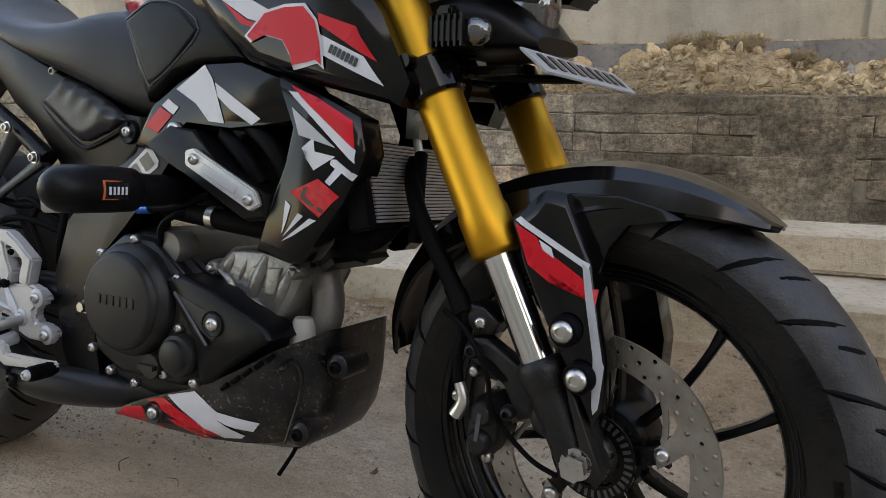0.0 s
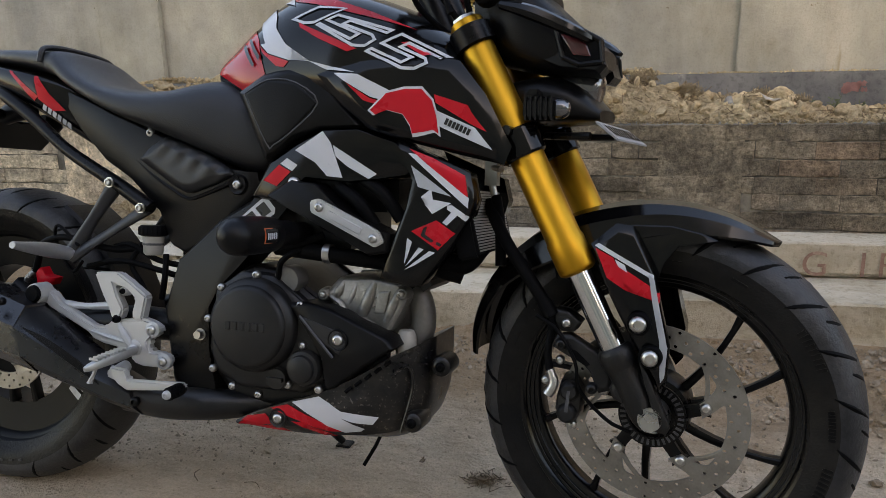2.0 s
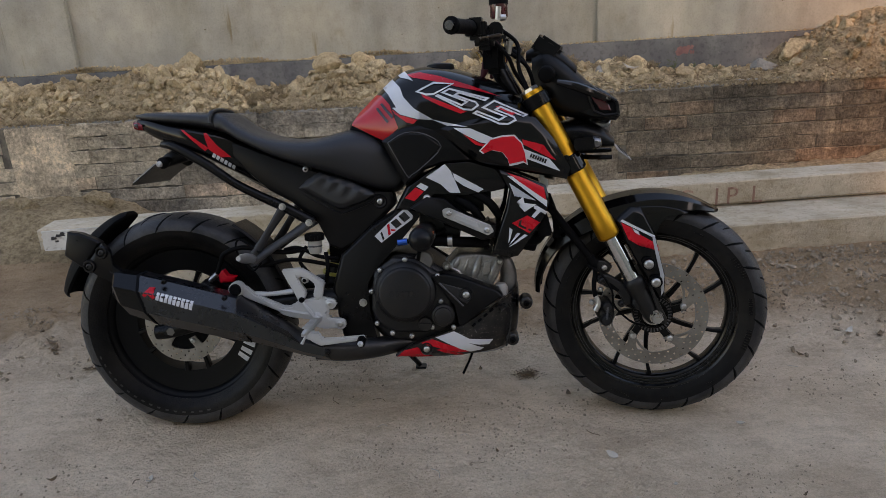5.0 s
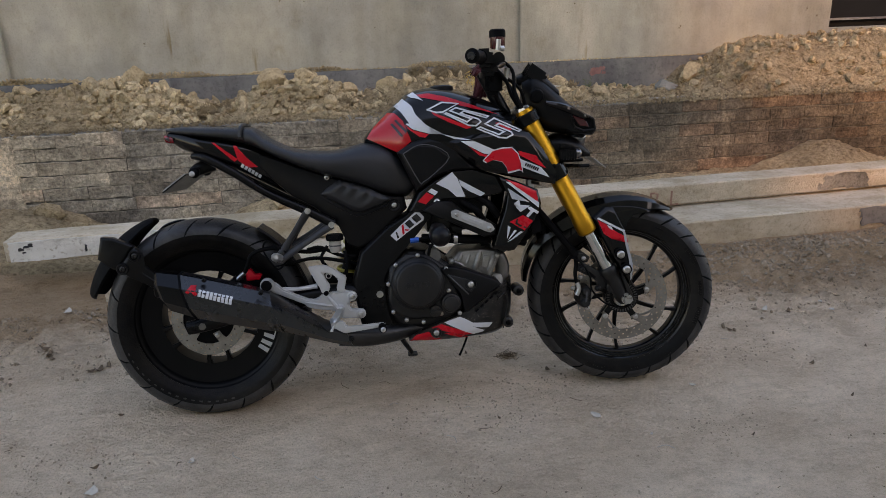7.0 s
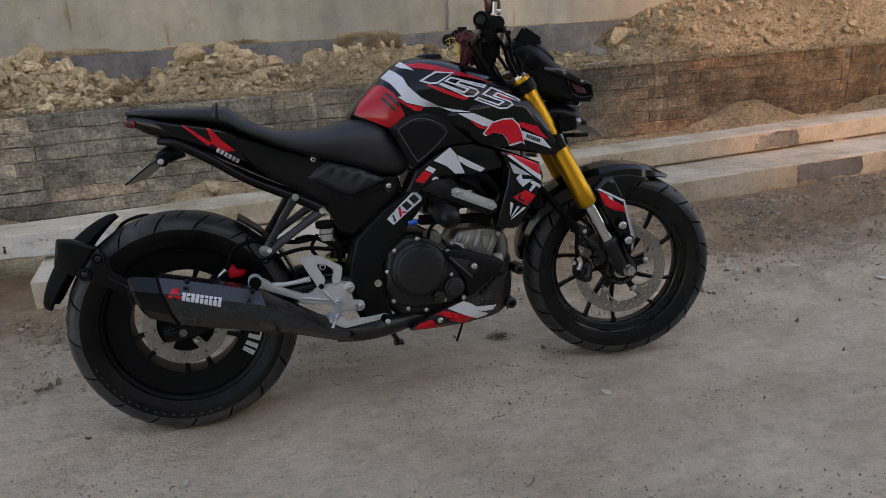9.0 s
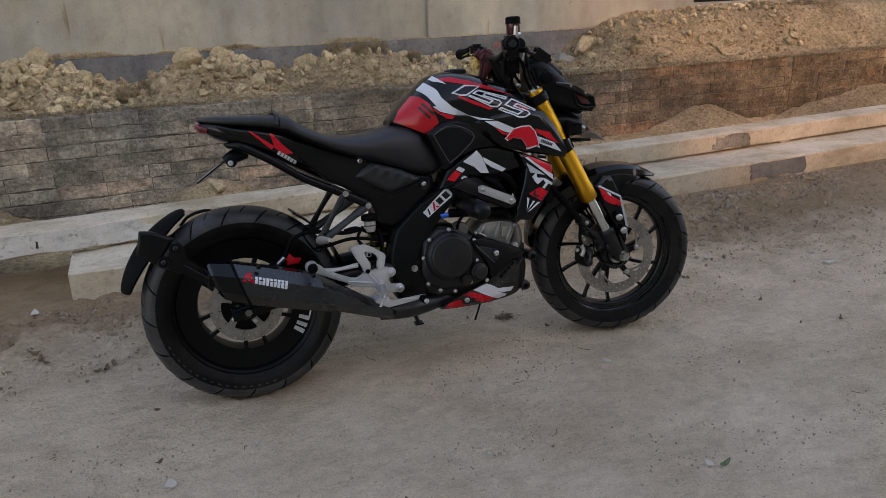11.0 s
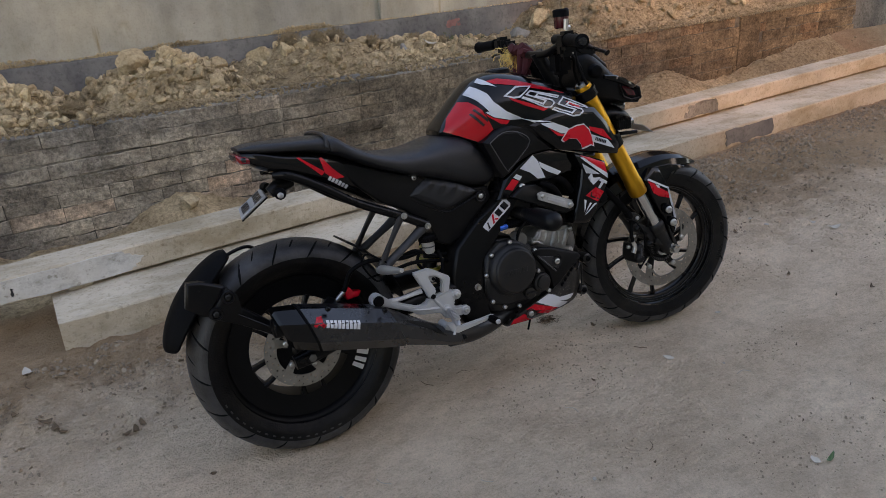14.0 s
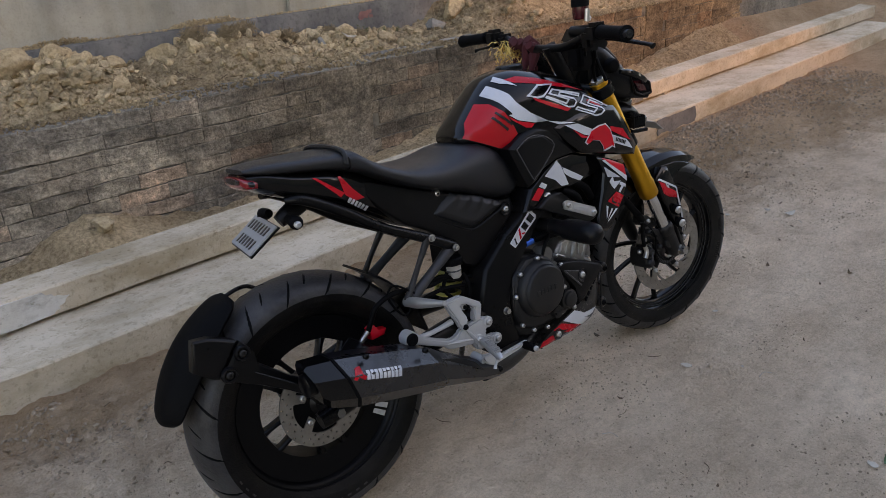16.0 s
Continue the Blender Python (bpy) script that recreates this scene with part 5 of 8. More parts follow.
part("outlet", spin([(0.0, 0.0), (0.022, 0.0), (0.026, 0.003), (0.026, 0.02)], (-0.055, -0.19, 0.43), n=24, axis="x"), BLACK, ex, "black outlet ring")
part("pipe", sweep([V(0.44, 0.150, 0.245), V(0.52, 0.138, 0.236), V(0.60, 0.116, 0.236), V(0.68, 0.085, 0.238), V(0.78, 0.05, 0.235), V(0.865, 0.04, 0.265)], [0.028, 0.029, 0.027, 0.020, 0.02, 0.02], k=6, n=18), DUSTY, ex, "matt black exhaust pipe")
part("header_pipe", sweep([V(0.855, 0.042, 0.26), V(0.865, 0.04, 0.265), V(0.920, 0.045, 0.33), V(0.948, 0.05, 0.39), V(0.938, 0.045, 0.440), V(0.90, 0.03, 0.462)], [0.0185, 0.019, 0.021, 0.022, 0.021, 0.02], k=6, n=18), HEADER, ex, "heat-greyed steel header pipe")
part("overflow_bottle", spin([(0, 0.02), (0.012, 0.018), (0.017, 0.008), (0.018, -0.03), (0, -0.032)], V(0.928, 0.075, 0.368), n=22, axis="z"), TRANS, bike, "milky overflow bottle")
for x, z in ((0.085, 0.452), (0.235, 0.405)):
    bolt("shield_bolt", V(x, 0.222, z), 0.007, BLACK, ex)
bolt("shield_bolt", V(0.475, 0.178, 0.243), 0.008, BLACK, ex)

# -- engine --
eng = new("engine")
eng.parent = bike
CASE = [(0.575, 0.30), (0.575, 0.40), (0.605, 0.465), (0.66, 0.485), (0.72, 0.475), (0.77, 0.44), (0.83, 0.40), (0.83, 0.29), (0.79, 0.255), (0.70, 0.24), (0.62, 0.245)]
part("crankcase", dome(CASE, -0.10, 0.10, 0.012, shrink=0.15), ENGINE, eng, "black engine casing", bevel=0.006)
part("crankcase_side", dome([(0.588, 0.34), (0.60, 0.44), (0.65, 0.475), (0.71, 0.47), (0.765, 0.43), (0.80, 0.36), (0.81, 0.30), (0.77, 0.275), (0.65, 0.275), (0.60, 0.30)], 0.09, 0.128, 0.008, shrink=0.12), ENGINE, eng, "black right engine cover", bevel=0.003)
CC = V(0.680, 0.0, 0.386)
part("clutch_cover", spin([(0, 0.168), (0.06, 0.168), (0.064, 0.1665), (0.067, 0.163), (0.0685, 0.158), (0.075, 0.153), (0.079, 0.145), (0.081, 0.12)], CC, n=64), ENGINE, eng, "round black clutch cover with a raised maker's mark", smooth=30)
for i in range(6):  # raised mark, as plain bars
    part("raised_mark", plate([(0.6425 + i * 0.0128, 0.380), (0.6515 + i * 0.0128, 0.3795), (0.6515 + i * 0.0128, 0.3935), (0.6425 + i * 0.0128, 0.394)], 0.166, 0.1695), ENGINE, eng, bevel=0.0006, seg=1)
part("pump_cover", spin([(0, 0.160), (0.018, 0.160), (0.0215, 0.158), (0.023, 0.152), (0.028, 0.15), (0.030, 0.145), (0.031, 0.11)], V(0.775, 0, 0.322), n=36), ENGINE, eng, "small round black cover")
for x, z in ((0.683, 0.470), (0.617, 0.445), (0.592, 0.39), (0.765, 0.425), (0.745, 0.29), (0.80, 0.288), (0.64, 0.278), (0.69, 0.268), (0.77, 0.358), (0.602, 0.305)):
    bolt("case_bolt", V(x, 0.139, z), 0.0068, STEEL, eng)
part("oil_cap", join([spin([(0, 0.15), (0.017, 0.15), (0.018, 0.146), (0.018, 0.12)], V(0.728, 0, 0.300), n=24), box((0.728, -0.153, 0.300), (0.028, 0.01, 0.007))]), ENGINE, eng, "black oil filler cap")
# cast cylinder, tilted ahead
tilt = Matrix.Translation(V(0.797, 0.0, 0.398)) @ Matrix.Rotation(radians(52), 4, "Y")
part("cylinder", dome([(0.781, 0.438), (0.812, 0.470), (0.870, 0.474), (0.927, 0.466), (0.936, 0.443), (0.916, 0.401), (0.896, 0.363), (0.866, 0.376), (0.813, 0.410)], -0.015, 0.086, 0.010, shrink=0.16), CASTING, eng, "cast aluminium cylinder", bevel=0.003)
for p, q, w in (((0.877, 0.464), (0.852, 0.398), 0.0105), ((0.921, 0.456), (0.897, 0.398), 0.0085), ((0.822, 0.463), (0.805, 0.431), 0.008), ((0.848, 0.466), (0.829, 0.418), 0.005)):
    part("cast_column", sweep([V(p[0], 0.090, p[1]), V((p[0] + q[0]) / 2, 0.094, (p[1] + q[1]) / 2), V(q[0], 0.090, q[1])], [w * 0.75, w, w * 0.9], k=4, n=12), CASTING, eng)
part("cast_flange", sweep([V(0.794, 0.094, 0.439), V(0.8155, 0.0985, 0.4285), V(0.827, 0.0985, 0.415), V(0.847, 0.0995, 0.4058), V(0.867, 0.0985, 0.399), V(0.885, 0.095, 0.3905)], [0.004, 0.0052, 0.0046, 0.0055, 0.005, 0.004], k=5, n=8, flat=0.8), CASTING, eng)
part("cast_block", dome([(0.884, 0.450), (0.906, 0.452), (0.897, 0.414), (0.878, 0.412)], 0.08, 0.0985, 0.002, shrink=0.2), CASTING, eng, bevel=0.002)
for x, z in ((0.862, 0.450), (0.868, 0.436), (0.872, 0.422)):
    part("cast_rib", sweep([V(x - 0.006, 0.094, z - 0.002), V(x + 0.016, 0.096, z + 0.003)], 0.0024, k=1, n=6), CASTING, eng)
for x, z in ((0.787, 0.439), (0.861, 0.397), (0.926, 0.449)):
    part("bolt_boss", spin([(0.0, 0.002), (0.008, 0.002), (0.0105, -0.001), (0.0125, -0.02)], V(x, 0.099, z), n=18), CASTING, eng)
    bolt("cylinder_bolt", V(x, 0.102, z), 0.0062, STEEL, eng)
part("head_cover", box((0, 0, 0.165), (0.11, 0.17, 0.05)), ENGINE, eng, m=tilt, bevel=0.015, seg=3)
TRI = [(0.745, 0.427), (0.777, 0.432), (0.823, 0.421), (0.92, 0.380), (0.930, 0.366), (0.888, 0.338), (0.830, 0.293), (0.815, 0.288), (0.804, 0.345), (0.766, 0.397)]
part("engine_guard", dome(TRI, 0.09, 0.138, 0.008, shrink=0.10), MATT, eng, "black plastic engine side cover", bevel=0.002)
part("cover_inset", dome([(0.772, 0.407), (0.840, 0.386), (0.850, 0.368), (0.838, 0.350), (0.808, 0.366)], 0.14, 0.1465, 0.001, shrink=0.1), SEAT, eng, "pebbled inset of the cover")
part("cover_line", sweep([V(0.768, 0.1475, 0.408), V(0.828, 0.1485, 0.345)], 0.0024, k=1, n=5), GREYMARK, eng)
part("cover_cup", spin([(0.0, 0.001), (0.014, 0.001), (0.017, 0.0035), (0.018, 0.0), (0.018, -0.006)], V(0.836, 0.1455, 0.374), n=24), MATT, eng)
bolt("cover_bolt", V(0.836, 0.147, 0.374), 0.0095, STEEL, eng)
part("round_sensor", spin([(0, 0.125), (0.022, 0.125), (0.024, 0.12), (0.024, 0.09)], V(0.73, 0, 0.462), n=28), HEADER, eng, "round steel sensor cap")
part("starter_hose", sweep([V(0.715, 0.12, 0.455), V(0.722, 0.13, 0.49), V(0.745, 0.125, 0.51), V(0.76, 0.11, 0.515)], 0.005, k=6, n=8), SOFT, eng, "ribbed black cable")
part("coolant_hose", sweep([V(0.70, 0.10, 0.515), V(0.78, 0.11, 0.51), V(0.84, 0.11, 0.505), V(0.90, 0.105, 0.50)], 0.014, k=6, n=14), SOFT, eng, "black coolant hose")
part("hose_clip", spin([(0.0165, -0.006), (0.0165, 0.006), (0.013, 0.006), (0.013, -0.006)], V(0.80, 0.11, 0.509), n=20, axis="x", closed=True), STEEL, eng)
part("lower_hose", sweep([V(0.92, 0.09, 0.505), V(0.97, 0.08, 0.51), V(1.02, 0.07, 0.50), V(1.045, 0.05, 0.53)], 0.017, k=6, n=14), SOFT, eng, "thick black radiator hose")
part("blue_valve", sweep([V(0.665, 0.12, 0.512), V(0.69, 0.12, 0.514)], 0.0085, k=1, n=14), BLUE, eng, "small blue hose joiner")
part("thin_hose", sweep([V(0.60, 0.10, 0.49), V(0.635, 0.115, 0.508), V(0.668, 0.12, 0.512)], 0.005, k=4, n=8), SOFT, eng)
part("thin_hose", sweep([V(0.69, 0.12, 0.514), V(0.74, 0.12, 0.52), V(0.79, 0.11, 0.54)], 0.006, k=4, n=8), SOFT, eng)
part("throttle_body", box((0.78, 0, 0.56), (0.12, 0.18, 0.09)), ENGINE, eng, bevel=0.015)
part("air_box", box((0.80, 0, 0.63), (0.22, 0.20, 0.10)), MATT, eng, "black airbox in the frame", bevel=0.02)
for q in ((V(0.82, 0.118, 0.62), V(0.86, 0.128, 0.595), V(0.885, 0.12, 0.56)), (V(0.85, 0.115, 0.64), V(0.90, 0.125, 0.61), V(0.93, 0.12, 0.57)), (V(0.79, 0.11, 0.56), V(0.84, 0.12, 0.545), V(0.90, 0.11, 0.53))):
    part("air_hose", sweep(q, 0.011, k=5, n=10), SOFT, eng)

part("header_collar", sweep([V(0.885, 0.02, 0.457), V(0.915, 0.026, 0.448)], 0.027, k=1, n=20), HEADER, eng, "cast exhaust collar")
part("hose_elbow", sweep([V(0.955, 0.07, 0.495), V(0.995, 0.075, 0.487), V(1.02, 0.07, 0.478)], [0.012, 0.014, 0.011], k=4, n=12), SOFT, eng, "black hose elbow")

# -- frame, covers --
frame_group = new("frame")
frame_group.parent = bike
FCOVER = [(0.665, 0.598), (0.70, 0.655), (0.735, 0.62), (0.745, 0.60), (0.70, 0.545), (0.645, 0.485), (0.60, 0.44), (0.578, 0.40), (0.580, 0.32), (0.596, 0.24), (0.525, 0.240), (0.506, 0.27), (0.486, 0.395), (0.515, 0.485), (0.60, 0.56)]
spar = part("spar", dome(FCOVER, 0.05, 0.112, 0.012, shrink=0.10), BLACK, frame_group, "satin black frame spar cover")
part("pivot_nut", join([sweep([V(0.566, 0.118, 0.358), V(0.566, 0.125, 0.358)], 0.0105, k=1, n=24), sweep([V(0.566, 0.124, 0.358), V(0.566, 0.135, 0.358)], [0.0088, 0.0076], k=1, n=6)]), STEEL, frame_group, "steel swingarm pivot nut", smooth=30)
PANEL = [(0.225, 0.798), (0.27, 0.782), (0.34, 0.752), (0.405, 0.728), (0.469, 0.704), (0.60, 0.650), (0.655, 0.645), (0.662, 0.612), (0.60, 0.552), (0.555, 0.512), (0.515, 0.495), (0.482, 0.510), (0.457, 0.567), (0.387, 0.629), (0.327, 0.663), (0.265, 0.722), (0.222, 0.775)]
part("side_panel", dome([(x, z - 0.004) for x, z in PANEL], 0.02, 0.080, 0.008, shrink=0.07, tilt=0.06), MATT, frame_group, "matt black side panel under the seat")
PAD = [(0.406, 0.661), (0.430, 0.682), (0.455, 0.697), (0.471, 0.703), (0.549, 0.675), (0.612, 0.643), (0.617, 0.634), (0.575, 0.616), (0.534, 0.602), (0.512, 0.602), (0.489, 0.612), (0.445, 0.638)]


def pad_mesh():
    """Padded insert whose upper half is pulled into slanting folds."""
    bm = bmesh.new()
    bm.faces.new([bm.verts.new((x, 0, z)) for x, z in PAD])
    bmesh.ops.triangulate(bm, faces=bm.faces[:])
    for lo, hi, no, n in ((0.40, 0.62, (1, 0, 0), 60), (0.60, 0.705, (0, 0, 1), 34)):
        for i in range(1, n):
            bmesh.ops.bisect_plane(bm, geom=bm.verts[:] + bm.edges[:] + bm.faces[:], plane_co=Vector(no) * (lo + (hi - lo) * i / n), plane_no=no)
    rim = [Vector((x, 0, z)) for x, z in PAD]
    for v in bm.verts:
        d = min((v.co - a).length if (b - a).length < 1e-6 else (v.co - (a + (b - a) * max(0, min(1, (v.co - a).dot(b - a) / (b - a).length_squared)))).length for a, b in zip(rim, rim[1:] + rim[:1]))
        top = 0.703 - (v.co.x - 0.471) * 0.405
        depth = max(0.0, min(1.0, 1 - (top - v.co.z) / 0.05))
        along = (v.co.x - 0.9 * v.co.z) * 1.0
        fold = math.sin((along - 0.02) * 2 * math.pi / 0.044)
        r = 0.091 + 0.09 * (v.co.x - 0.5) + 0.013 * min(1.0, d / 0.016) ** 0.6 + 0.0030 * depth * fold * min(1.0, d / 0.008) - (0.004 if d < 0.001 else 0)
        v.co.y = -r
    return bm


pad = pad_mesh()
part("panel_pad", pad, SEAT, frame_group, "padded black panel with creases", smooth=70)
part("pad_line", sweep([V(x, 0.0925 + 0.10 * (x - 0.5), z) for x, z in ((0.398, 0.662), (0.444, 0.630), (0.489, 0.604), (0.512, 0.594), (0.534, 0.594), (0.60, 0.618), (0.626, 0.632))], 0.0032, k=4, n=6), MATT, frame_group)
for q in (V(0.432, 0.082, 0.709), V(0.624, 0.104, 0.619)):
    part("washer", spin([(0.0, 0.001), (0.013, 0.001), (0.016, 0.003), (0.018, 0.0), (0.018, -0.004)], q, n=22), MATT, frame_group)
    bolt("panel_bolt", q + Vector((0, -0.002, 0)), 0.0085, STEEL, frame_group)
for s in (1, -1):
    part("seat_rail", sweep([V(0.05, s * 0.062, 0.79), V(0.088, s * 0.078, 0.783), V(0.17, s * 0.086, 0.735), V(0.255, s * 0.092, 0.675), V(0.37, s * 0.098, 0.615), V(0.445, s * 0.10, 0.572)], [0.009, 0.0125, 0.0125, 0.0115, 0.013, 0.014], k=5, n=12), BLACK, frame_group, "black steel seat rail")
    part("stay", sweep([V(0.372, s * 0.10, 0.615), V(0.325, s * 0.105, 0.55), V(0.282, s * 0.108, 0.485)], [0.015, 0.0105, 0.016], k=3, n=12, flat=0.6), STAY, frame_group, "black cast footrest stay")
    part("stay", sweep([V(0.438, s * 0.10, 0.572), V(0.36, s * 0.105, 0.525), V(0.282, s * 0.108, 0.478)], [0.016, 0.0115, 0.016], k=3, n=12, flat=0.6), STAY, frame_group)
for q in (V(0.372, 0.118, 0.617), V(0.438, 0.118, 0.573)):
    part("hex_bolt", join([sweep([q, q + V(0, 0.003, 0)], 0.0092, k=1, n=18), spin([(0, 0.006), (0.0035, 0.0065), (0.004, 0.009), (0.0062, 0.0085), (0.007, 0.006), (0.007, 0.0)], q, n=18)]), STEEL, frame_group, smooth=30)
part("pillion_peg", sweep([V(0.282, 0.105, 0.482), V(0.279, 0.125, 0.486), V(0.276, 0.150, 0.491), V(0.278, 0.185, 0.497), V(0.285, 0.225, 0.503), V(0.289, 0.250, 0.507)], [0.013, 0.0125, 0.0135, 0.012, 0.0085, 0.006], k=4, n=10), ALU, frame_group, "dull silver pillion footrest")
part("cable", sweep([V(0.30, 0.115, 0.50), V(0.25, 0.11, 0.535), V(0.235, 0.10, 0.505), V(0.27, 0.10, 0.45), V(0.30, 0.105, 0.47)], 0.003, k=6, n=6), SOFT, frame_group)
ARCH = [(0.662, 0.598), (0.695, 0.655), (0.745, 0.688), (0.797, 0.714), (0.86, 0.716), (0.93, 0.694), (0.965, 0.655), (0.95, 0.64), (0.905, 0.632), (0.845, 0.626), (0.76, 0.632), (0.715, 0.592)]
arch = part("tank_arch", dome(ARCH, 0.06, 0.124, 0.010, shrink=0.10), GLOSS_BLACK, frame_group, "gloss black frame cover with white film")
bolt("arch_bolt", V(0.748, 0.137, 0.624), 0.010, STEEL, frame_group)
BRACKET = [(0.703, 0.603), (0.745, 0.628), (0.79, 0.624), (0.835, 0.585), (0.92, 0.548), (0.918, 0.518), (0.885, 0.512), (0.78, 0.565), (0.745, 0.58)]
part("guard_bracket", dome(BRACKET, 0.10, 0.142, 0.006, shrink=0.08), MATT, frame_group, "black bracket beside the tank", bevel=0.002)
BAR = [(0.787, 0.578), (0.786, 0.596), (0.802, 0.600), (0.905, 0.552), (0.914, 0.535), (0.898, 0.526)]
part("bar_plate", plate(BAR, 0.148, 0.156), ALU, frame_group, "brushed metal badge plate", bevel=0.002)
part("bar_mark", plate([(0.815, 0.571), (0.82, 0.582), (0.878, 0.556), (0.873, 0.545)], 0.155, 0.1572), SILVER, frame_group, bevel=0.001, seg=1)
for q in (V(0.803, 0.156, 0.586), V(0.896, 0.156, 0.540)):
    bolt("bar_bolt", q, 0.0074, STEEL, frame_group)
# crash slider
part("crash_slider", sweep([V(0.745, 0.10, 0.542), V(0.744, 0.145, 0.542), V(0.744, 0.15, 0.542), V(0.742, 0.195, 0.542), V(0.742, 0.20, 0.542), V(0.740, 0.255, 0.542), V(0.739, 0.290, 0.542), V(0.739, 0.306, 0.542), V(0.739, 0.316, 0.542), V(0.739, 0.320, 0.542)], [0.018, 0.019, 0.021, 0.022, 0.0275, 0.029, 0.0285, 0.024, 0.014, 0.003], k=2, n=28), MATT, frame_group, "black rubber crash slider")

# -- seat and tail --
seat = new("seat")
seat.parent = bike
part("cushion", hull([(0.205, 0.815, 0.867, 0.098, 0.838), (0.228, 0.808, 0.862, 0.105, 0.832), (0.27, 0.786, 0.83, 0.116, 0.802), (0.335, 0.752, 0.799, 0.124, 0.772), (0.40, 0.725, 0.788, 0.127, 0.75), (0.47, 0.700, 0.789, 0.126, 0.74), (0.54, 0.671, 0.804, 0.121, 0.73), (0.60, 0.646, 0.803, 0.113, 0.71), (0.637, 0.637, 0.782, 0.108, 0.70), (0.67, 0.639, 0.735, 0.101, 0.685), (0.693, 0.668, 0.692, 0.092, 0.68)], k=4, nt=3.0, nb=3.2), SEAT, seat, "black vinyl rider's seat")
part("pillion_pad", hull([(-0.022, 0.862, 0.872, 0.045, 0.867), (0.02, 0.850, 0.876, 0.066, 0.862), (0.10, 0.838, 0.872, 0.084, 0.854), (0.16, 0.828, 0.869, 0.092, 0.847), (0.203, 0.818, 0.866, 0.097, 0.84)], k=4, nt=3.2, nb=3.2), SEAT, seat, "black vinyl pillion pad")
part("grab_strap", sweep([V(0.195, 0.098, 0.838), V(0.198, 0.085, 0.866), V(0.2, 0.0, 0.873), V(0.198, -0.085, 0.866), V(0.195, -0.098, 0.838)], 0.0055, k=5, n=8), SEAT, seat, "black strap over the seat")
tail = new("tail_unit")
tail.parent = bike
fair = part("tail_fairing", hull([(-0.018, 0.838, 0.86, 0.05, 0.85), (0.02, 0.808, 0.858, 0.068, 0.84), (0.08, 0.782, 0.842, 0.084, 0.82), (0.16, 0.745, 0.828, 0.090, 0.80), (0.24, 0.70, 0.81, 0.076, 0.77), (0.32, 0.655, 0.765, 0.06, 0.73), (0.40, 0.62, 0.735, 0.05, 0.70)], k=4, nt=4, nb=3), GLOSS_BLACK, tail, "gloss black tail fairing")
part("tail_lamp", hull([(-0.03, 0.838, 0.858, 0.045, 0.848), (-0.022, 0.828, 0.856, 0.062, 0.842), (0.0, 0.824, 0.85, 0.060, 0.838)], k=2, nt=3, nb=3), CLEARRED, tail, "red tail lamp lens")
part("lamp_inset", hull([(-0.033, 0.842, 0.855, 0.03, 0.848), (-0.022, 0.834, 0.853, 0.062, 0.844), (-0.01, 0.83, 0.85, 0.07, 0.842)], k=2), DECALBLACK, tail)
part("plate_bracket", sweep([V(0.10, 0.02, 0.765), V(0.06, 0.03, 0.752), V(0.04, 0.03, 0.742)], [0.022, 0.02, 0.016], k=3), MATT, tail, "black plate bracket")
for s in (1, -1):
    part("indicator", sweep([V(0.055, s * 0.05, 0.748), V(0.055, s * 0.085, 0.742), V(0.052, s * 0.095, 0.740)], [0.010, 0.016, 0.008], k=3), SOFT, tail, "stub of a black indicator mount")
bolt("indicator_bolt", V(0.052, 0.098, 0.740), 0.008, ALU, tail)
pm = Matrix.Translation(V(0.0, -0.03, 0.716)) @ Matrix.Rotation(radians(-9), 4, "Z") @ Matrix.Rotation(radians(56), 4, "Y")
part("number_plate", box((0, 0, 0), (0.004, 0.17, 0.085)), PLATEWHITE, tail, "white two-row number plate", m=pm, bevel=0.0015)
part("plate_backing", box((0.0045, 0, 0), (0.004, 0.176, 0.09)), BLACK, tail, "black plate holder", m=pm, bevel=0.001)
for row, n in ((0.02, 7), (-0.021, 6)):
    for i in range(n):
        part("plate_bar", box((-0.0032, (i - (n - 1) / 2) * 0.021, row), (0.001, 0.008, 0.024)), DECALBLACK, tail, m=pm, smooth=0)

# -- tank --
tank = new("fuel_tank")
tank.parent = bike
shell = part("tank_shell", hull([(0.548, 0.800, 0.822, 0.045, 0.812), (0.565, 0.790, 0.842, 0.066, 0.815), (0.61, 0.765, 0.884, 0.092, 0.81), (0.65, 0.745, 0.919, 0.110, 0.81), (0.69, 0.735, 0.947, 0.123, 0.815), (0.75, 0.73, 0.959, 0.138, 0.825), (0.82, 0.715, 0.951, 0.147, 0.82), (0.90, 0.70, 0.925, 0.150, 0.80), (0.97, 0.70, 0.892, 0.146, 0.79), (1.02, 0.71, 0.86, 0.132, 0.785)], k=5, nt=2.1, nb=3.0, n=48), GLOSS_BLACK, tank, "gloss black tank cover")
SHROUD = [(0.79, 0.796), (0.86, 0.818), (0.95, 0.826), (1.025, 0.812), (1.066, 0.762), (1.108, 0.685), (1.098, 0.658), (1.03, 0.672), (0.95, 0.690), (0.882, 0.710), (0.83, 0.752)]
wing = {}
for s in (1, -1):
    wing[s] = part("tank_shroud", dome(SHROUD, s * 0.10, s * 0.146, s * 0.012, shrink=0.30), GLOSS_BLACK, tank, "gloss black pointed tank shroud")
KNEE = [(0.640, 0.772), (0.685, 0.800), (0.735, 0.812), (0.79, 0.803), (0.835, 0.757), (0.878, 0.714), (0.80, 0.712), (0.742, 0.694), (0.712, 0.668), (0.692, 0.660), (0.672, 0.70)]
for s in (1, -1):
    part("knee_pad", dome(KNEE, s * 0.05, s * 0.128, s * 0.012, shrink=0.2), MATT, tank, "matt black knee panel")
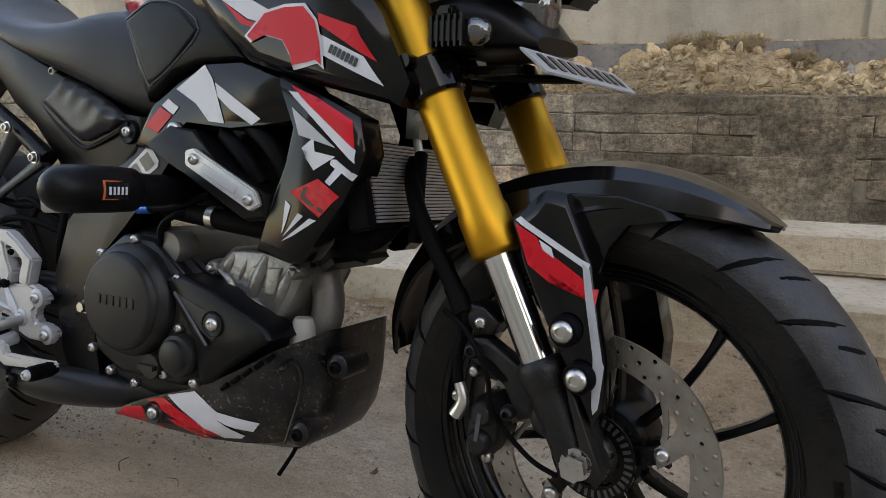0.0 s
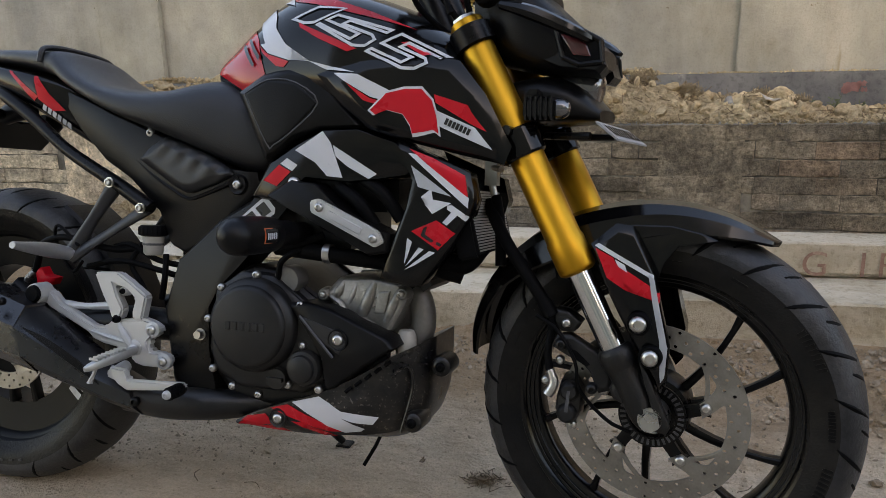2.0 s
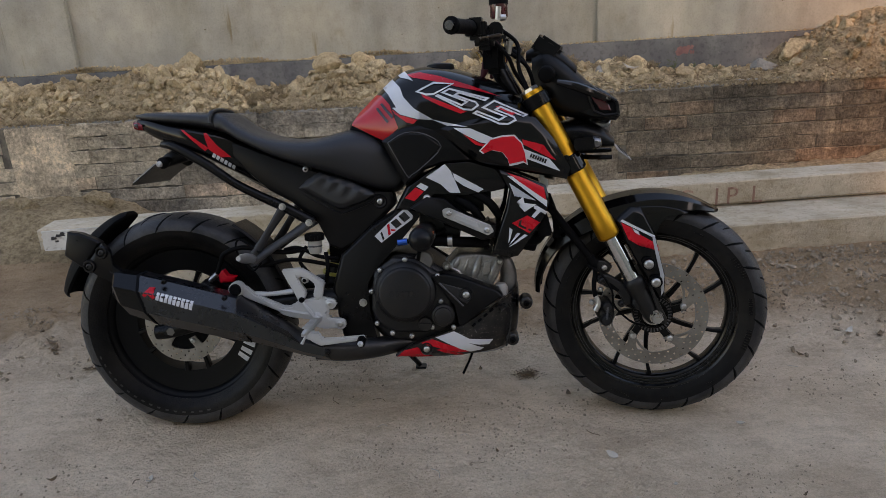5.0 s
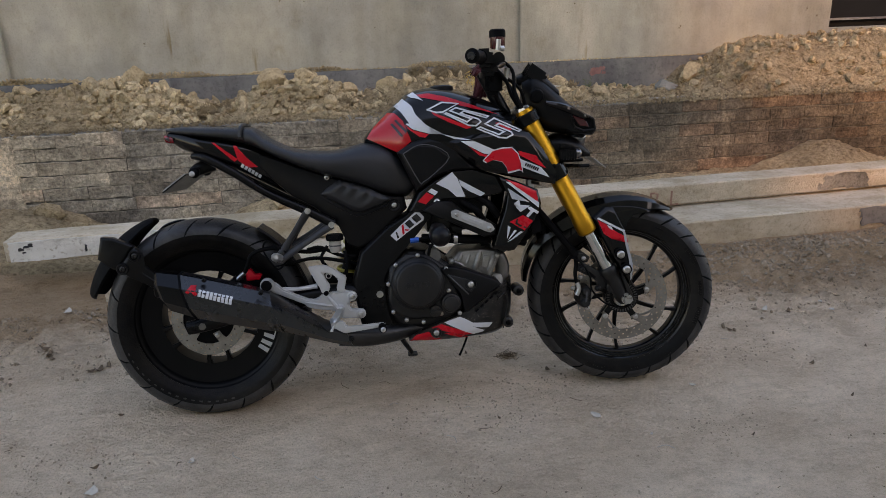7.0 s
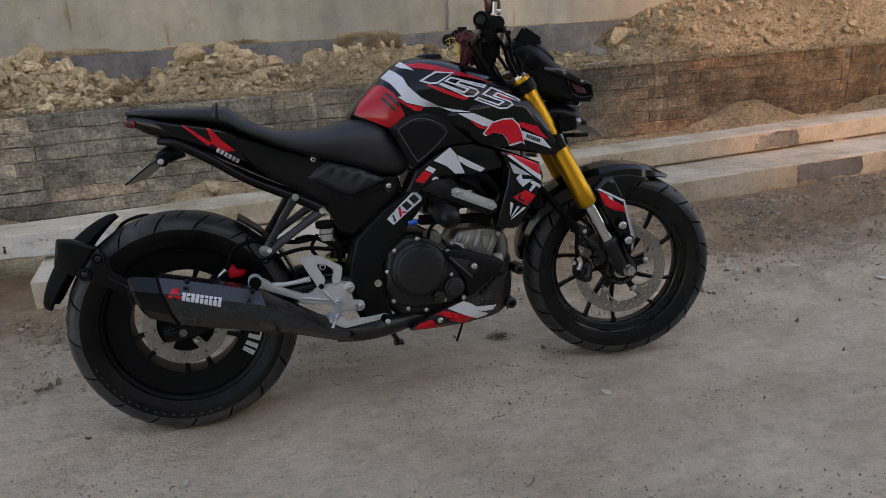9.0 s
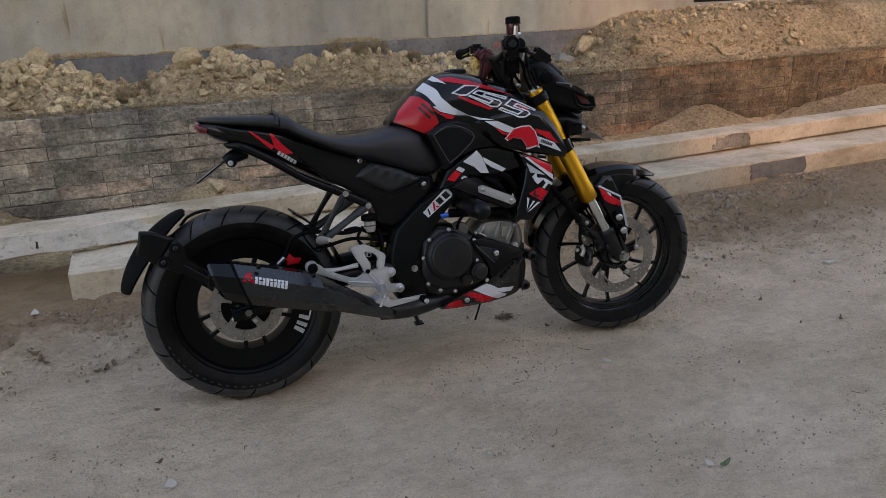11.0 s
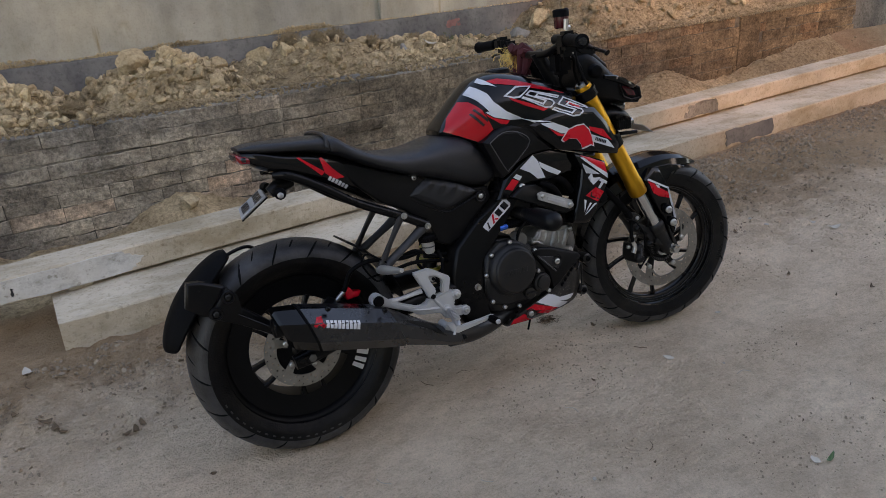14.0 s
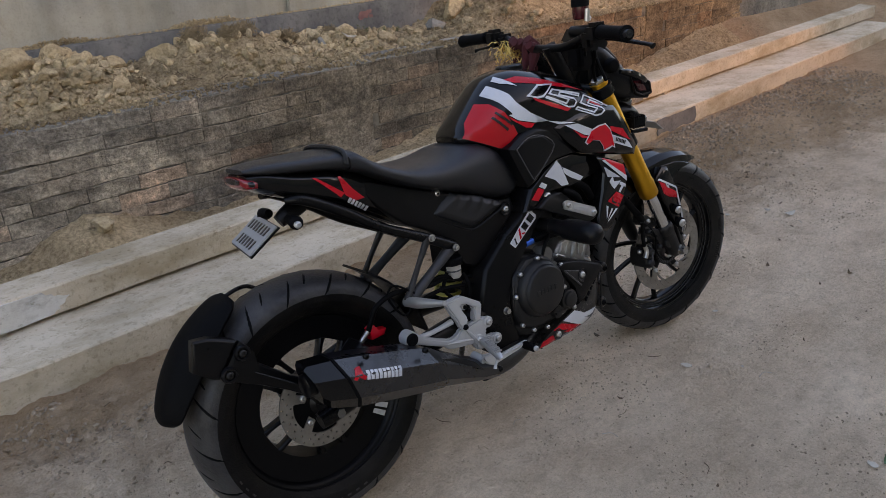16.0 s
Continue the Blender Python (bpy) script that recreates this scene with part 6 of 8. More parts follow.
INSET = [(0.657, 0.768), (0.70, 0.790), (0.75, 0.785), (0.79, 0.752), (0.742, 0.705), (0.712, 0.685), (0.70, 0.685)]
part("knee_inset", dome(INSET, 0.13, 0.1405, 0.002, shrink=0.1), MATT, tank, "inset grip pad")
part("inset_edge", sweep([V(x, 0.1405, z) for x, z in INSET + INSET[:1]], 0.0014, k=3, n=5), GREYMARK, tank)
part("filler_cap", spin([(0, 0.012), (0.03, 0.012), (0.036, 0.008), (0.038, 0.0), (0.038, -0.01)], (0.79, 0, 0.953), n=36, axis="z"), BLACK, tank, "black fuel filler cap")
AW = [(0.93, 0.694), (0.985, 0.672), (1.046, 0.645), (1.056, 0.605), (1.050, 0.583), (1.03, 0.545), (0.998, 0.502), (0.972, 0.470), (0.955, 0.467), (0.905, 0.478), (0.922, 0.53), (0.945, 0.59), (0.955, 0.64)]
aw = {}
for s in (1, -1):
    aw[s] = part("air_scoop", dome(AW, s * 0.105, s * 0.146, s * 0.008, shrink=0.15), GLOSS_BLACK, tank, "gloss black radiator scoop")

# -- radiator --
RM = Matrix.Translation(V(1.032, 0.0, 0.568)) @ Matrix.Rotation(radians(-14), 4, "Y")
rad = part("radiator", box((0, 0, 0), (0.03, 0.25, 0.105)), SOFT, bike, "black radiator with fine aluminium fins", m=RM, bevel=0.004)
for i in range(22):
    part("fin", box((0.0165, 0, -0.047 + 0.0045 * i), (0.003, 0.235, 0.0028)), ALU, rad, m=RM, smooth=0)
for s in (1, -1):
    part("side_tank", box((0, s * 0.126, 0), (0.034, 0.014, 0.112)), SOFT, rad, "radiator side tank", m=RM, bevel=0.004)
part("radiator_tie", join([box((1.052, -0.02, 0.655), (0.02, 0.024, 0.05)), sweep([V(1.05, 0.02, 0.66), V(1.075, 0.06, 0.655)], 0.005, k=1), sweep([V(1.05, 0.02, 0.64), V(1.06, 0.02, 0.60)], 0.006, k=1)]), STEEL, rad, "steel radiator tie and bolt")
part("overflow_hose", sweep([V(1.06, 0.02, 0.61), V(1.075, 0.05, 0.56), V(1.08, 0.06, 0.50)], 0.009, k=5), SOFT, rad)

# -- belly cowl --
cowl = part("belly_cowl", skin([[V(x, hw * u, zb + (zt - zb) * w) for u, w in ((0.0, -0.02), (0.55, 0.0), (0.85, 0.12), (0.97, 0.35), (1.0, 0.7), (0.985, 1.0), (0.93, 1.0), (-0.93, 1.0), (-0.985, 1.0), (-1.0, 0.7), (-0.97, 0.35), (-0.85, 0.12), (-0.55, 0.0))] for x, zb, zt, hw in catmull([(0.645, 0.208, 0.218, 0.135), (0.68, 0.203, 0.236, 0.138), (0.73, 0.198, 0.256, 0.139), (0.785, 0.196, 0.275, 0.138), (0.84, 0.197, 0.300, 0.136), (0.885, 0.199, 0.326, 0.130), (0.922, 0.204, 0.350, 0.116), (0.950, 0.220, 0.364, 0.096), (0.968, 0.258, 0.374, 0.074), (0.974, 0.305, 0.376, 0.055)], 4)]), SPLASH, bike, "scuffed black plastic belly cowl", smooth=35)
part("drain_hose", sweep([V(0.848, -0.04, 0.205), V(0.839, -0.044, 0.156), V(0.813, -0.034, 0.104)], 0.0036, k=3, n=8), SOFT, bike, "thin black drain hose")
# black rods on the surface, coloured like the shade in vents
for i in range(5):
    part("vent_slot", sweep([V(0.848 + 0.0155 * i, 0.139 - 0.0035 * i, 0.288 + 0.0115 * i), V(0.857 + 0.0155 * i, 0.137 - 0.0035 * i, 0.296 + 0.0115 * i)], 0.0035, k=1, n=6), SOFT, cowl)
part("cup", spin([(0.0, 0.001), (0.012, 0.001), (0.015, 0.004), (0.017, 0.0), (0.017, -0.006)], V(0.727, 0.138, 0.232), n=22), DUSTY, cowl)
bolt("cowl_bolt", V(0.727, 0.140, 0.232), 0.009, STEEL, cowl)
for q in (V(0.992, 0.086, 0.332), V(0.952, 0.106, 0.240)):
    part("bolt_ear", spin([(0.0, 0.004), (0.011, 0.004), (0.016, 0.0), (0.0175, -0.008), (0.0175, -0.05)], q, n=20), SPLASH, cowl)
    bolt("cowl_bolt", q + V(0, 0.004, 0), 0.0085, SOFT, cowl)
part("cowl_ridge", sweep([V(0.925, 0.124, 0.322), V(0.945, 0.113, 0.335), V(0.952, 0.106, 0.30), V(0.935, 0.113, 0.225)], [0.002, 0.003, 0.003, 0.002], k=4, n=6), SPLASH, cowl)
ct = tree_of([cowl])
stand = part("side_stand", sweep([V(0.585, -0.10, 0.25), V(0.63, -0.19, 0.14), V(0.668, -0.262, 0.062)], [0.012, 0.009, 0.008], k=3), BLACK, bike, "black steel side stand")
part("stand_foot", box((0.672, 0.268, 0.054), (0.034, 0.03, 0.006), Matrix.Rotation(radians(10.5), 4, "X")), FOOT, stand, bevel=0.002)

# -- rider's footrest bracket --
foot = new("footrest_bracket")
foot.parent = bike
RING = [(0.400, 0.373), (0.3915, 0.395), (0.379, 0.418), (0.3616, 0.4565), (0.412, 0.459), (0.433, 0.447), (0.4727, 0.420), (0.4623, 0.378), (0.442, 0.378), (0.4414, 0.391), (0.4485, 0.4146), (0.4285, 0.4325), (0.404, 0.438), (0.4105, 0.4186), (0.4236, 0.3945), (0.4164, 0.3746)]
part("casting", plate(RING, 0.126, 0.147), SILVER, foot, "silver cast footrest bracket", bevel=0.0035)
LEGS = [(0.384, 0.361), (0.399, 0.374), (0.4646, 0.3806), (0.485, 0.375), (0.5007, 0.3655), (0.498, 0.355), (0.483, 0.349), (0.473, 0.339), (0.478, 0.324), (0.506, 0.3225), (0.520, 0.3135), (0.516, 0.301), (0.5015, 0.2957), (0.460, 0.296), (0.439, 0.302), (0.435, 0.3195), (0.417, 0.3236), (0.377, 0.330), (0.3555, 0.337), (0.3436, 0.348), (0.249, 0.392), (0.245, 0.421), (0.264, 0.418), (0.288, 0.395), (0.332, 0.373), (0.365, 0.359)]
part("hanger_arm", plate(LEGS, 0.124, 0.1445), SILVER, foot, "silver muffler hanger arm", bevel=0.0045)
part("arm_brace", sweep([V(0.285, 0.128, 0.392), V(0.33, 0.127, 0.391), V(0.385, 0.127, 0.396)], [0.008, 0.006, 0.008], k=4, n=8), SILVER, foot)
part("casting_rib", sweep([V(0.413, 0.1455, 0.368), V(0.430, 0.1465, 0.345), V(0.447, 0.146, 0.318)], [0.004, 0.0065, 0.004], k=4, n=8), SILVER, foot)
part("casting_rib", sweep([V(0.350, 0.1445, 0.352), V(0.40, 0.1455, 0.342), V(0.44, 0.146, 0.335)], [0.002, 0.0045, 0.003], k=4, n=8), SILVER, foot)
part("rear_boss", spin([(0, 0.003), (0.006, 0.003), (0.0085, 0.0), (0.0095, -0.012)], V(0.42, 0.139, 0.426), n=18), SILVER, foot)
part("hanger_boss", spin([(0, 0.012), (0.009, 0.012), (0.011, 0.008), (0.018, 0.008), (0.019, 0.0), (0.019, -0.02)], V(0.243, 0.152, 0.412), n=24), SILVER, foot)
part("rubber_bush", spin([(0, 0.004), (0.013, 0.004), (0.0155, 0.0), (0.0155, -0.01)], V(0.243, 0.163, 0.412), n=20), SOFT, foot)
for x, z in ((0.484, 0.3626), (0.507, 0.3085), (0.447, 0.3277)):
    part("boss_ring", spin([(0.0, 0.0005), (0.0125, 0.0005), (0.0145, -0.001), (0.0145, -0.01)], V(x, 0.1465, z), n=22), SILVER, foot)
    bolt("bracket_bolt", V(x, 0.147, z), 0.0085, STEEL, foot)
# black heads in place of open holes, their inner shade given as colour
bolt("bracket_hole", V(0.4103, 0.1475, 0.3764), 0.0072, SOFT, foot)
bolt("bracket_hole", V(0.42, 0.142, 0.426), 0.005, SOFT, foot)
part("footpeg", sweep([V(0.452, 0.15, 0.325), V(0.447, 0.18, 0.321), V(0.435, 0.23, 0.312), V(0.43, 0.245, 0.308)], [0.009, 0.0115, 0.0095, 0.005], k=4, n=10, flat=0.8), ALU, foot, "knurled aluminium footpeg")
for i in range(8):
    part("peg_tooth", box((0.449 - 0.0018 * i, -(0.178 + 0.0075 * i), 0.333 - 0.0014 * i), (0.018, 0.003, 0.004)), ALU, foot, smooth=0)
part("brake_pedal", plate([(0.422, 0.301), (0.459, 0.2975), (0.464, 0.281), (0.519, 0.2826), (0.575, 0.2857), (0.580, 0.279), (0.550, 0.270), (0.459, 0.261), (0.441, 0.268), (0.427, 0.284)], 0.170, 0.182), SILVER, foot, "silver brake pedal", bevel=0.004)
part("pedal_tip", sweep([V(0.566, 0.172, 0.275), V(0.566, 0.178, 0.2745), V(0.5685, 0.213, 0.2737), V(0.5685, 0.217, 0.2737)], [0.008, 0.010, 0.0095, 0.008], k=1, n=14), SOFT, foot, "black ribbed pedal rubber")
for i in range(6):
    part("rubber_rib", sweep([V(0.5665 + 0.0003 * i, 0.182 + 0.0055 * i, 0.2744 - 0.0001 * i), V(0.5667 + 0.0003 * i, 0.185 + 0.0055 * i, 0.2743 - 0.0001 * i)], 0.0112, k=1, n=14), SOFT, foot)
part("pedal_pivot", sweep([V(0.425, 0.14, 0.292), V(0.43, 0.178, 0.286)], 0.011, k=1, n=14), SILVER, foot)
bolt("pedal_bolt", V(0.5685, 0.218, 0.2737), 0.0075, SILVER, foot)
part("peg_feeler", sweep([V(0.438, 0.225, 0.312), V(0.431, 0.225, 0.297), V(0.424, 0.225, 0.284), V(0.423, 0.225, 0.281)], [0.0035, 0.003, 0.004, 0.0052], k=3, n=10), SILVER, foot, "thin steel feeler under the footpeg")
res = part("brake_reservoir", spin([(0, -0.024), (0.014, -0.024), (0.0175, -0.019), (0.0185, 0.010), (0.016, 0.012)], (0.443, -0.09, 0.512), n=26, axis="z"), TRANS, bike, "milky rear brake fluid reservoir")
part("cap", spin([(0, 0.030), (0.022, 0.030), (0.0245, 0.027), (0.0245, 0.012), (0.019, 0.010)], (0.443, -0.09, 0.512), n=26, axis="z"), SOFT, res, "black ribbed cap")
for i in range(18):
    a = 2 * math.pi * i / 18
    part("cap_rib", box((0.443 + 0.0248 * math.cos(a), -0.09 + 0.0248 * math.sin(a), 0.532), (0.002, 0.002, 0.014)), SOFT, res, smooth=0)
part("level_band", spin([(0.0187, -0.006), (0.0190, -0.005), (0.0190, -0.003), (0.0187, -0.002)], (0.443, -0.09, 0.512), n=26, axis="z"), GREYMARK, res)
part("reservoir_hose", sweep([V(0.42, 0.09, 0.508), V(0.40, 0.095, 0.47), V(0.43, 0.10, 0.43), V(0.45, 0.11, 0.40)], 0.005, k=6, n=8), SOFT, res)
for q in ((V(0.36, 0.09, 0.50), V(0.40, 0.095, 0.505), V(0.45, 0.09, 0.48), V(0.50, 0.08, 0.47)), (V(0.30, 0.09, 0.46), V(0.38, 0.10, 0.475), V(0.46, 0.09, 0.46), V(0.52, 0.07, 0.44)), (V(0.47, 0.09, 0.49), V(0.475, 0.1, 0.45), V(0.465, 0.095, 0.41))):
    part("cable", sweep(q, 0.0055, k=5, n=8), SOFT, bike, "black cable behind the footrest")
part("battery_tray", box((0.515, 0, 0.53), (0.09, 0.12, 0.16)), SOFT, bike, "dark shock and battery housing", bevel=0.02)

# -- handlebar --
BARS = STEER @ Matrix.Translation((0.915, 0, 1.006)) @ Matrix.Rotation(radians(-3), 4, "X") @ Matrix.Translation((-0.915, 0, -1.0))
bar = new("handlebar")
bar.parent = bike
part("tube", sweep([V(0.893, 0.38, 1.015), V(0.915, 0.26, 1.02), V(0.935, 0.20, 1.015), V(0.925, 0.10, 0.985), V(0.915, 0.0, 0.983), V(0.925, -0.10, 0.985), V(0.935, -0.20, 1.015), V(0.915, -0.26, 1.02), V(0.893, -0.38, 1.015)], 0.0112, k=6, n=14), BLACK, bar, "black tubular handlebar", m=BARS)
for s in (1, -1):
    part("grip", sweep([V(0.914, s * 0.262, 1.020), V(0.913, s * 0.268, 1.020), V(0.899, s * 0.35, 1.016), V(0.894, s * 0.376, 1.015), V(0.893, s * 0.38, 1.015)], [0.0195, 0.0165, 0.0165, 0.0195, 0.017], k=3, n=18), SOFT, bar, "black rubber grip", m=BARS)
    part("bar_end", sweep([V(0.893, s * 0.378, 1.015), V(0.891, s * 0.39, 1.0145)], [0.012, 0.010], k=1, n=14), DECALBLACK, bar, m=BARS)
    part("switch_box", box((0.925, -s * 0.235, 1.018), (0.048, 0.046, 0.05)), MATT, bar, "black switch housing", m=BARS, bevel=0.010)
    part("switch_box", box((0.938, -s * 0.195, 1.0), (0.045, 0.04, 0.055)), MATT, bar, m=BARS, bevel=0.010)
    part("lever", sweep([V(0.965, s * 0.20, 1.0), V(0.975, s * 0.24, 0.998), V(0.962, s * 0.31, 0.99), V(0.955, s * 0.38, 0.982), V(0.952, s * 0.40, 0.978)], [0.009, 0.009, 0.0065, 0.0055, 0.008], k=5, n=10, flat=0.7), BLACK, bar, "black brake lever", m=BARS)
    part("riser", sweep([V(0.985, s * 0.04, 0.86), V(0.918, s * 0.04, 0.99)], 0.02, k=1, n=16), BLACK, bar, m=BARS)
part("master_cylinder", sweep([V(0.955, 0.10, 1.02), V(0.965, 0.20, 1.018)], [0.015, 0.018], k=1, n=14), MATT, bar, "black brake master cylinder", m=BARS)
part("fluid_pot", spin([(0, 0.0), (0.0185, 0.0), (0.0215, 0.004), (0.0215, 0.034)], V(0.965, 0.128, 1.050), n=28, axis="z"), DARKRED, bar, "clear red fluid reservoir", m=BARS)
part("pot_lid", spin([(0, 0.054), (0.020, 0.054), (0.0235, 0.05), (0.0235, 0.032), (0.021, 0.032)], V(0.965, 0.128, 1.050), n=28, axis="z"), SOFT, bar, "black screw lid", m=BARS)
part("pot_clamp", join([sweep([V(0.965, 0.15, 1.045), V(0.968, 0.152, 1.075)], 0.007, k=1, n=10), sweep([V(0.968, 0.15, 1.05), V(0.98, 0.14, 1.05)], 0.008, k=1, n=8)]), STEEL, bar, "steel clamp", m=BARS)
for q in ((V(0.95, 0.17, 1.0), V(0.985, 0.15, 0.96), V(1.0, 0.12, 0.92), V(1.03, 0.09, 0.87)), (V(0.94, 0.14, 1.0), V(0.985, 0.12, 0.97), V(1.03, 0.10, 0.93), V(1.045, 0.08, 0.86)), (V(0.96, -0.15, 1.0), V(1.0, -0.10, 0.96), V(1.03, -0.05, 0.90)), (V(0.96, 0.12, 1.03), V(1.005, 0.11, 0.99), V(1.01, 0.13, 0.93), V(1.03, 0.135, 0.88)), (V(0.93, 0.18, 0.99), V(0.955, 0.14, 0.94), V(0.96, 0.1, 0.90), V(1.0, 0.06, 0.86))):
    part("cable", sweep(q, 0.005, k=6, n=8), SOFT, bar, m=BARS)
part("control_block", box((0.95, -0.13, 0.955), (0.05, 0.06, 0.07)), SOFT, bar, "dark cluster of switches and wiring", m=BARS, bevel=0.012)
part("cable_joint", sweep([V(0.985, 0.13, 0.965), V(0.99, 0.132, 0.995)], [0.007, 0.009], k=2, n=8), STEEL, bar, m=BARS)

# -- head lamp unit --
head = new("headlamp_unit")
head.parent = bike
part("head_cowl", hull([(1.035, 0.84, 0.98, 0.060, 0.92), (1.07, 0.825, 0.99, 0.078, 0.91), (1.11, 0.815, 0.962, 0.086, 0.885), (1.16, 0.805, 0.912, 0.082, 0.86), (1.205, 0.805, 0.872, 0.07, 0.84), (1.238, 0.815, 0.842, 0.048, 0.83)], k=4, nt=3.4, nb=3.4), MATT, head, "black pointed headlamp cowl", m=STEER)
MM = STEER @ Matrix.Translation(V(1.075, 0, 0.986)) @ Matrix.Rotation(radians(36), 4, "Y")
part("meter", box((0, 0, 0), (0.068, 0.13, 0.046)), MATT, head, "black instrument pod", m=MM, bevel=0.008)
part("meter_hood", hull([(1.02, 0.955, 0.985, 0.05, 0.97), (1.06, 0.95, 1.0, 0.06, 0.975), (1.10, 0.93, 0.985, 0.062, 0.955), (1.145, 0.905, 0.94, 0.058, 0.925)], k=3, nt=3, nb=3), MATT, head, "black fairing behind the instruments", m=STEER)
part("meter_glass", box((-0.0347, 0, 0), (0.002, 0.115, 0.038)), GLOSS_BLACK, head, "dark instrument glass", m=MM)
CHEEK = [(1.094, 0.914), (1.170, 0.885), (1.226, 0.843), (1.2376, 0.807), (1.228, 0.796), (1.168, 0.806), (1.114, 0.830), (1.080, 0.879)]
LAMP = [(1.158, 0.871), (1.1755, 0.873), (1.2285, 0.842), (1.232, 0.811), (1.198, 0.809), (1.173, 0.821)]
GLASS = [(1.168, 0.855), (1.187, 0.853), (1.2085, 0.836), (1.2145, 0.820), (1.188, 0.824)]
for s in (1, -1):
    mm = None if s > 0 else STEER
    part("cheek", dome(CHEEK, s * 0.04, s * 0.094, s * 0.007, shrink=0.10, tilt=0.17 if s > 0 else 0.0), MATT, head, "faceted black side of the headlamp", m=mm, smooth=20)
    part("lamp_recess", dome(LAMP, s * 0.08, s * 0.108, s * 0.001, shrink=0.06, tilt=0.17 if s > 0 else 0.0), SOFT, head, "black recess of the running lamp", m=mm)
    lamp_rim = [V(x, s * (0.1085 + (0.17 * (x - 1.194) if s > 0 else 0.0)), z) for x, z in LAMP]
    part("lamp_frame", join([sweep([p, q], 0.0042, k=1, n=8) for p, q in zip(lamp_rim, lamp_rim[1:] + lamp_rim[:1])]), BLACK, head, "raised black lamp frame", m=mm)
    part("lamp_lens", dome(GLASS, s * 0.10, s * 0.1105, s * 0.001, shrink=0.2, tilt=0.17 if s > 0 else 0.0), DARKRED, head, "dark red lens", m=mm)
    part("brow", sweep([V(1.10, s * 0.118, 0.905), V(1.15, s * 0.116, 0.89), V(1.21, s * 0.095, 0.862), V(1.242, s * 0.06, 0.845)], [0.006, 0.011, 0.009, 0.004], k=4, n=8), GLOSS_BLACK, head, "raised brow", m=STEER)
    part("indicator_stub", sweep([V(1.075, s * 0.105, 0.925), V(1.075, s * 0.125, 0.925), V(1.075, s * 0.128, 0.925)], [0.022, 0.018, 0.010], k=2, n=14), SOFT, head, m=STEER)
part("lamp_visor", hull([(1.10, 0.735, 0.80, 0.08, 0.77), (1.15, 0.728, 0.806, 0.085, 0.765), (1.20, 0.73, 0.79, 0.075, 0.755), (1.238, 0.733, 0.752, 0.05, 0.742)], k=4, nt=3, nb=3), BLACK, head, "black lower lamp housing", m=STEER)
part("projector", sweep([V(1.17, 0.0, 0.79), V(1.215, 0, 0.785), V(1.228, 0, 0.783), V(1.232, 0, 0.782)], [0.03, 0.031, 0.022, 0.004], k=3, n=24), LENS, head, "round projector lens", m=STEER)
for s in (1, -1):
    part("fog_body", box((1.164, -s * 0.102, 0.752), (0.05, 0.040, 0.030)), MATT, head, "small finned auxiliary lamp", m=STEER, bevel=0.004)
    for i in range(6):
        part("fog_fin", box((1.144 + 0.008 * i, -s * 0.102, 0.752), (0.003, 0.044, 0.034)), MATT, head, m=STEER)
    part("fog_lens", sweep([V(1.186, s * 0.102, 0.752), V(1.196, s * 0.102, 0.752), V(1.204, s * 0.102, 0.752), V(1.207, s * 0.102, 0.752)], [0.016, 0.015, 0.010, 0.003], k=3, n=20), LENS, head, "bulging clear lamp lens", m=STEER)
    part("fog_clamp", box((1.15, -s * 0.10, 0.775), (0.02, 0.02, 0.012)), BLACK, head, m=STEER, bevel=0.003)
part("fog_bar", sweep([V(1.12, 0.14, 0.72), V(1.125, 0.0, 0.715), V(1.12, -0.14, 0.72)], 0.008, k=4, n=10), BLACK, head, m=STEER)
for s in (0.09, -0.09):
    part("plate_arm", sweep([V(1.13, s * 0.6, 0.715), V(1.18, s * 0.8, 0.712), V(1.232, s * 0.9, 0.712)], 0.006, k=3, n=8), BLACK, head, "black plate stay", m=STEER)
fu, fw_axis = Vector((0.126, 0.991, 0.042)).normalized(), Vector((-0.755, 0.19, 0.633)).normalized()
fn = fu.cross(fw_axis).normalized()
fw_axis = fn.cross(fu)
fm = Matrix.Translation(V(1.260, -0.003, 0.716)) @ Matrix((fn, fu, fw_axis)).transposed().to_4x4()
part("number_plate", box((0, 0, 0), (0.003, 0.268, 0.043)), PLATEWHITE, head, "white one-row front number plate", m=fm, bevel=0.001)
for i in range(9):
    part("plate_bar", box((0.0026, (i - 4) * 0.0262, 0.0), (0.0012, 0.0125, 0.025)), DECALBLACK, head, m=fm, smooth=0)
part("horn", spin([(0, 0.012), (0.03, 0.012), (0.036, 0.004), (0.036, -0.01)], V(1.09, 0.02, 0.70), n=24), SOFT, head, m=STEER)

# ---- films and marks on the motorcycle ----
def ringed(path, width):
    """Splits the border of a closed path into flat strips of one width that do not overlap."""
    n = len(path)
    p = [Vector(q) for q in path]
    area = sum(p[i].x * p[(i + 1) % n].y - p[(i + 1) % n].x * p[i].y for i in range(n))
    s = 1 if area > 0 else -1
    inner = []
    for i in range(n):
        a, b, c = p[i - 1], p[i], p[(i + 1) % n]
        d1, d2 = (b - a).normalized(), (c - b).normalized()
        n1, n2 = Vector((-d1.y, d1.x)) * s, Vector((-d2.y, d2.x)) * s
        m = n1 + n2
        inner.append(b + m * (width / max(0.35, 1 + n1.dot(n2))))
    return [[tuple(p[i]), tuple(p[(i + 1) % n]), tuple(inner[(i + 1) % n]), tuple(inner[i])] for i in range(n)]


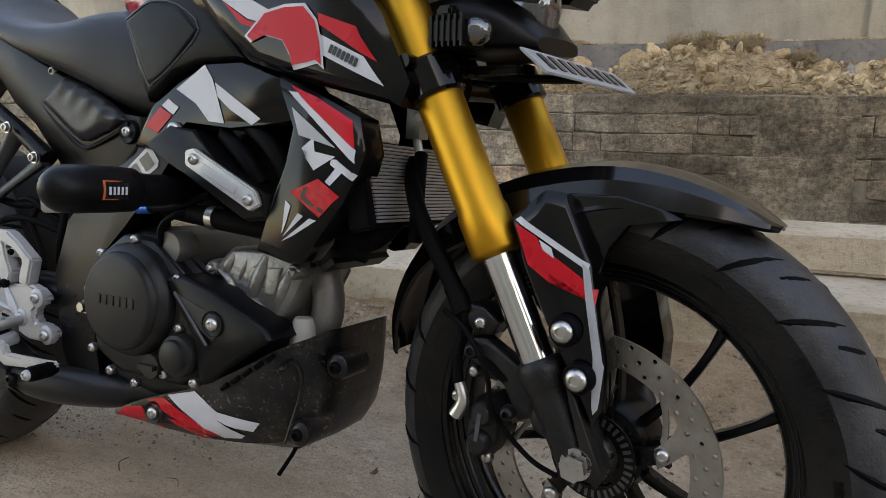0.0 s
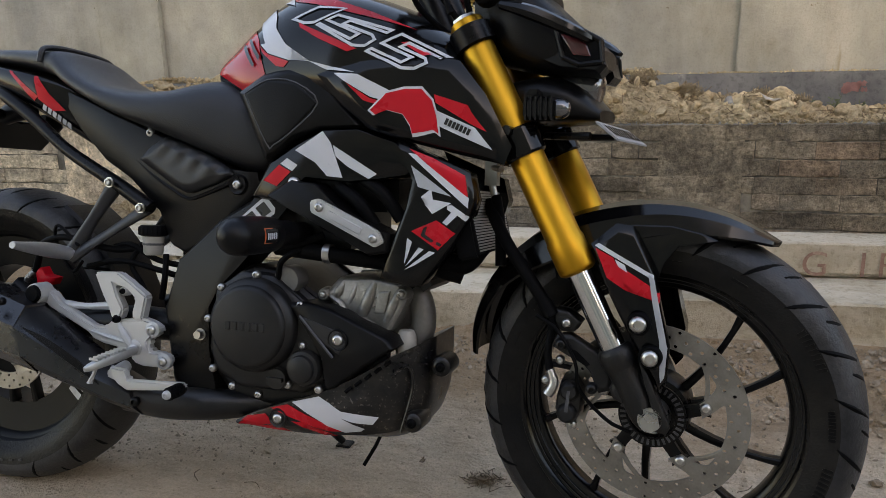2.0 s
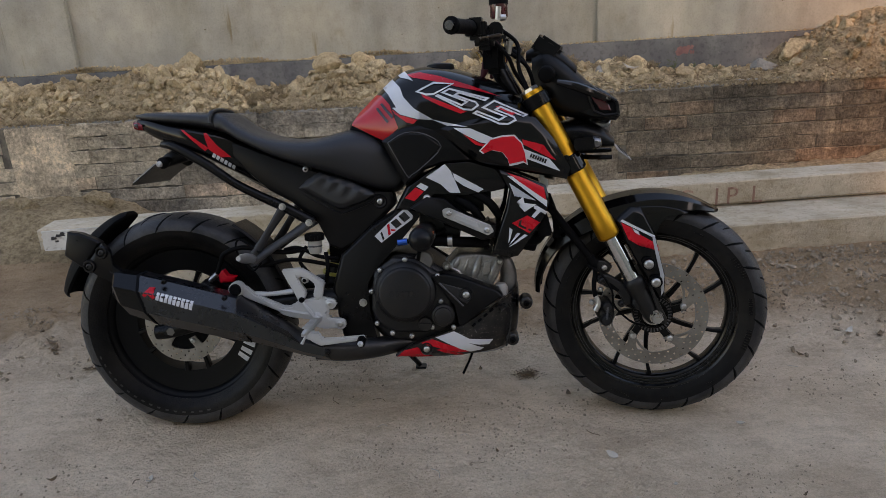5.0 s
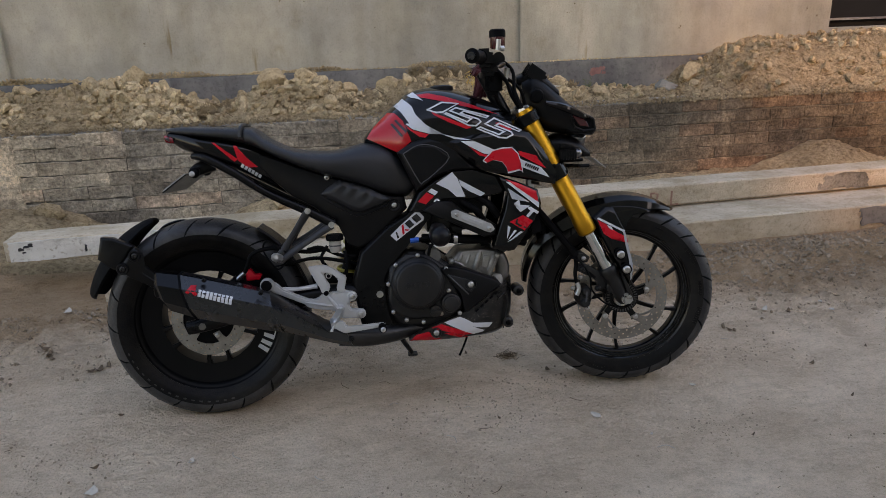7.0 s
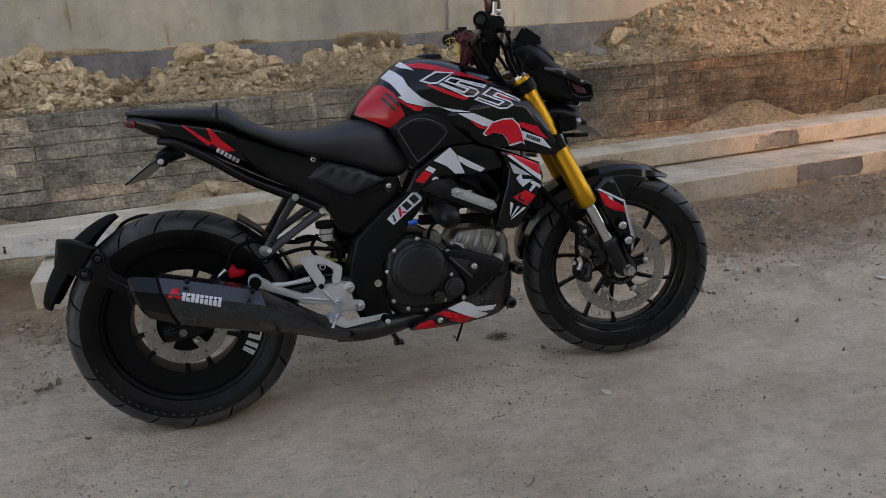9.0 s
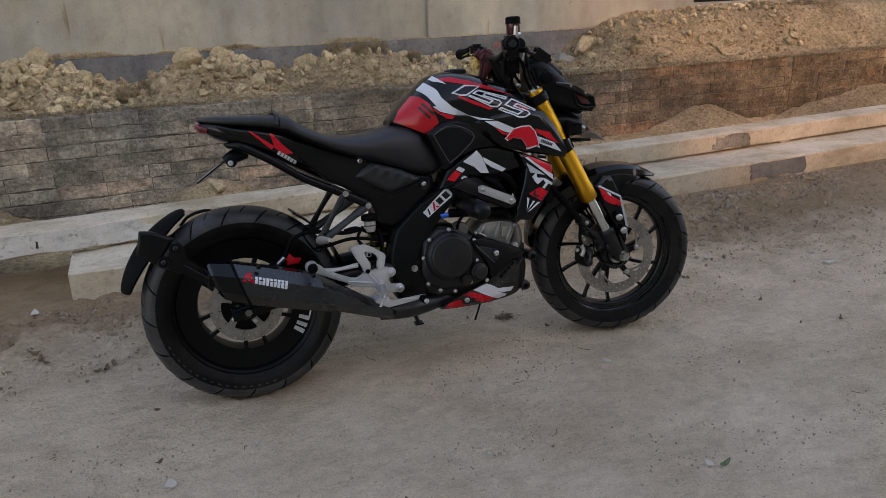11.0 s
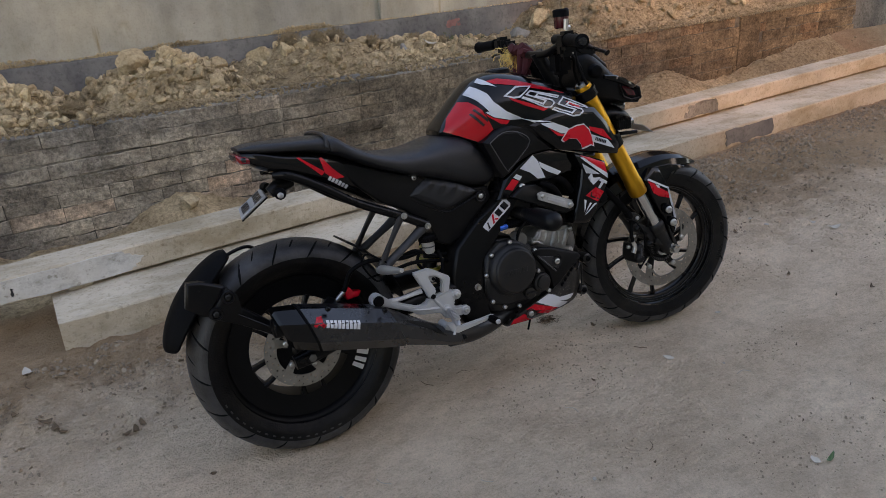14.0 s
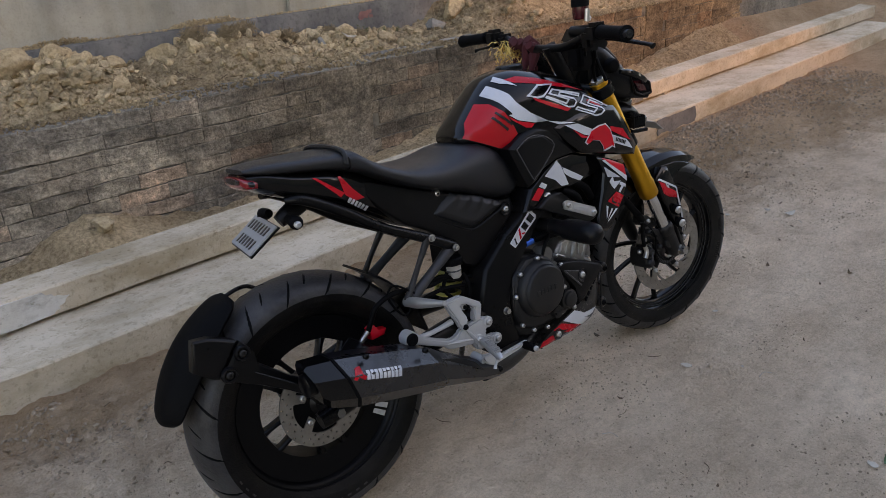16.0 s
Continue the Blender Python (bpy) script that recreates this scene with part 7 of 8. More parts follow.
def in_quad(quad, u, v):
    """A place in a quad given as top left, top right, bottom right, bottom left."""
    tl, tr, br, bl = (Vector(q) for q in quad)
    return tuple((bl * (1 - u) + br * u) * (1 - v) + (tl * (1 - u) + tr * u) * v)


def bars(quad, n, gap=0.25):
    """Plain bars in place of writing."""
    return [[in_quad(quad, (i + a) / n, b) for a, b in ((gap / 2, 0), (1 - gap / 2, 0), (1 - gap / 2, 1), (gap / 2, 1))] for i in range(n)]


tt = tree_of([shell, wing[1]])
sticker("red_flank", [[(0.556, 0.816), (0.578, 0.848), (0.622, 0.889), (0.641, 0.886), (0.663, 0.862), (0.684, 0.803), (0.645, 0.772), (0.595, 0.797)]], REDPAINT, tank, tt, "gloss red tank flank")
sticker("film", [[(0.640, 0.862), (0.645, 0.865), (0.674, 0.832), (0.670, 0.826)], [(0.628, 0.852), (0.634, 0.855), (0.662, 0.820), (0.657, 0.816)]], DECALBLACK, tank, tt, "black film ticks", off=0.0042)
sticker("film", [[(0.642, 0.906), (0.668, 0.927), (0.692, 0.902), (0.700, 0.878), (0.728, 0.847), (0.776, 0.818), (0.860, 0.796), (0.809, 0.802), (0.743, 0.832), (0.712, 0.857), (0.734, 0.822), (0.690, 0.836), (0.670, 0.853), (0.681, 0.853), (0.660, 0.887)]], WHITE, tank, tt, "white swoosh film", off=0.0018)
sticker("film", [[(0.669, 0.850), (0.690, 0.834), (0.734, 0.820), (0.724, 0.811), (0.708, 0.814), (0.676, 0.838)]], RED, tank, tt, "red film edge")
sticker("film", [[(0.683, 0.936), (0.700, 0.946), (0.725, 0.917), (0.705, 0.925), (0.692, 0.928)]], WHITE, tank, tt, "small white film wedge", off=0.0016)
sticker("film", [[(0.707, 0.936), (0.741, 0.939), (0.791, 0.926), (0.869, 0.898), (0.945, 0.866), (0.891, 0.882), (0.832, 0.897), (0.793, 0.909), (0.765, 0.916), (0.722, 0.926)]], RED, tank, tt, "red film line")
FIVE = ((0.0, 1.0), (1.0, 1.0), (1.0, 0.77), (0.34, 0.77), (0.34, 0.64), (0.84, 0.64), (1.0, 0.5), (1.0, 0.16), (0.84, 0.0), (0.0, 0.0), (0.0, 0.23), (0.66, 0.23), (0.66, 0.41), (0.0, 0.41))
ONE = [(0.730, 0.889), (0.777, 0.911), (0.829, 0.904), (0.778, 0.878), (0.758, 0.878)]
sticker("digit", ringed(ONE, 0.0048), WHITE, tank, tt, "hollow white outlined number", off=0.002, step=0.008)
for quad in (((0.816, 0.8935), (0.915, 0.864), (0.863, 0.830), (0.779, 0.876)), ((0.926, 0.859), (1.009, 0.819), (0.948, 0.793), (0.870, 0.829))):
    path = [in_quad(quad, u, v) for u, v in FIVE]
    sticker("digit", ringed(path, 0.0045), WHITE, tank, tt, "hollow white outlined number", off=0.002, step=0.008)
sticker("film", [[(0.746, 0.883), (0.797, 0.861), (0.858, 0.834), (0.842, 0.830), (0.791, 0.852), (0.751, 0.874)]], RED, tank, tt, "red shadow line below the number")
sticker("film", [[(0.928, 0.843), (0.938, 0.844), (0.978, 0.824), (0.968, 0.819)]], RED, tank, tt, "red bar inside the number")
sticker("film", [[(0.822, 0.796), (0.865, 0.793), (0.928, 0.763), (0.921, 0.750), (0.887, 0.758), (0.841, 0.784)]], WHITE, tank, tt, "white film wedge", off=0.0018)
sticker("film", [[(0.845, 0.781), (0.887, 0.756), (0.921, 0.748), (0.915, 0.742), (0.875, 0.753)]], RED, tank, tt, "red film edge")
sticker("film", [[(0.992, 0.738), (1.055, 0.711), (1.081, 0.679), (1.042, 0.695), (0.995, 0.715)]], WHITE, tank, tt, "white film wedge with plain bars")
sticker("film", [[(0.990, 0.761), (1.0426, 0.7444), (1.049, 0.733), (1.072, 0.705), (1.049, 0.716), (0.992, 0.7485)]], RED, tank, tt, "red film stripe", off=0.0016)
blob = [(0.888, 0.738), (0.903, 0.752), (0.9134, 0.763), (0.943, 0.769), (0.970, 0.769), (0.987, 0.752), (0.995, 0.728), (0.999, 0.702), (0.990, 0.708), (0.9763, 0.705), (0.957, 0.703), (0.953, 0.716), (0.9414, 0.732), (0.916, 0.738), (0.897, 0.731)]
cx, cz = 0.948, 0.74
sticker("emblem_edge", [[(cx + (x - cx) * 1.07, cz + (z - cz) * 1.13) for x, z in blob]], WHITE, tank, tt, "white edge of a plain emblem", off=0.0024)
sticker("emblem", [blob], RED, tank, tt, "plain red emblem shape", off=0.0032)
sticker("writing", bars(((1.010, 0.726), (1.050, 0.708), (1.046, 0.699), (1.006, 0.717)), 7), DECALBLACK, tank, tt, "plain black bars", off=0.0024)
ta = tree_of([aw[1]])
sticker("film", [[(0.950, 0.680), (0.988, 0.666), (1.040, 0.640), (1.046, 0.606), (1.018, 0.628)]], RED, tank, ta, "red film stripe")
sticker("film", [[(0.950, 0.673), (0.962, 0.671), (1.047, 0.607), (1.046, 0.592)]], WHITE, tank, ta, "white film stripe", off=0.0018)
sticker("film", [[(0.955, 0.655), (1.02, 0.609), (0.967, 0.622)]], GREYFILM, tank, ta, "grey film facet")
sticker("mark", [[(0.9723, 0.607), (0.9885, 0.620), (0.9914, 0.6035), (1.0208, 0.599), (0.991, 0.5816), (0.9834, 0.5907), (0.9785, 0.5953), (0.9795, 0.6035)]], WHITE, tank, ta, "angular white mark")
sticker("mark", [[(1.015, 0.5955), (1.022, 0.5957), (1.0474, 0.5796), (1.042, 0.5726), (1.0307, 0.5806), (1.0147, 0.5649), (1.0076, 0.5693), (1.0212, 0.585), (1.014, 0.5894)]], WHITE, tank, ta, "angular white mark")
sticker("mark", [[(0.998, 0.5725), (1.0278, 0.5536), (1.0016, 0.5268), (0.958, 0.5545)]], RED, tank, ta, "red film square")
sticker("mark", [[(0.978, 0.560), (0.984, 0.563), (0.981, 0.550), (0.995, 0.541), (0.991, 0.538), (0.974, 0.548)], [(1.0, 0.540), (1.008, 0.536), (1.005, 0.532), (0.998, 0.536)]], DECALBLACK, tank, ta, "black bars", off=0.002)
sticker("mark", [[(0.952, 0.544), (0.960, 0.538), (0.954, 0.517), (0.948, 0.503)]], WHITE, tank, ta, "white slash")
sticker("mark", [[(0.971, 0.530), (0.979, 0.527), (0.959, 0.508), (0.950, 0.500)]], WHITE, tank, ta, "white slash")
sticker("mark", [[(0.988, 0.525), (0.998, 0.523), (0.963, 0.501), (0.948, 0.494)]], WHITE, tank, ta, "white slash")
tr = tree_of([arch])
sticker("film", [[(0.691, 0.627), (0.7195, 0.653), (0.741, 0.642), (0.7156, 0.618)]], RED, frame_group, tr, "red film end strip")
sticker("film", [[(0.722, 0.655), (0.734, 0.664), (0.753, 0.653), (0.7435, 0.643)]], WHITE, frame_group, tr, "white film strip")
sticker("film", [[(0.748, 0.677), (0.797, 0.708), (0.811, 0.690), (0.833, 0.634), (0.806, 0.636), (0.784, 0.658)], [(0.815, 0.686), (0.892, 0.641), (0.878, 0.633), (0.841, 0.652), (0.820, 0.668)]], WHITE, frame_group, tr, "white jagged film")
tp = tree_of([spar])
AX = ((0.603, 0.536), (0.690, 0.602), (0.713, 0.576), (0.624, 0.514))
sticker("sticker", [[in_quad(AX, u, v) for u, v in ((0.0, 0.0), (0.5, 0.02), (0.93, 0.0), (1.0, 0.2), (1.0, 0.8), (0.93, 1.0), (0.45, 0.94), (0.0, 0.8))]], WHITE, frame_group, tp, "white maker's sticker with plain bars")
sticker("sticker_mark", [[in_quad(AX, u, v) for u, v in q] for q in (((0.07, 0.1), (0.12, 0.1), (0.2, 0.7), (0.15, 0.7)), ((0.5, 0.18), (0.67, 0.18), (0.67, 0.82), (0.5, 0.82)), ((0.74, 0.18), (0.92, 0.18), (0.92, 0.82), (0.74, 0.82)))], DECALBLACK, frame_group, tp, "black bars", off=0.002)
sticker("sticker_mark", [[in_quad(AX, u, v) for u, v in q] for q in (((0.24, 0.1), (0.31, 0.1), (0.47, 0.86), (0.40, 0.86)), ((0.42, 0.1), (0.48, 0.1), (0.40, 0.42), (0.37, 0.3)))], RED, frame_group, tp, "red bars", off=0.002)
sticker("film", [[(0.647, 0.212), (0.668, 0.229), (0.703, 0.237), (0.714, 0.216), (0.745, 0.207), (0.675, 0.207)]], RED, cowl, ct, "red film wedge")
sticker("film", [[(0.712, 0.248), (0.744, 0.257), (0.841, 0.218), (0.812, 0.216)]], RED, cowl, ct, "red film stripe")
sticker("film", [[(0.750, 0.229), (0.772, 0.229), (0.826, 0.208), (0.808, 0.205)]], RED, cowl, ct, "red film stripe")
sticker("film", [[(0.7514, 0.2618), (0.80, 0.276), (0.818, 0.2674), (0.8388, 0.2545), (0.900, 0.2487), (0.8888, 0.2349), (0.854, 0.2382), (0.834, 0.2444), (0.8752, 0.2265), (0.8685, 0.2211), (0.8408, 0.2165), (0.805, 0.233)]], WHITE, cowl, ct, "white jagged film", off=0.0018)
tf = tree_of([fair])
sticker("film", [[(0.112, 0.826), (0.121, 0.824), (0.182, 0.776), (0.172, 0.768)], [(0.172, 0.814), (0.180, 0.813), (0.205, 0.780), (0.236, 0.750), (0.208, 0.750), (0.182, 0.772)]], RED, tail, tf, "red film flash")
sticker("writing", bars(((0.192, 0.764), (0.246, 0.726), (0.240, 0.717), (0.186, 0.755)), 6), WHITE, tail, tf, "plain silver bars", off=0.003)
tm = tree_of([muff])
sticker("badge", [[(0.036, 0.424), (0.050, 0.440), (0.064, 0.438), (0.056, 0.431), (0.069, 0.417), (0.061, 0.412), (0.050, 0.425), (0.043, 0.419)]], RED, ex, tm, "small red badge shape")
sticker("writing", bars(((0.070, 0.428), (0.161, 0.400), (0.156, 0.379), (0.066, 0.411)), 9, 0.22), WHITE, ex, tm, "plain white bars")
ts = tree_of([shroud[1]])
sticker("film", [[(1.233, 0.543), (1.239, 0.547), (1.325, 0.500), (1.325, 0.493)]], WHITE, guard, ts, "white film line")
sticker("film", [[(1.234, 0.540), (1.260, 0.527), (1.264, 0.519), (1.330, 0.478), (1.334, 0.462), (1.276, 0.490), (1.278, 0.480), (1.252, 0.497)]], RED, guard, ts, "red film flash", off=0.0016)
sticker("film", [[(1.262, 0.525), (1.277, 0.517), (1.281, 0.506), (1.268, 0.514)]], WHITE, guard, ts, "white film tick", off=0.0022)
sticker("film", [[(1.311, 0.505), (1.3185, 0.498), (1.3275, 0.457), (1.3410, 0.400), (1.3385, 0.355), (1.3335, 0.348), (1.333, 0.372), (1.331, 0.405), (1.318, 0.465)]], GREYFILM, guard, ts, "grey film edge", off=0.002)

# label wrapped on the crash slider
for r0, r1, a0, a1, rr, mm in ((0.222, 0.262, -22, 24, 0.0297, ORANGE), (0.225, 0.259, -19, 21, 0.0301, DECALBLACK)) + tuple((0.228 + 0.0058 * k, 0.2315 + 0.0058 * k, -9, 9, 0.0305, WHITE) for k in range(5)):
    part("slider_label", spin([(rr, r0), (rr, r1)], (0.7395, 0, 0.542), n=8, a0=a0, a1=a1), mm, frame_group, "orange and black label")

# garland of red cloth and tinsel tied round the handlebar
garland = new("garland")
garland.matrix_world = bike.matrix_world @ BARS
tagged(garland, "red cloth and gold tinsel garland tied round the handlebar", "garland")
rnd = random.Random(4)
for i in range(9):
    r = -0.02 - 0.012 * i
    part("cloth_fold", sweep([V(0.905 + rnd.uniform(-0.02, 0.02), r, 1.005 + rnd.uniform(-0.01, 0.01)), V(0.925 + rnd.uniform(-0.02, 0.02), r - 0.01, 0.975), V(0.915 + rnd.uniform(-0.03, 0.02), r - 0.005, 0.94 + rnd.uniform(-0.03, 0.02))], [0.012, 0.017, 0.004], k=4, n=8), CLOTH, garland, "crumpled red cloth")
strips = bmesh.new()
for i in range(260):
    c = V(0.915 + rnd.gauss(0, 0.016), rnd.uniform(-0.20, -0.07), 0.985 + rnd.gauss(-0.008, 0.016))
    d = Vector((rnd.gauss(0, 1), rnd.gauss(0, 1), rnd.gauss(0, 1))).normalized() * rnd.uniform(0.008, 0.02)
    w = d.orthogonal().normalized() * 0.0011
    bend = Vector((0, 0, -0.004))
    q = [strips.verts.new(p) for p in (c - d - w, c - d + w, c + w + bend * -1, c + d + w + bend, c + d - w + bend, c - w + bend * -1)]
    strips.faces.new((q[0], q[1], q[2], q[5]))
    strips.faces.new((q[5], q[2], q[3], q[4]))
tagged(part("tinsel", strips, TINSEL, garland, "shiny gold tinsel strips"), kind="stuff")

# ---- whitewash, stains and weeds ----
WHITEWASH = mat("worn_whitewash", (0.56, 0.545, 0.505), 0.9, vary=0.12, scale=6, spec=0.15, dust=0.4, dust_scale=8)
add_noise(WHITEWASH, 9, (0.62, 0.6, 0.57), (1.04, 1.04, 1.04), 0.36, 0.5, 8, (0.6, 1, 1), 0.72)
add_noise(WHITEWASH, 45, (0.66, 0.64, 0.6), (1.03, 1.03, 1.03), 0.32, 0.42, 5)
relief(WHITEWASH, ((18, 1.0), (90, 0.5), (260, 0.2)), 0.006)
SOOT = mat("black_paint_mark", (0.03, 0.03, 0.03), 0.9, vary=0.3)
PINK = mat("faded_red_stain", (0.24, 0.115, 0.10), 0.9, vary=0.3, scale=20)
WEED = mat("dusty_weed", (0.075, 0.09, 0.035), 0.8, vary=0.35, scale=30)


def ragged(points, amount, seed, cuts=5):
    """Breaks the sides of an outline into an uneven edge."""
    r = random.Random(seed)
    out = []
    for (a, b), (c, d) in zip(points, points[1:] + points[:1]):
        for i in range(cuts):
            f = i / cuts
            k = amount if i else 0
            out.append((a + (c - a) * f + r.uniform(-k, k), b + (d - b) * f + r.uniform(-k, k)))
    return out


def on_beam_face(outline, proud, y0=1.305):
    """A thin coat on a beam's front face, given as (x, z)."""
    bm = bmesh.new()
    low = [bm.verts.new((x, y0 + BEAM_SLOPE * x - proud, z)) for x, z in outline]
    back = [bm.verts.new((x, y0 + BEAM_SLOPE * x + 0.004, z)) for x, z in outline]
    bm.faces.new(low)
    for i in range(len(low)):
        j = (i + 1) % len(low)
        bm.faces.new((low[i], back[i], back[j], low[j]))
    bmesh.ops.triangulate(bm, faces=[f for f in bm.faces if len(f.verts) > 4])
    return bm


part("whitewash", on_beam_face(ragged([(-1.035, 0.132), (-0.30, 0.132), (-0.24, 0.180), (-0.34, 0.220), (-1.035, 0.220)], 0.006, 1, 7), 0.0045), WHITEWASH, rear_beam, "worn whitewash on the beam's end")
for i, (x, z, w, h) in enumerate(((-0.955, 0.198, 0.020, 0.006), (-0.985, 0.186, 0.012, 0.007), (-0.945, 0.206, 0.010, 0.005), (-0.975, 0.172, 0.008, 0.004), (-0.72, 0.168, 0.004, 0.016))):
    part("paint_mark", on_beam_face(ragged([(x - w, z - h), (x + w, z - h * 0.6), (x + w * 0.9, z + h), (x - w * 0.8, z + h)], h * 0.4, 10 + i, 3), 0.0065), SOOT, rear_beam, "black paint mark")
part("cement_patch", on_beam_face(ragged([(3.08, 0.0), (3.52, 0.0), (3.50, 0.098), (3.06, 0.098)], 0.012, 71, 9), 0.0045, 1.037), PLINTH, front_beam, "grey cement patch on the beam's face")
part("cement_patch", on_beam_face(ragged([(2.98, 0.135), (3.3, 0.132), (3.26, 0.214), (3.02, 0.214)], 0.012, 72, 9), 0.0045), CEMENT, rear_beam, "grey cement patch on the beam's face")
for i, (x, z, w, h) in enumerate(((2.19, 0.655, 0.035, 0.02), (2.235, 0.672, 0.02, 0.012), (2.16, 0.64, 0.012, 0.014), (2.25, 0.645, 0.012, 0.01))):
    bm = bmesh.new()
    y = 2.985 + WALL_SLOPE * x - 0.003
    bm.faces.new([bm.verts.new((a, 2.985 + WALL_SLOPE * a - 0.003, b)) for a, b in ragged([(x - w, z - h), (x + w, z - h), (x + w, z + h), (x - w, z + h)], h * 0.6, 30 + i, 5)])
    bmesh.ops.triangulate(bm, faces=bm.faces[:])
    part("paint_stain", bm, PINK, tall, "faded red paint stain on the plinth")


def weed(x, y, height, seed):
    """A small dusty weed: a few stems with narrow leaves."""
    r = random.Random(seed)
    base = Vector((x, y, bank_z(x, y) - 0.005))
    bm = bmesh.new()
    for _ in range(7):
        tip = base + Vector((r.gauss(0, 0.3) * height, r.gauss(0, 0.3) * height, height * r.uniform(0.6, 1.0)))
        for k in range(9):
            f = (k + 2) / 11
            c = base.lerp(tip, f)
            d = Vector((r.gauss(0, 1), r.gauss(0, 1), r.uniform(0.1, 0.8))).normalized() * height * 0.22
            w = d.orthogonal().normalized() * height * 0.035
            q = [bm.verts.new(p) for p in (c, c + d * 0.5 + w, c + d, c + d * 0.5 - w)]
            bm.faces.new(q)
        w = Vector((0.0012, 0, 0))
        u = Vector((0, 0.0012, 0))
        a, b = [bm.verts.new(base + q) for q in (w, u, -w)], [bm.verts.new(tip + q) for q in (w, u, -w)]
        for k in range(3):
            bm.faces.new((a[k], a[(k + 1) % 3], b[(k + 1) % 3], b[k]))
    ob = part("weed", bm, WEED)
    return tagged(ob, "small dusty green weed growing on the earth bank", "weed", "weeds on the bank")


for i, (x, d, h) in enumerate(((2.08, 0.72, 0.11), (2.2, 0.66, 0.08), (1.98, 0.7, 0.07), (2.36, 0.7, 0.06))):
    weed(x, wall_y(x) + d, h, 70 + i)

# ---- faded letters on the rear beam, litter on the road ----
FADED = mat("faded_red_paint", (0.31, 0.17, 0.125), 0.9, vary=0.25, scale=30)
add_noise(FADED, 45, (0.8, 0.8, 0.8), (1.3, 1.6, 1.6), 0.45, 0.68)
for ch, x in (("G", 1.76), ("I", 1.93), ("P", 1.985), ("L", 2.10)):
    cu = bpy.data.curves.new("letter", "FONT")
    cu.body, cu.size = ch, 0.115
    tmp = bpy.data.objects.new("tmp", cu)
    scene.collection.objects.link(tmp)
    bpy.context.view_layer.update()
    me = bpy.data.meshes.new_from_object(tmp)
    bpy.data.objects.remove(tmp)
    me.materials.clear()
    me.materials.append(FADED)
    ob = new("painted_letter", me)
    ob.parent = rear_beam
    ob.matrix_world = Matrix.Translation((x, 1.20 + BEAM_SLOPE * (x + 1.05) - 0.006, 0.122)) @ Matrix.Rotation(math.atan(BEAM_SLOPE), 4, "Z") @ Matrix.Rotation(radians(90), 4, "X")

PAPER = mat("litter_paper", (0.46, 0.41, 0.34), 0.8, vary=0.15, scale=20, dust=0.3)
LEAF = mat("dry_leaf", (0.12, 0.075, 0.04), 0.8, vary=0.4, scale=20)
GREEN = mat("green_plastic_scrap", (0.06, 0.13, 0.045), 0.6, vary=0.2)


def scrap(name, x, y, size, material, label, seed, aspect=0.6, curl=0.25):
    """A bent flake with a ragged edge."""
    r = random.Random(seed)
    bm = bmesh.new()
    n = 9
    rim = [(size * math.cos(2 * math.pi * i / n) * r.uniform(0.45, 1.2), size * aspect * math.sin(2 * math.pi * i / n) * r.uniform(0.7, 1.1)) for i in range(n)]
    top = [bm.verts.new((a, b, curl * size * (a / size) ** 2 + 0.003)) for a, b in rim]
    low = [bm.verts.new((a, b, curl * size * (a / size) ** 2 + 0.0015)) for a, b in rim]
    bm.faces.new(top)
    bm.faces.new(low[::-1])
    for i in range(n):
        j = (i + 1) % n
        bm.faces.new((top[i], low[i], low[j], top[j]))
    ob = part(name, bm, material, smooth=0)
    ob.matrix_world = Matrix.Translation((x, y, ground_z(x, y) + 0.001)) @ Matrix.Rotation(r.uniform(0, 6.3), 4, "Z")
    return tagged(ob, label, "litter", "litter on the road")


for i, (x, y, s) in enumerate(((-0.22, -0.346, 0.028), (1.193, -0.187, 0.022), (1.16, -0.767, 0.02), (2.05, 0.42, 0.022), (2.3, 0.38, 0.018), (1.55, -0.05, 0.012), (-0.719, 0.912, 0.03), (0.014, -0.243, 0.014), (1.32, -0.3, 0.008), (0.62, -0.52, 0.009), (2.325, 0.492, 0.016), (2.535, 0.316, 0.02), (2.548, 0.217, 0.03))):
    scrap("paper_scrap", x, y, s, PAPER, "pale paper scrap lying on the dirt", 100 + i)
for i, (x, y, s) in enumerate(((-0.257, 0.044, 0.022), (-0.641, 0.5, 0.045), (-0.66, 0.53, 0.04), (-0.62, 0.47, 0.03), (-0.423, 0.372, 0.04), (-0.40, 0.39, 0.035), (-0.45, 0.36, 0.03), (-0.249, -0.229, 0.02), (-0.109, 0.494, 0.03), (2.152, -0.235, 0.025), (1.993, 0.006, 0.03), (2.145, 0.415, 0.03), (0.80, -0.55, 0.012), (0.35, -0.62, 0.014), (1.6, -0.35, 0.012), (2.0, -0.2, 0.014), (-0.1, 0.62, 0.03), (1.85, 0.3, 0.02), (2.25, 0.1, 0.015), (2.6, 0.3, 0.02), (0.9, -0.16, 0.014), (-0.75, 0.62, 0.03), (1.35, 0.75, 0.03), (2.4, 0.9, 0.03), (0.86, 0.28, 0.02), (1.0, 0.245, 0.026), (1.02, 0.235, 0.02), (1.115, 0.116, 0.024))):
    scrap("dry_leaf", x, y, s * 0.7, LEAF, "curled dry brown leaf on the dirt", 200 + i, 0.4, 0.6)
scrap("plastic_scrap", 0.277, -0.614, 0.022, GREEN, "green plastic scrap on the dirt", 301, 0.5, 0.3)
scrap("plastic_scrap", 1.2, -0.78, 0.022, GREEN, "green plastic scrap on the dirt", 302, 0.35, 0.3)
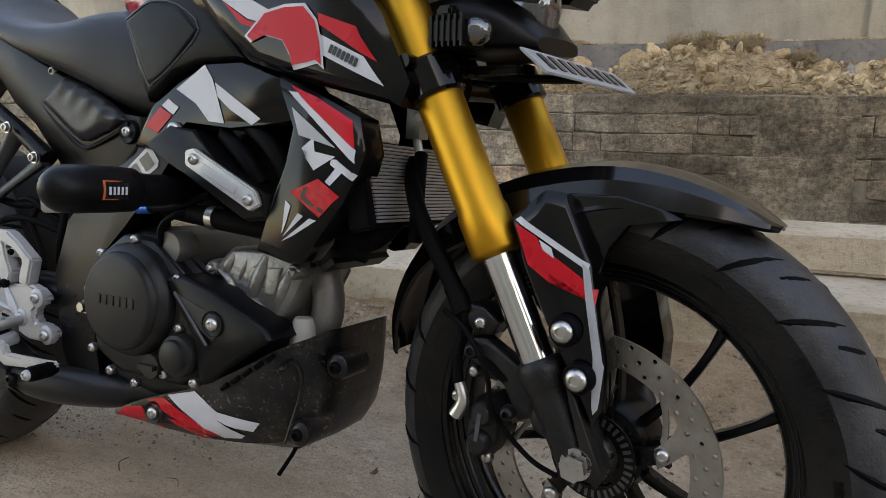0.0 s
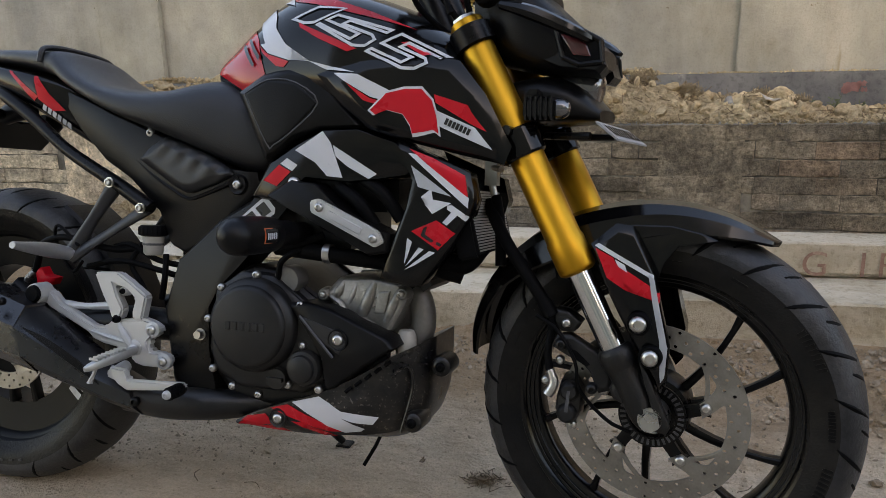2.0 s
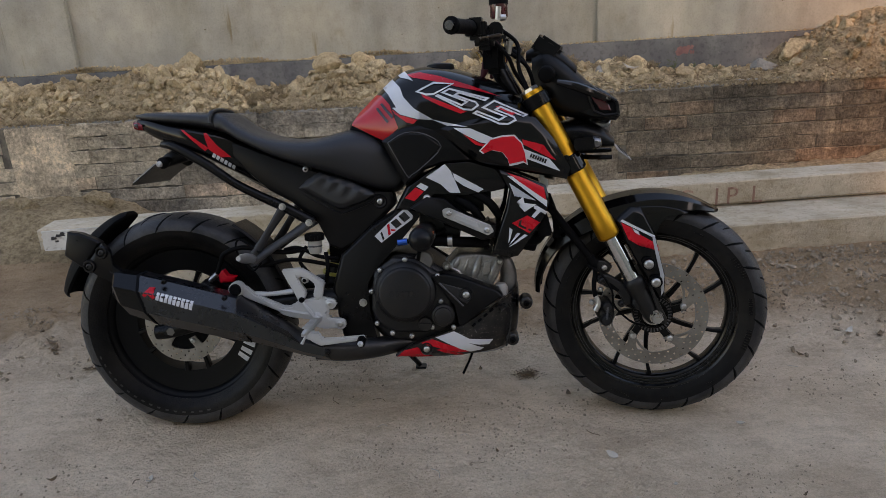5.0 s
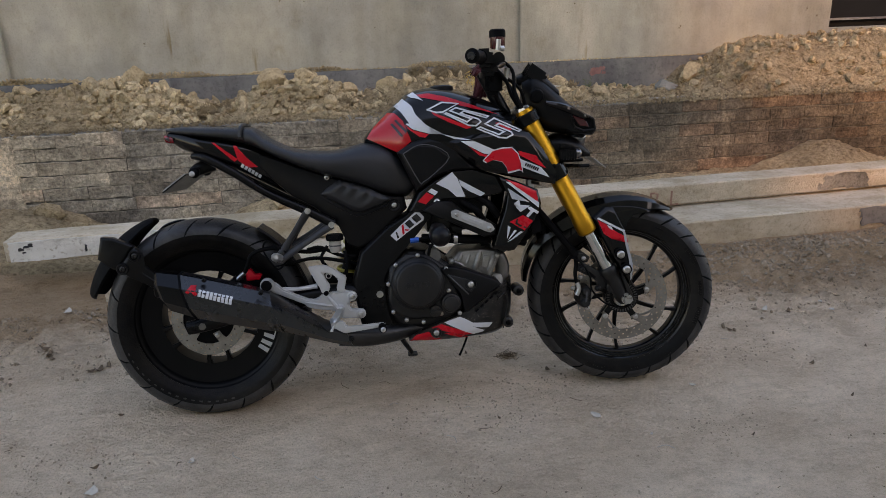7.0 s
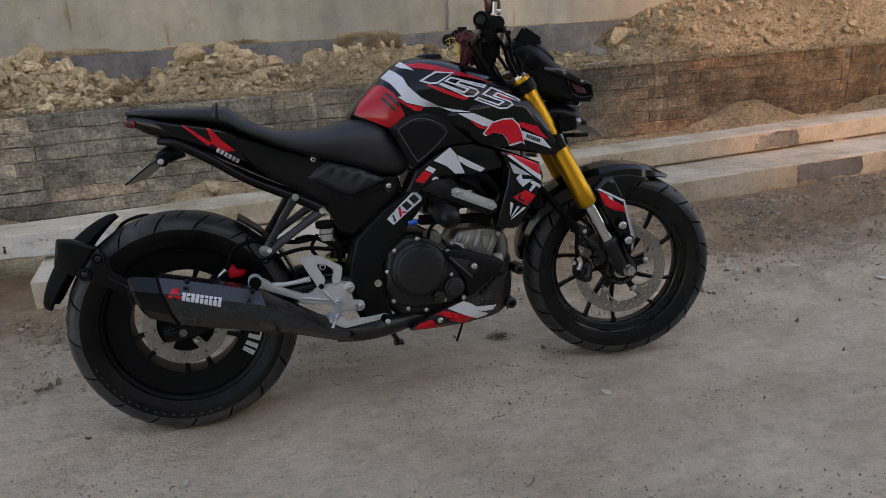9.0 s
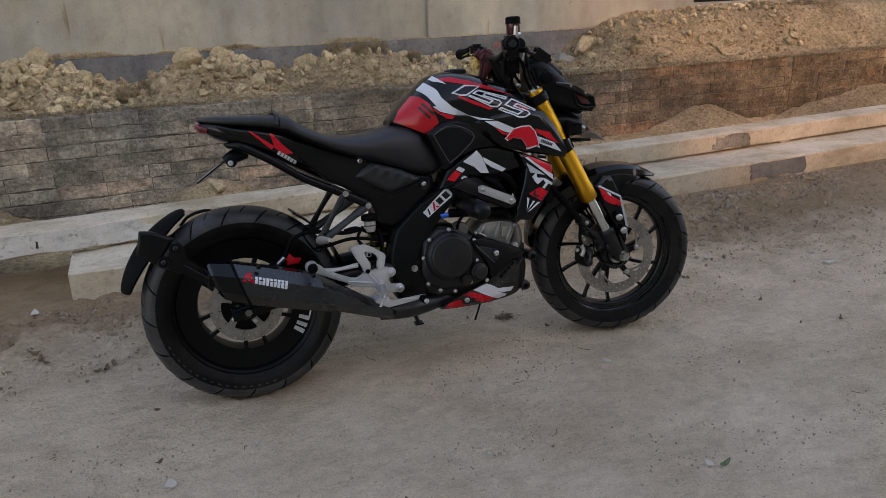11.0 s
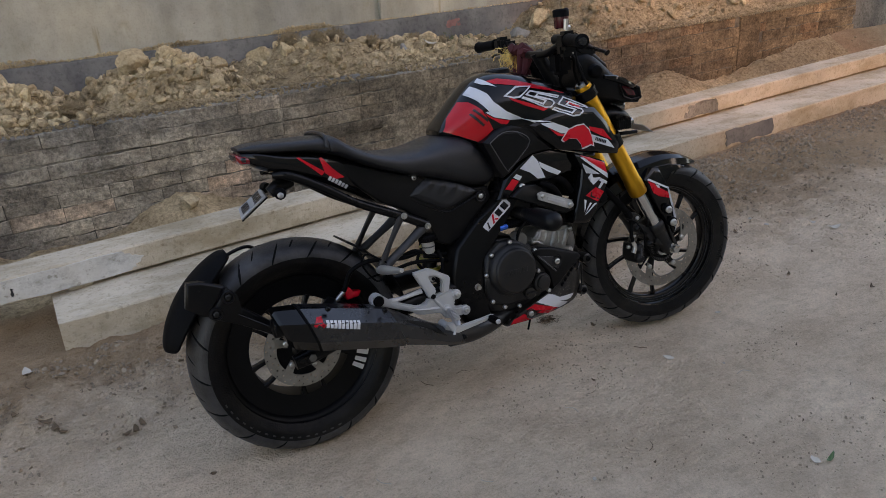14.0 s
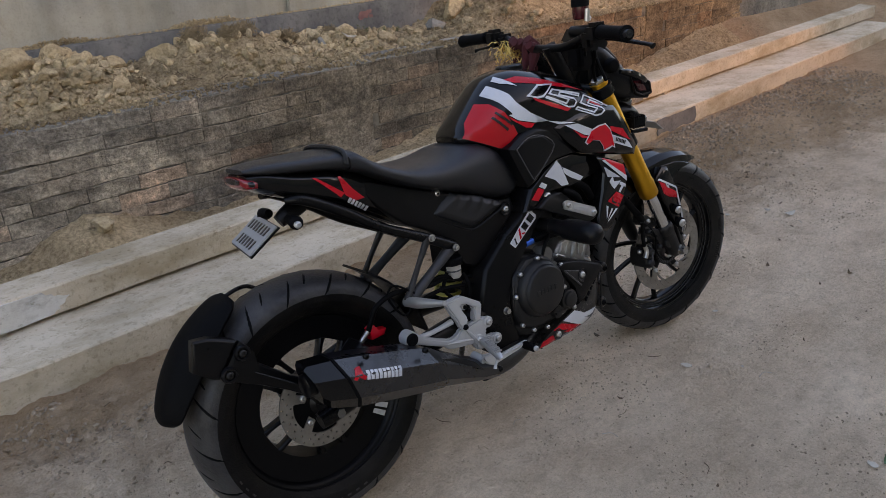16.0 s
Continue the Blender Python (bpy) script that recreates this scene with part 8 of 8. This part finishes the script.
scrap("paper_scrap", 1.78, 2.62, 0.06, PAPER, "crumpled white paper on the earth bank", 303, 0.5, 0.6).location.z = bank_z(1.78, 2.62) + 0.02
for i in range(46):
    r = random.Random(400 + i)
    x, y = r.uniform(-0.9, 3.2), r.uniform(-0.8, 0.9)
    a, l = r.uniform(0, 6.3), r.uniform(0.012, 0.05)
    z = ground_z(x, y) + 0.003
    tw = part("twig", sweep([(x, y, z), (x + 0.5 * l * math.cos(a), y + 0.5 * l * math.sin(a), z + 0.003), (x + l * math.cos(a + 0.4), y + l * math.sin(a + 0.4), z)], r.uniform(0.0006, 0.0013), k=3, n=5), LEAF if i % 3 else PAPER)
    tagged(tw, "thin dry twig on the dirt" if i % 3 else "thin pale straw on the dirt", "twig", "twigs on the road")


def tuft(x, y, count, spread_m, seed, label):
    """A flattened tangle of dark dry fibres."""
    r = random.Random(seed)
    bm = bmesh.new()
    for _ in range(count):
        c = Vector((x + r.gauss(0, spread_m), y + r.gauss(0, spread_m * 0.7), 0))
        c.z = ground_z(c.x, c.y) + 0.0025
        a, l = r.uniform(0, 6.3), r.uniform(0.002, 0.009)
        d = Vector((math.cos(a) * l, math.sin(a) * l, r.uniform(-0.001, 0.003)))
        w = Vector((-math.sin(a), math.cos(a), 0)) * 0.0009
        q = [bm.verts.new(p) for p in (c - d - w, c + d - w, c + d + w, c - d + w)]
        bm.faces.new(q)
        t = [bm.verts.new(p + Vector((0, 0, 0.0012))) for p in (c - d, c + d)]
        bm.faces.new((q[0], q[1], t[1], t[0]))
        bm.faces.new((q[2], q[3], t[0], t[1]))
    return tagged(part("fibre_tuft", bm, LEAF, smooth=0), label, "litter", kind="stuff")


tuft(1.0, 0.25, 120, 0.020, 81, "dark tangle of dry fibres on the dirt")


def root_clump(x, d, radius, seed):
    """A matted ball of dry roots on the bank."""
    r = random.Random(seed)
    y = wall_y(x) + d
    base = Vector((x, y, bank_z(x, y) + radius * 0.35))
    bm = bmesh.new()
    for _ in range(170):
        n = Vector((r.gauss(0, 1), r.gauss(0, 1), r.gauss(0.1, 0.8))).normalized()
        p = base + Vector((n.x, n.y, n.z * 0.7)) * radius * r.uniform(0.5, 1.0)
        t = n.cross(Vector((r.gauss(0, 1), r.gauss(0, 1), r.gauss(0, 1)))).normalized() * radius * r.uniform(0.3, 0.8) + n * radius * r.uniform(-0.1, 0.25)
        w = t.cross(n).normalized() * 0.0016
        u = n * 0.0016
        a, b = [bm.verts.new(p - t + q) for q in (w, u, -w)], [bm.verts.new(p + t + q) for q in (w, u, -w)]
        for k in range(3):
            bm.faces.new((a[k], a[(k + 1) % 3], b[(k + 1) % 3], b[k]))
    return tagged(part("root_clump", bm, ROOT), "matted clump of dry roots on the earth bank", "dry roots", "root clumps on the bank")


ROOT = mat("dry_root", (0.16, 0.115, 0.065), 0.9, scale=30, color2=(0.33, 0.25, 0.155), spec=0.1)
for i, (x, d, s) in enumerate(((0.92, 0.66, 0.075), (1.05, 0.5, 0.06), (1.2, 0.62, 0.07), (1.42, 0.55, 0.06), (1.6, 0.5, 0.05), (1.75, 0.6, 0.055), (0.45, 0.3, 0.05), (-0.35, 0.3, 0.06), (-0.25, 0.45, 0.05), (1.9, 0.5, 0.05))):
    root_clump(x, d, s, 600 + i)

# ---- cement smear over the joint, then the bricks ----
rnd = random.Random(12)
meshes = {}


def brick_mesh(length, k):
    """A brick's rough face with worn arrises; the faces butt, the beds lie open unevenly."""
    if (length, k) not in meshes:
        bm = bmesh.new()
        nx, o = (6 if length > 0.2 else 3), Vector((k * 3.7, k * 1.9, length * 40))
        grid = []
        for j, z in enumerate((-0.0343, -0.0313, -0.011, 0.011, 0.0313, 0.0343)):
            row = []
            for i in range(nx + 1):
                x = (length - (0.0045 if k % 3 else 0.0)) * (i / nx - 0.5)
                p = Vector((x, 0, z))
                edge = j in (0, 5)
                y = (-0.0125 if edge else -0.0155) + 0.0026 * noise.noise(p * 24 + o) + 0.002 * noise.noise(p * 75 + o)
                dz = 0.009 * noise.noise(Vector((x * 11, 0.0, z * 9)) + o) + 0.004 * noise.noise(p * 55 + o)
                dz = max(-0.0024, min(0.0085, dz + 0.0002)) * (1 if z > 0 else -1)
                row.append(bm.verts.new((x, y, z - (dz if j not in (2, 3) else 0))))
            grid.append(row)
        for r0, r1 in zip(grid, grid[1:]):
            for i in range(nx):
                bm.faces.new((r0[i], r0[i + 1], r1[i + 1], r1[i]))
        rim = grid[0] + [r[-1] for r in grid[1:-1]] + grid[-1][::-1] + [r[0] for r in grid[-2:0:-1]]
        back = [bm.verts.new((v.co.x, 0.004, v.co.z)) for v in rim]
        for i in range(len(rim)):
            q = (i + 1) % len(rim)
            bm.faces.new((rim[i], rim[q], back[q], back[i]))
        bmesh.ops.recalc_face_normals(bm, faces=bm.faces[:])
        me = bpy.data.meshes.new("brick")
        bm.to_mesh(me)
        bm.free()
        me.materials.append(BRICK)
        meshes[(length, k)] = me
    return meshes[(length, k)]


MORTAR = mat("dusty_mortar", (0.085, 0.078, 0.067), 0.95, scale=6, color2=(0.20, 0.185, 0.16), spec=0.1)
add_noise(MORTAR, 14, (0.6, 0.6, 0.6), (1.5, 1.45, 1.35), 0.4, 0.62, 6)
part("mortar", askew(box((1.05, 2.1370, 0.225), (9.1, 0.007, 0.63))), MORTAR, wall, "dusty grey mortar in the joints")
part("cement_smear", askew(box((4.375, 2.140, 0.25), (0.24, 0.034, 0.585))), BRICK, wall, "shallow brick pier smeared with cement", bevel=0.006)
part("cement_smear", askew(box((-1.47, 2.140, 0.25), (0.33, 0.034, 0.585))), BRICK, wall, "shallow brick pier smeared with cement", bevel=0.006)
part("cement_smear", askew(box((1.465, 2.142, 0.25), (0.34, 0.03, 0.585))), BRICK, wall, "vertical cement smear over the bricks", bevel=0.004)
turn = math.atan(WALL_SLOPE)
for row in range(8):
    z = 0.5115 - row * 0.0735
    x = -3.4 + (0.12 if row % 2 else 0.0)
    while x < 5.6:
        length = 0.112 if rnd.random() < 0.12 else 0.231
        cx = x + length / 2
        x += length
        if 1.37 < cx < 1.56 or 4.31 < cx < 4.44 or -1.58 < cx < -1.36:
            continue
        ob = new("brick", brick_mesh(length, rnd.randrange(12)))
        ob.parent = wall
        ob.matrix_world = Matrix.Translation((cx, 2.1436 + WALL_SLOPE * cx + rnd.uniform(-0.003, 0.002), z + rnd.uniform(-0.0012, 0.0012) + 0.006 * noise.noise(Vector((cx * 0.9, row * 0.6, 7))))) @ Matrix.Rotation(turn, 4, "Z") @ Matrix.Rotation(radians(rnd.uniform(-0.6, 0.6)), 4, "Y") @ Matrix.Rotation(radians(rnd.uniform(-0.7, 0.7)), 4, "Z") @ Matrix.Rotation(radians(rnd.uniform(-1.6, 1.6)), 4, "X")

# dry roots and stalks in the earth bank
stalks = bmesh.new()
for i in range(420):
    x = rnd.gauss(1.5, 0.5) if i < 220 else rnd.uniform(-2, 4)
    y = wall_y(x) + rnd.uniform(0.1, 0.8)
    c = Vector((x, y, bank_z(x, y) + 0.012))
    d = Vector((rnd.gauss(0, 1), rnd.gauss(0, 1), rnd.gauss(0.2, 0.5))).normalized() * rnd.uniform(0.012, 0.045)
    w = d.orthogonal().normalized() * 0.0016
    u = d.cross(w).normalized() * 0.0016
    a = [stalks.verts.new(c - d + q) for q in (w, u, -w)]
    b = [stalks.verts.new(c + d + q) for q in (w, u, -w)]
    for k in range(3):
        stalks.faces.new((a[k], a[(k + 1) % 3], b[(k + 1) % 3], b[k]))
tagged(part("dry_stalks", stalks, LEAF, label="dry roots and stalks in the earth"), category="stalks", kind="stuff")
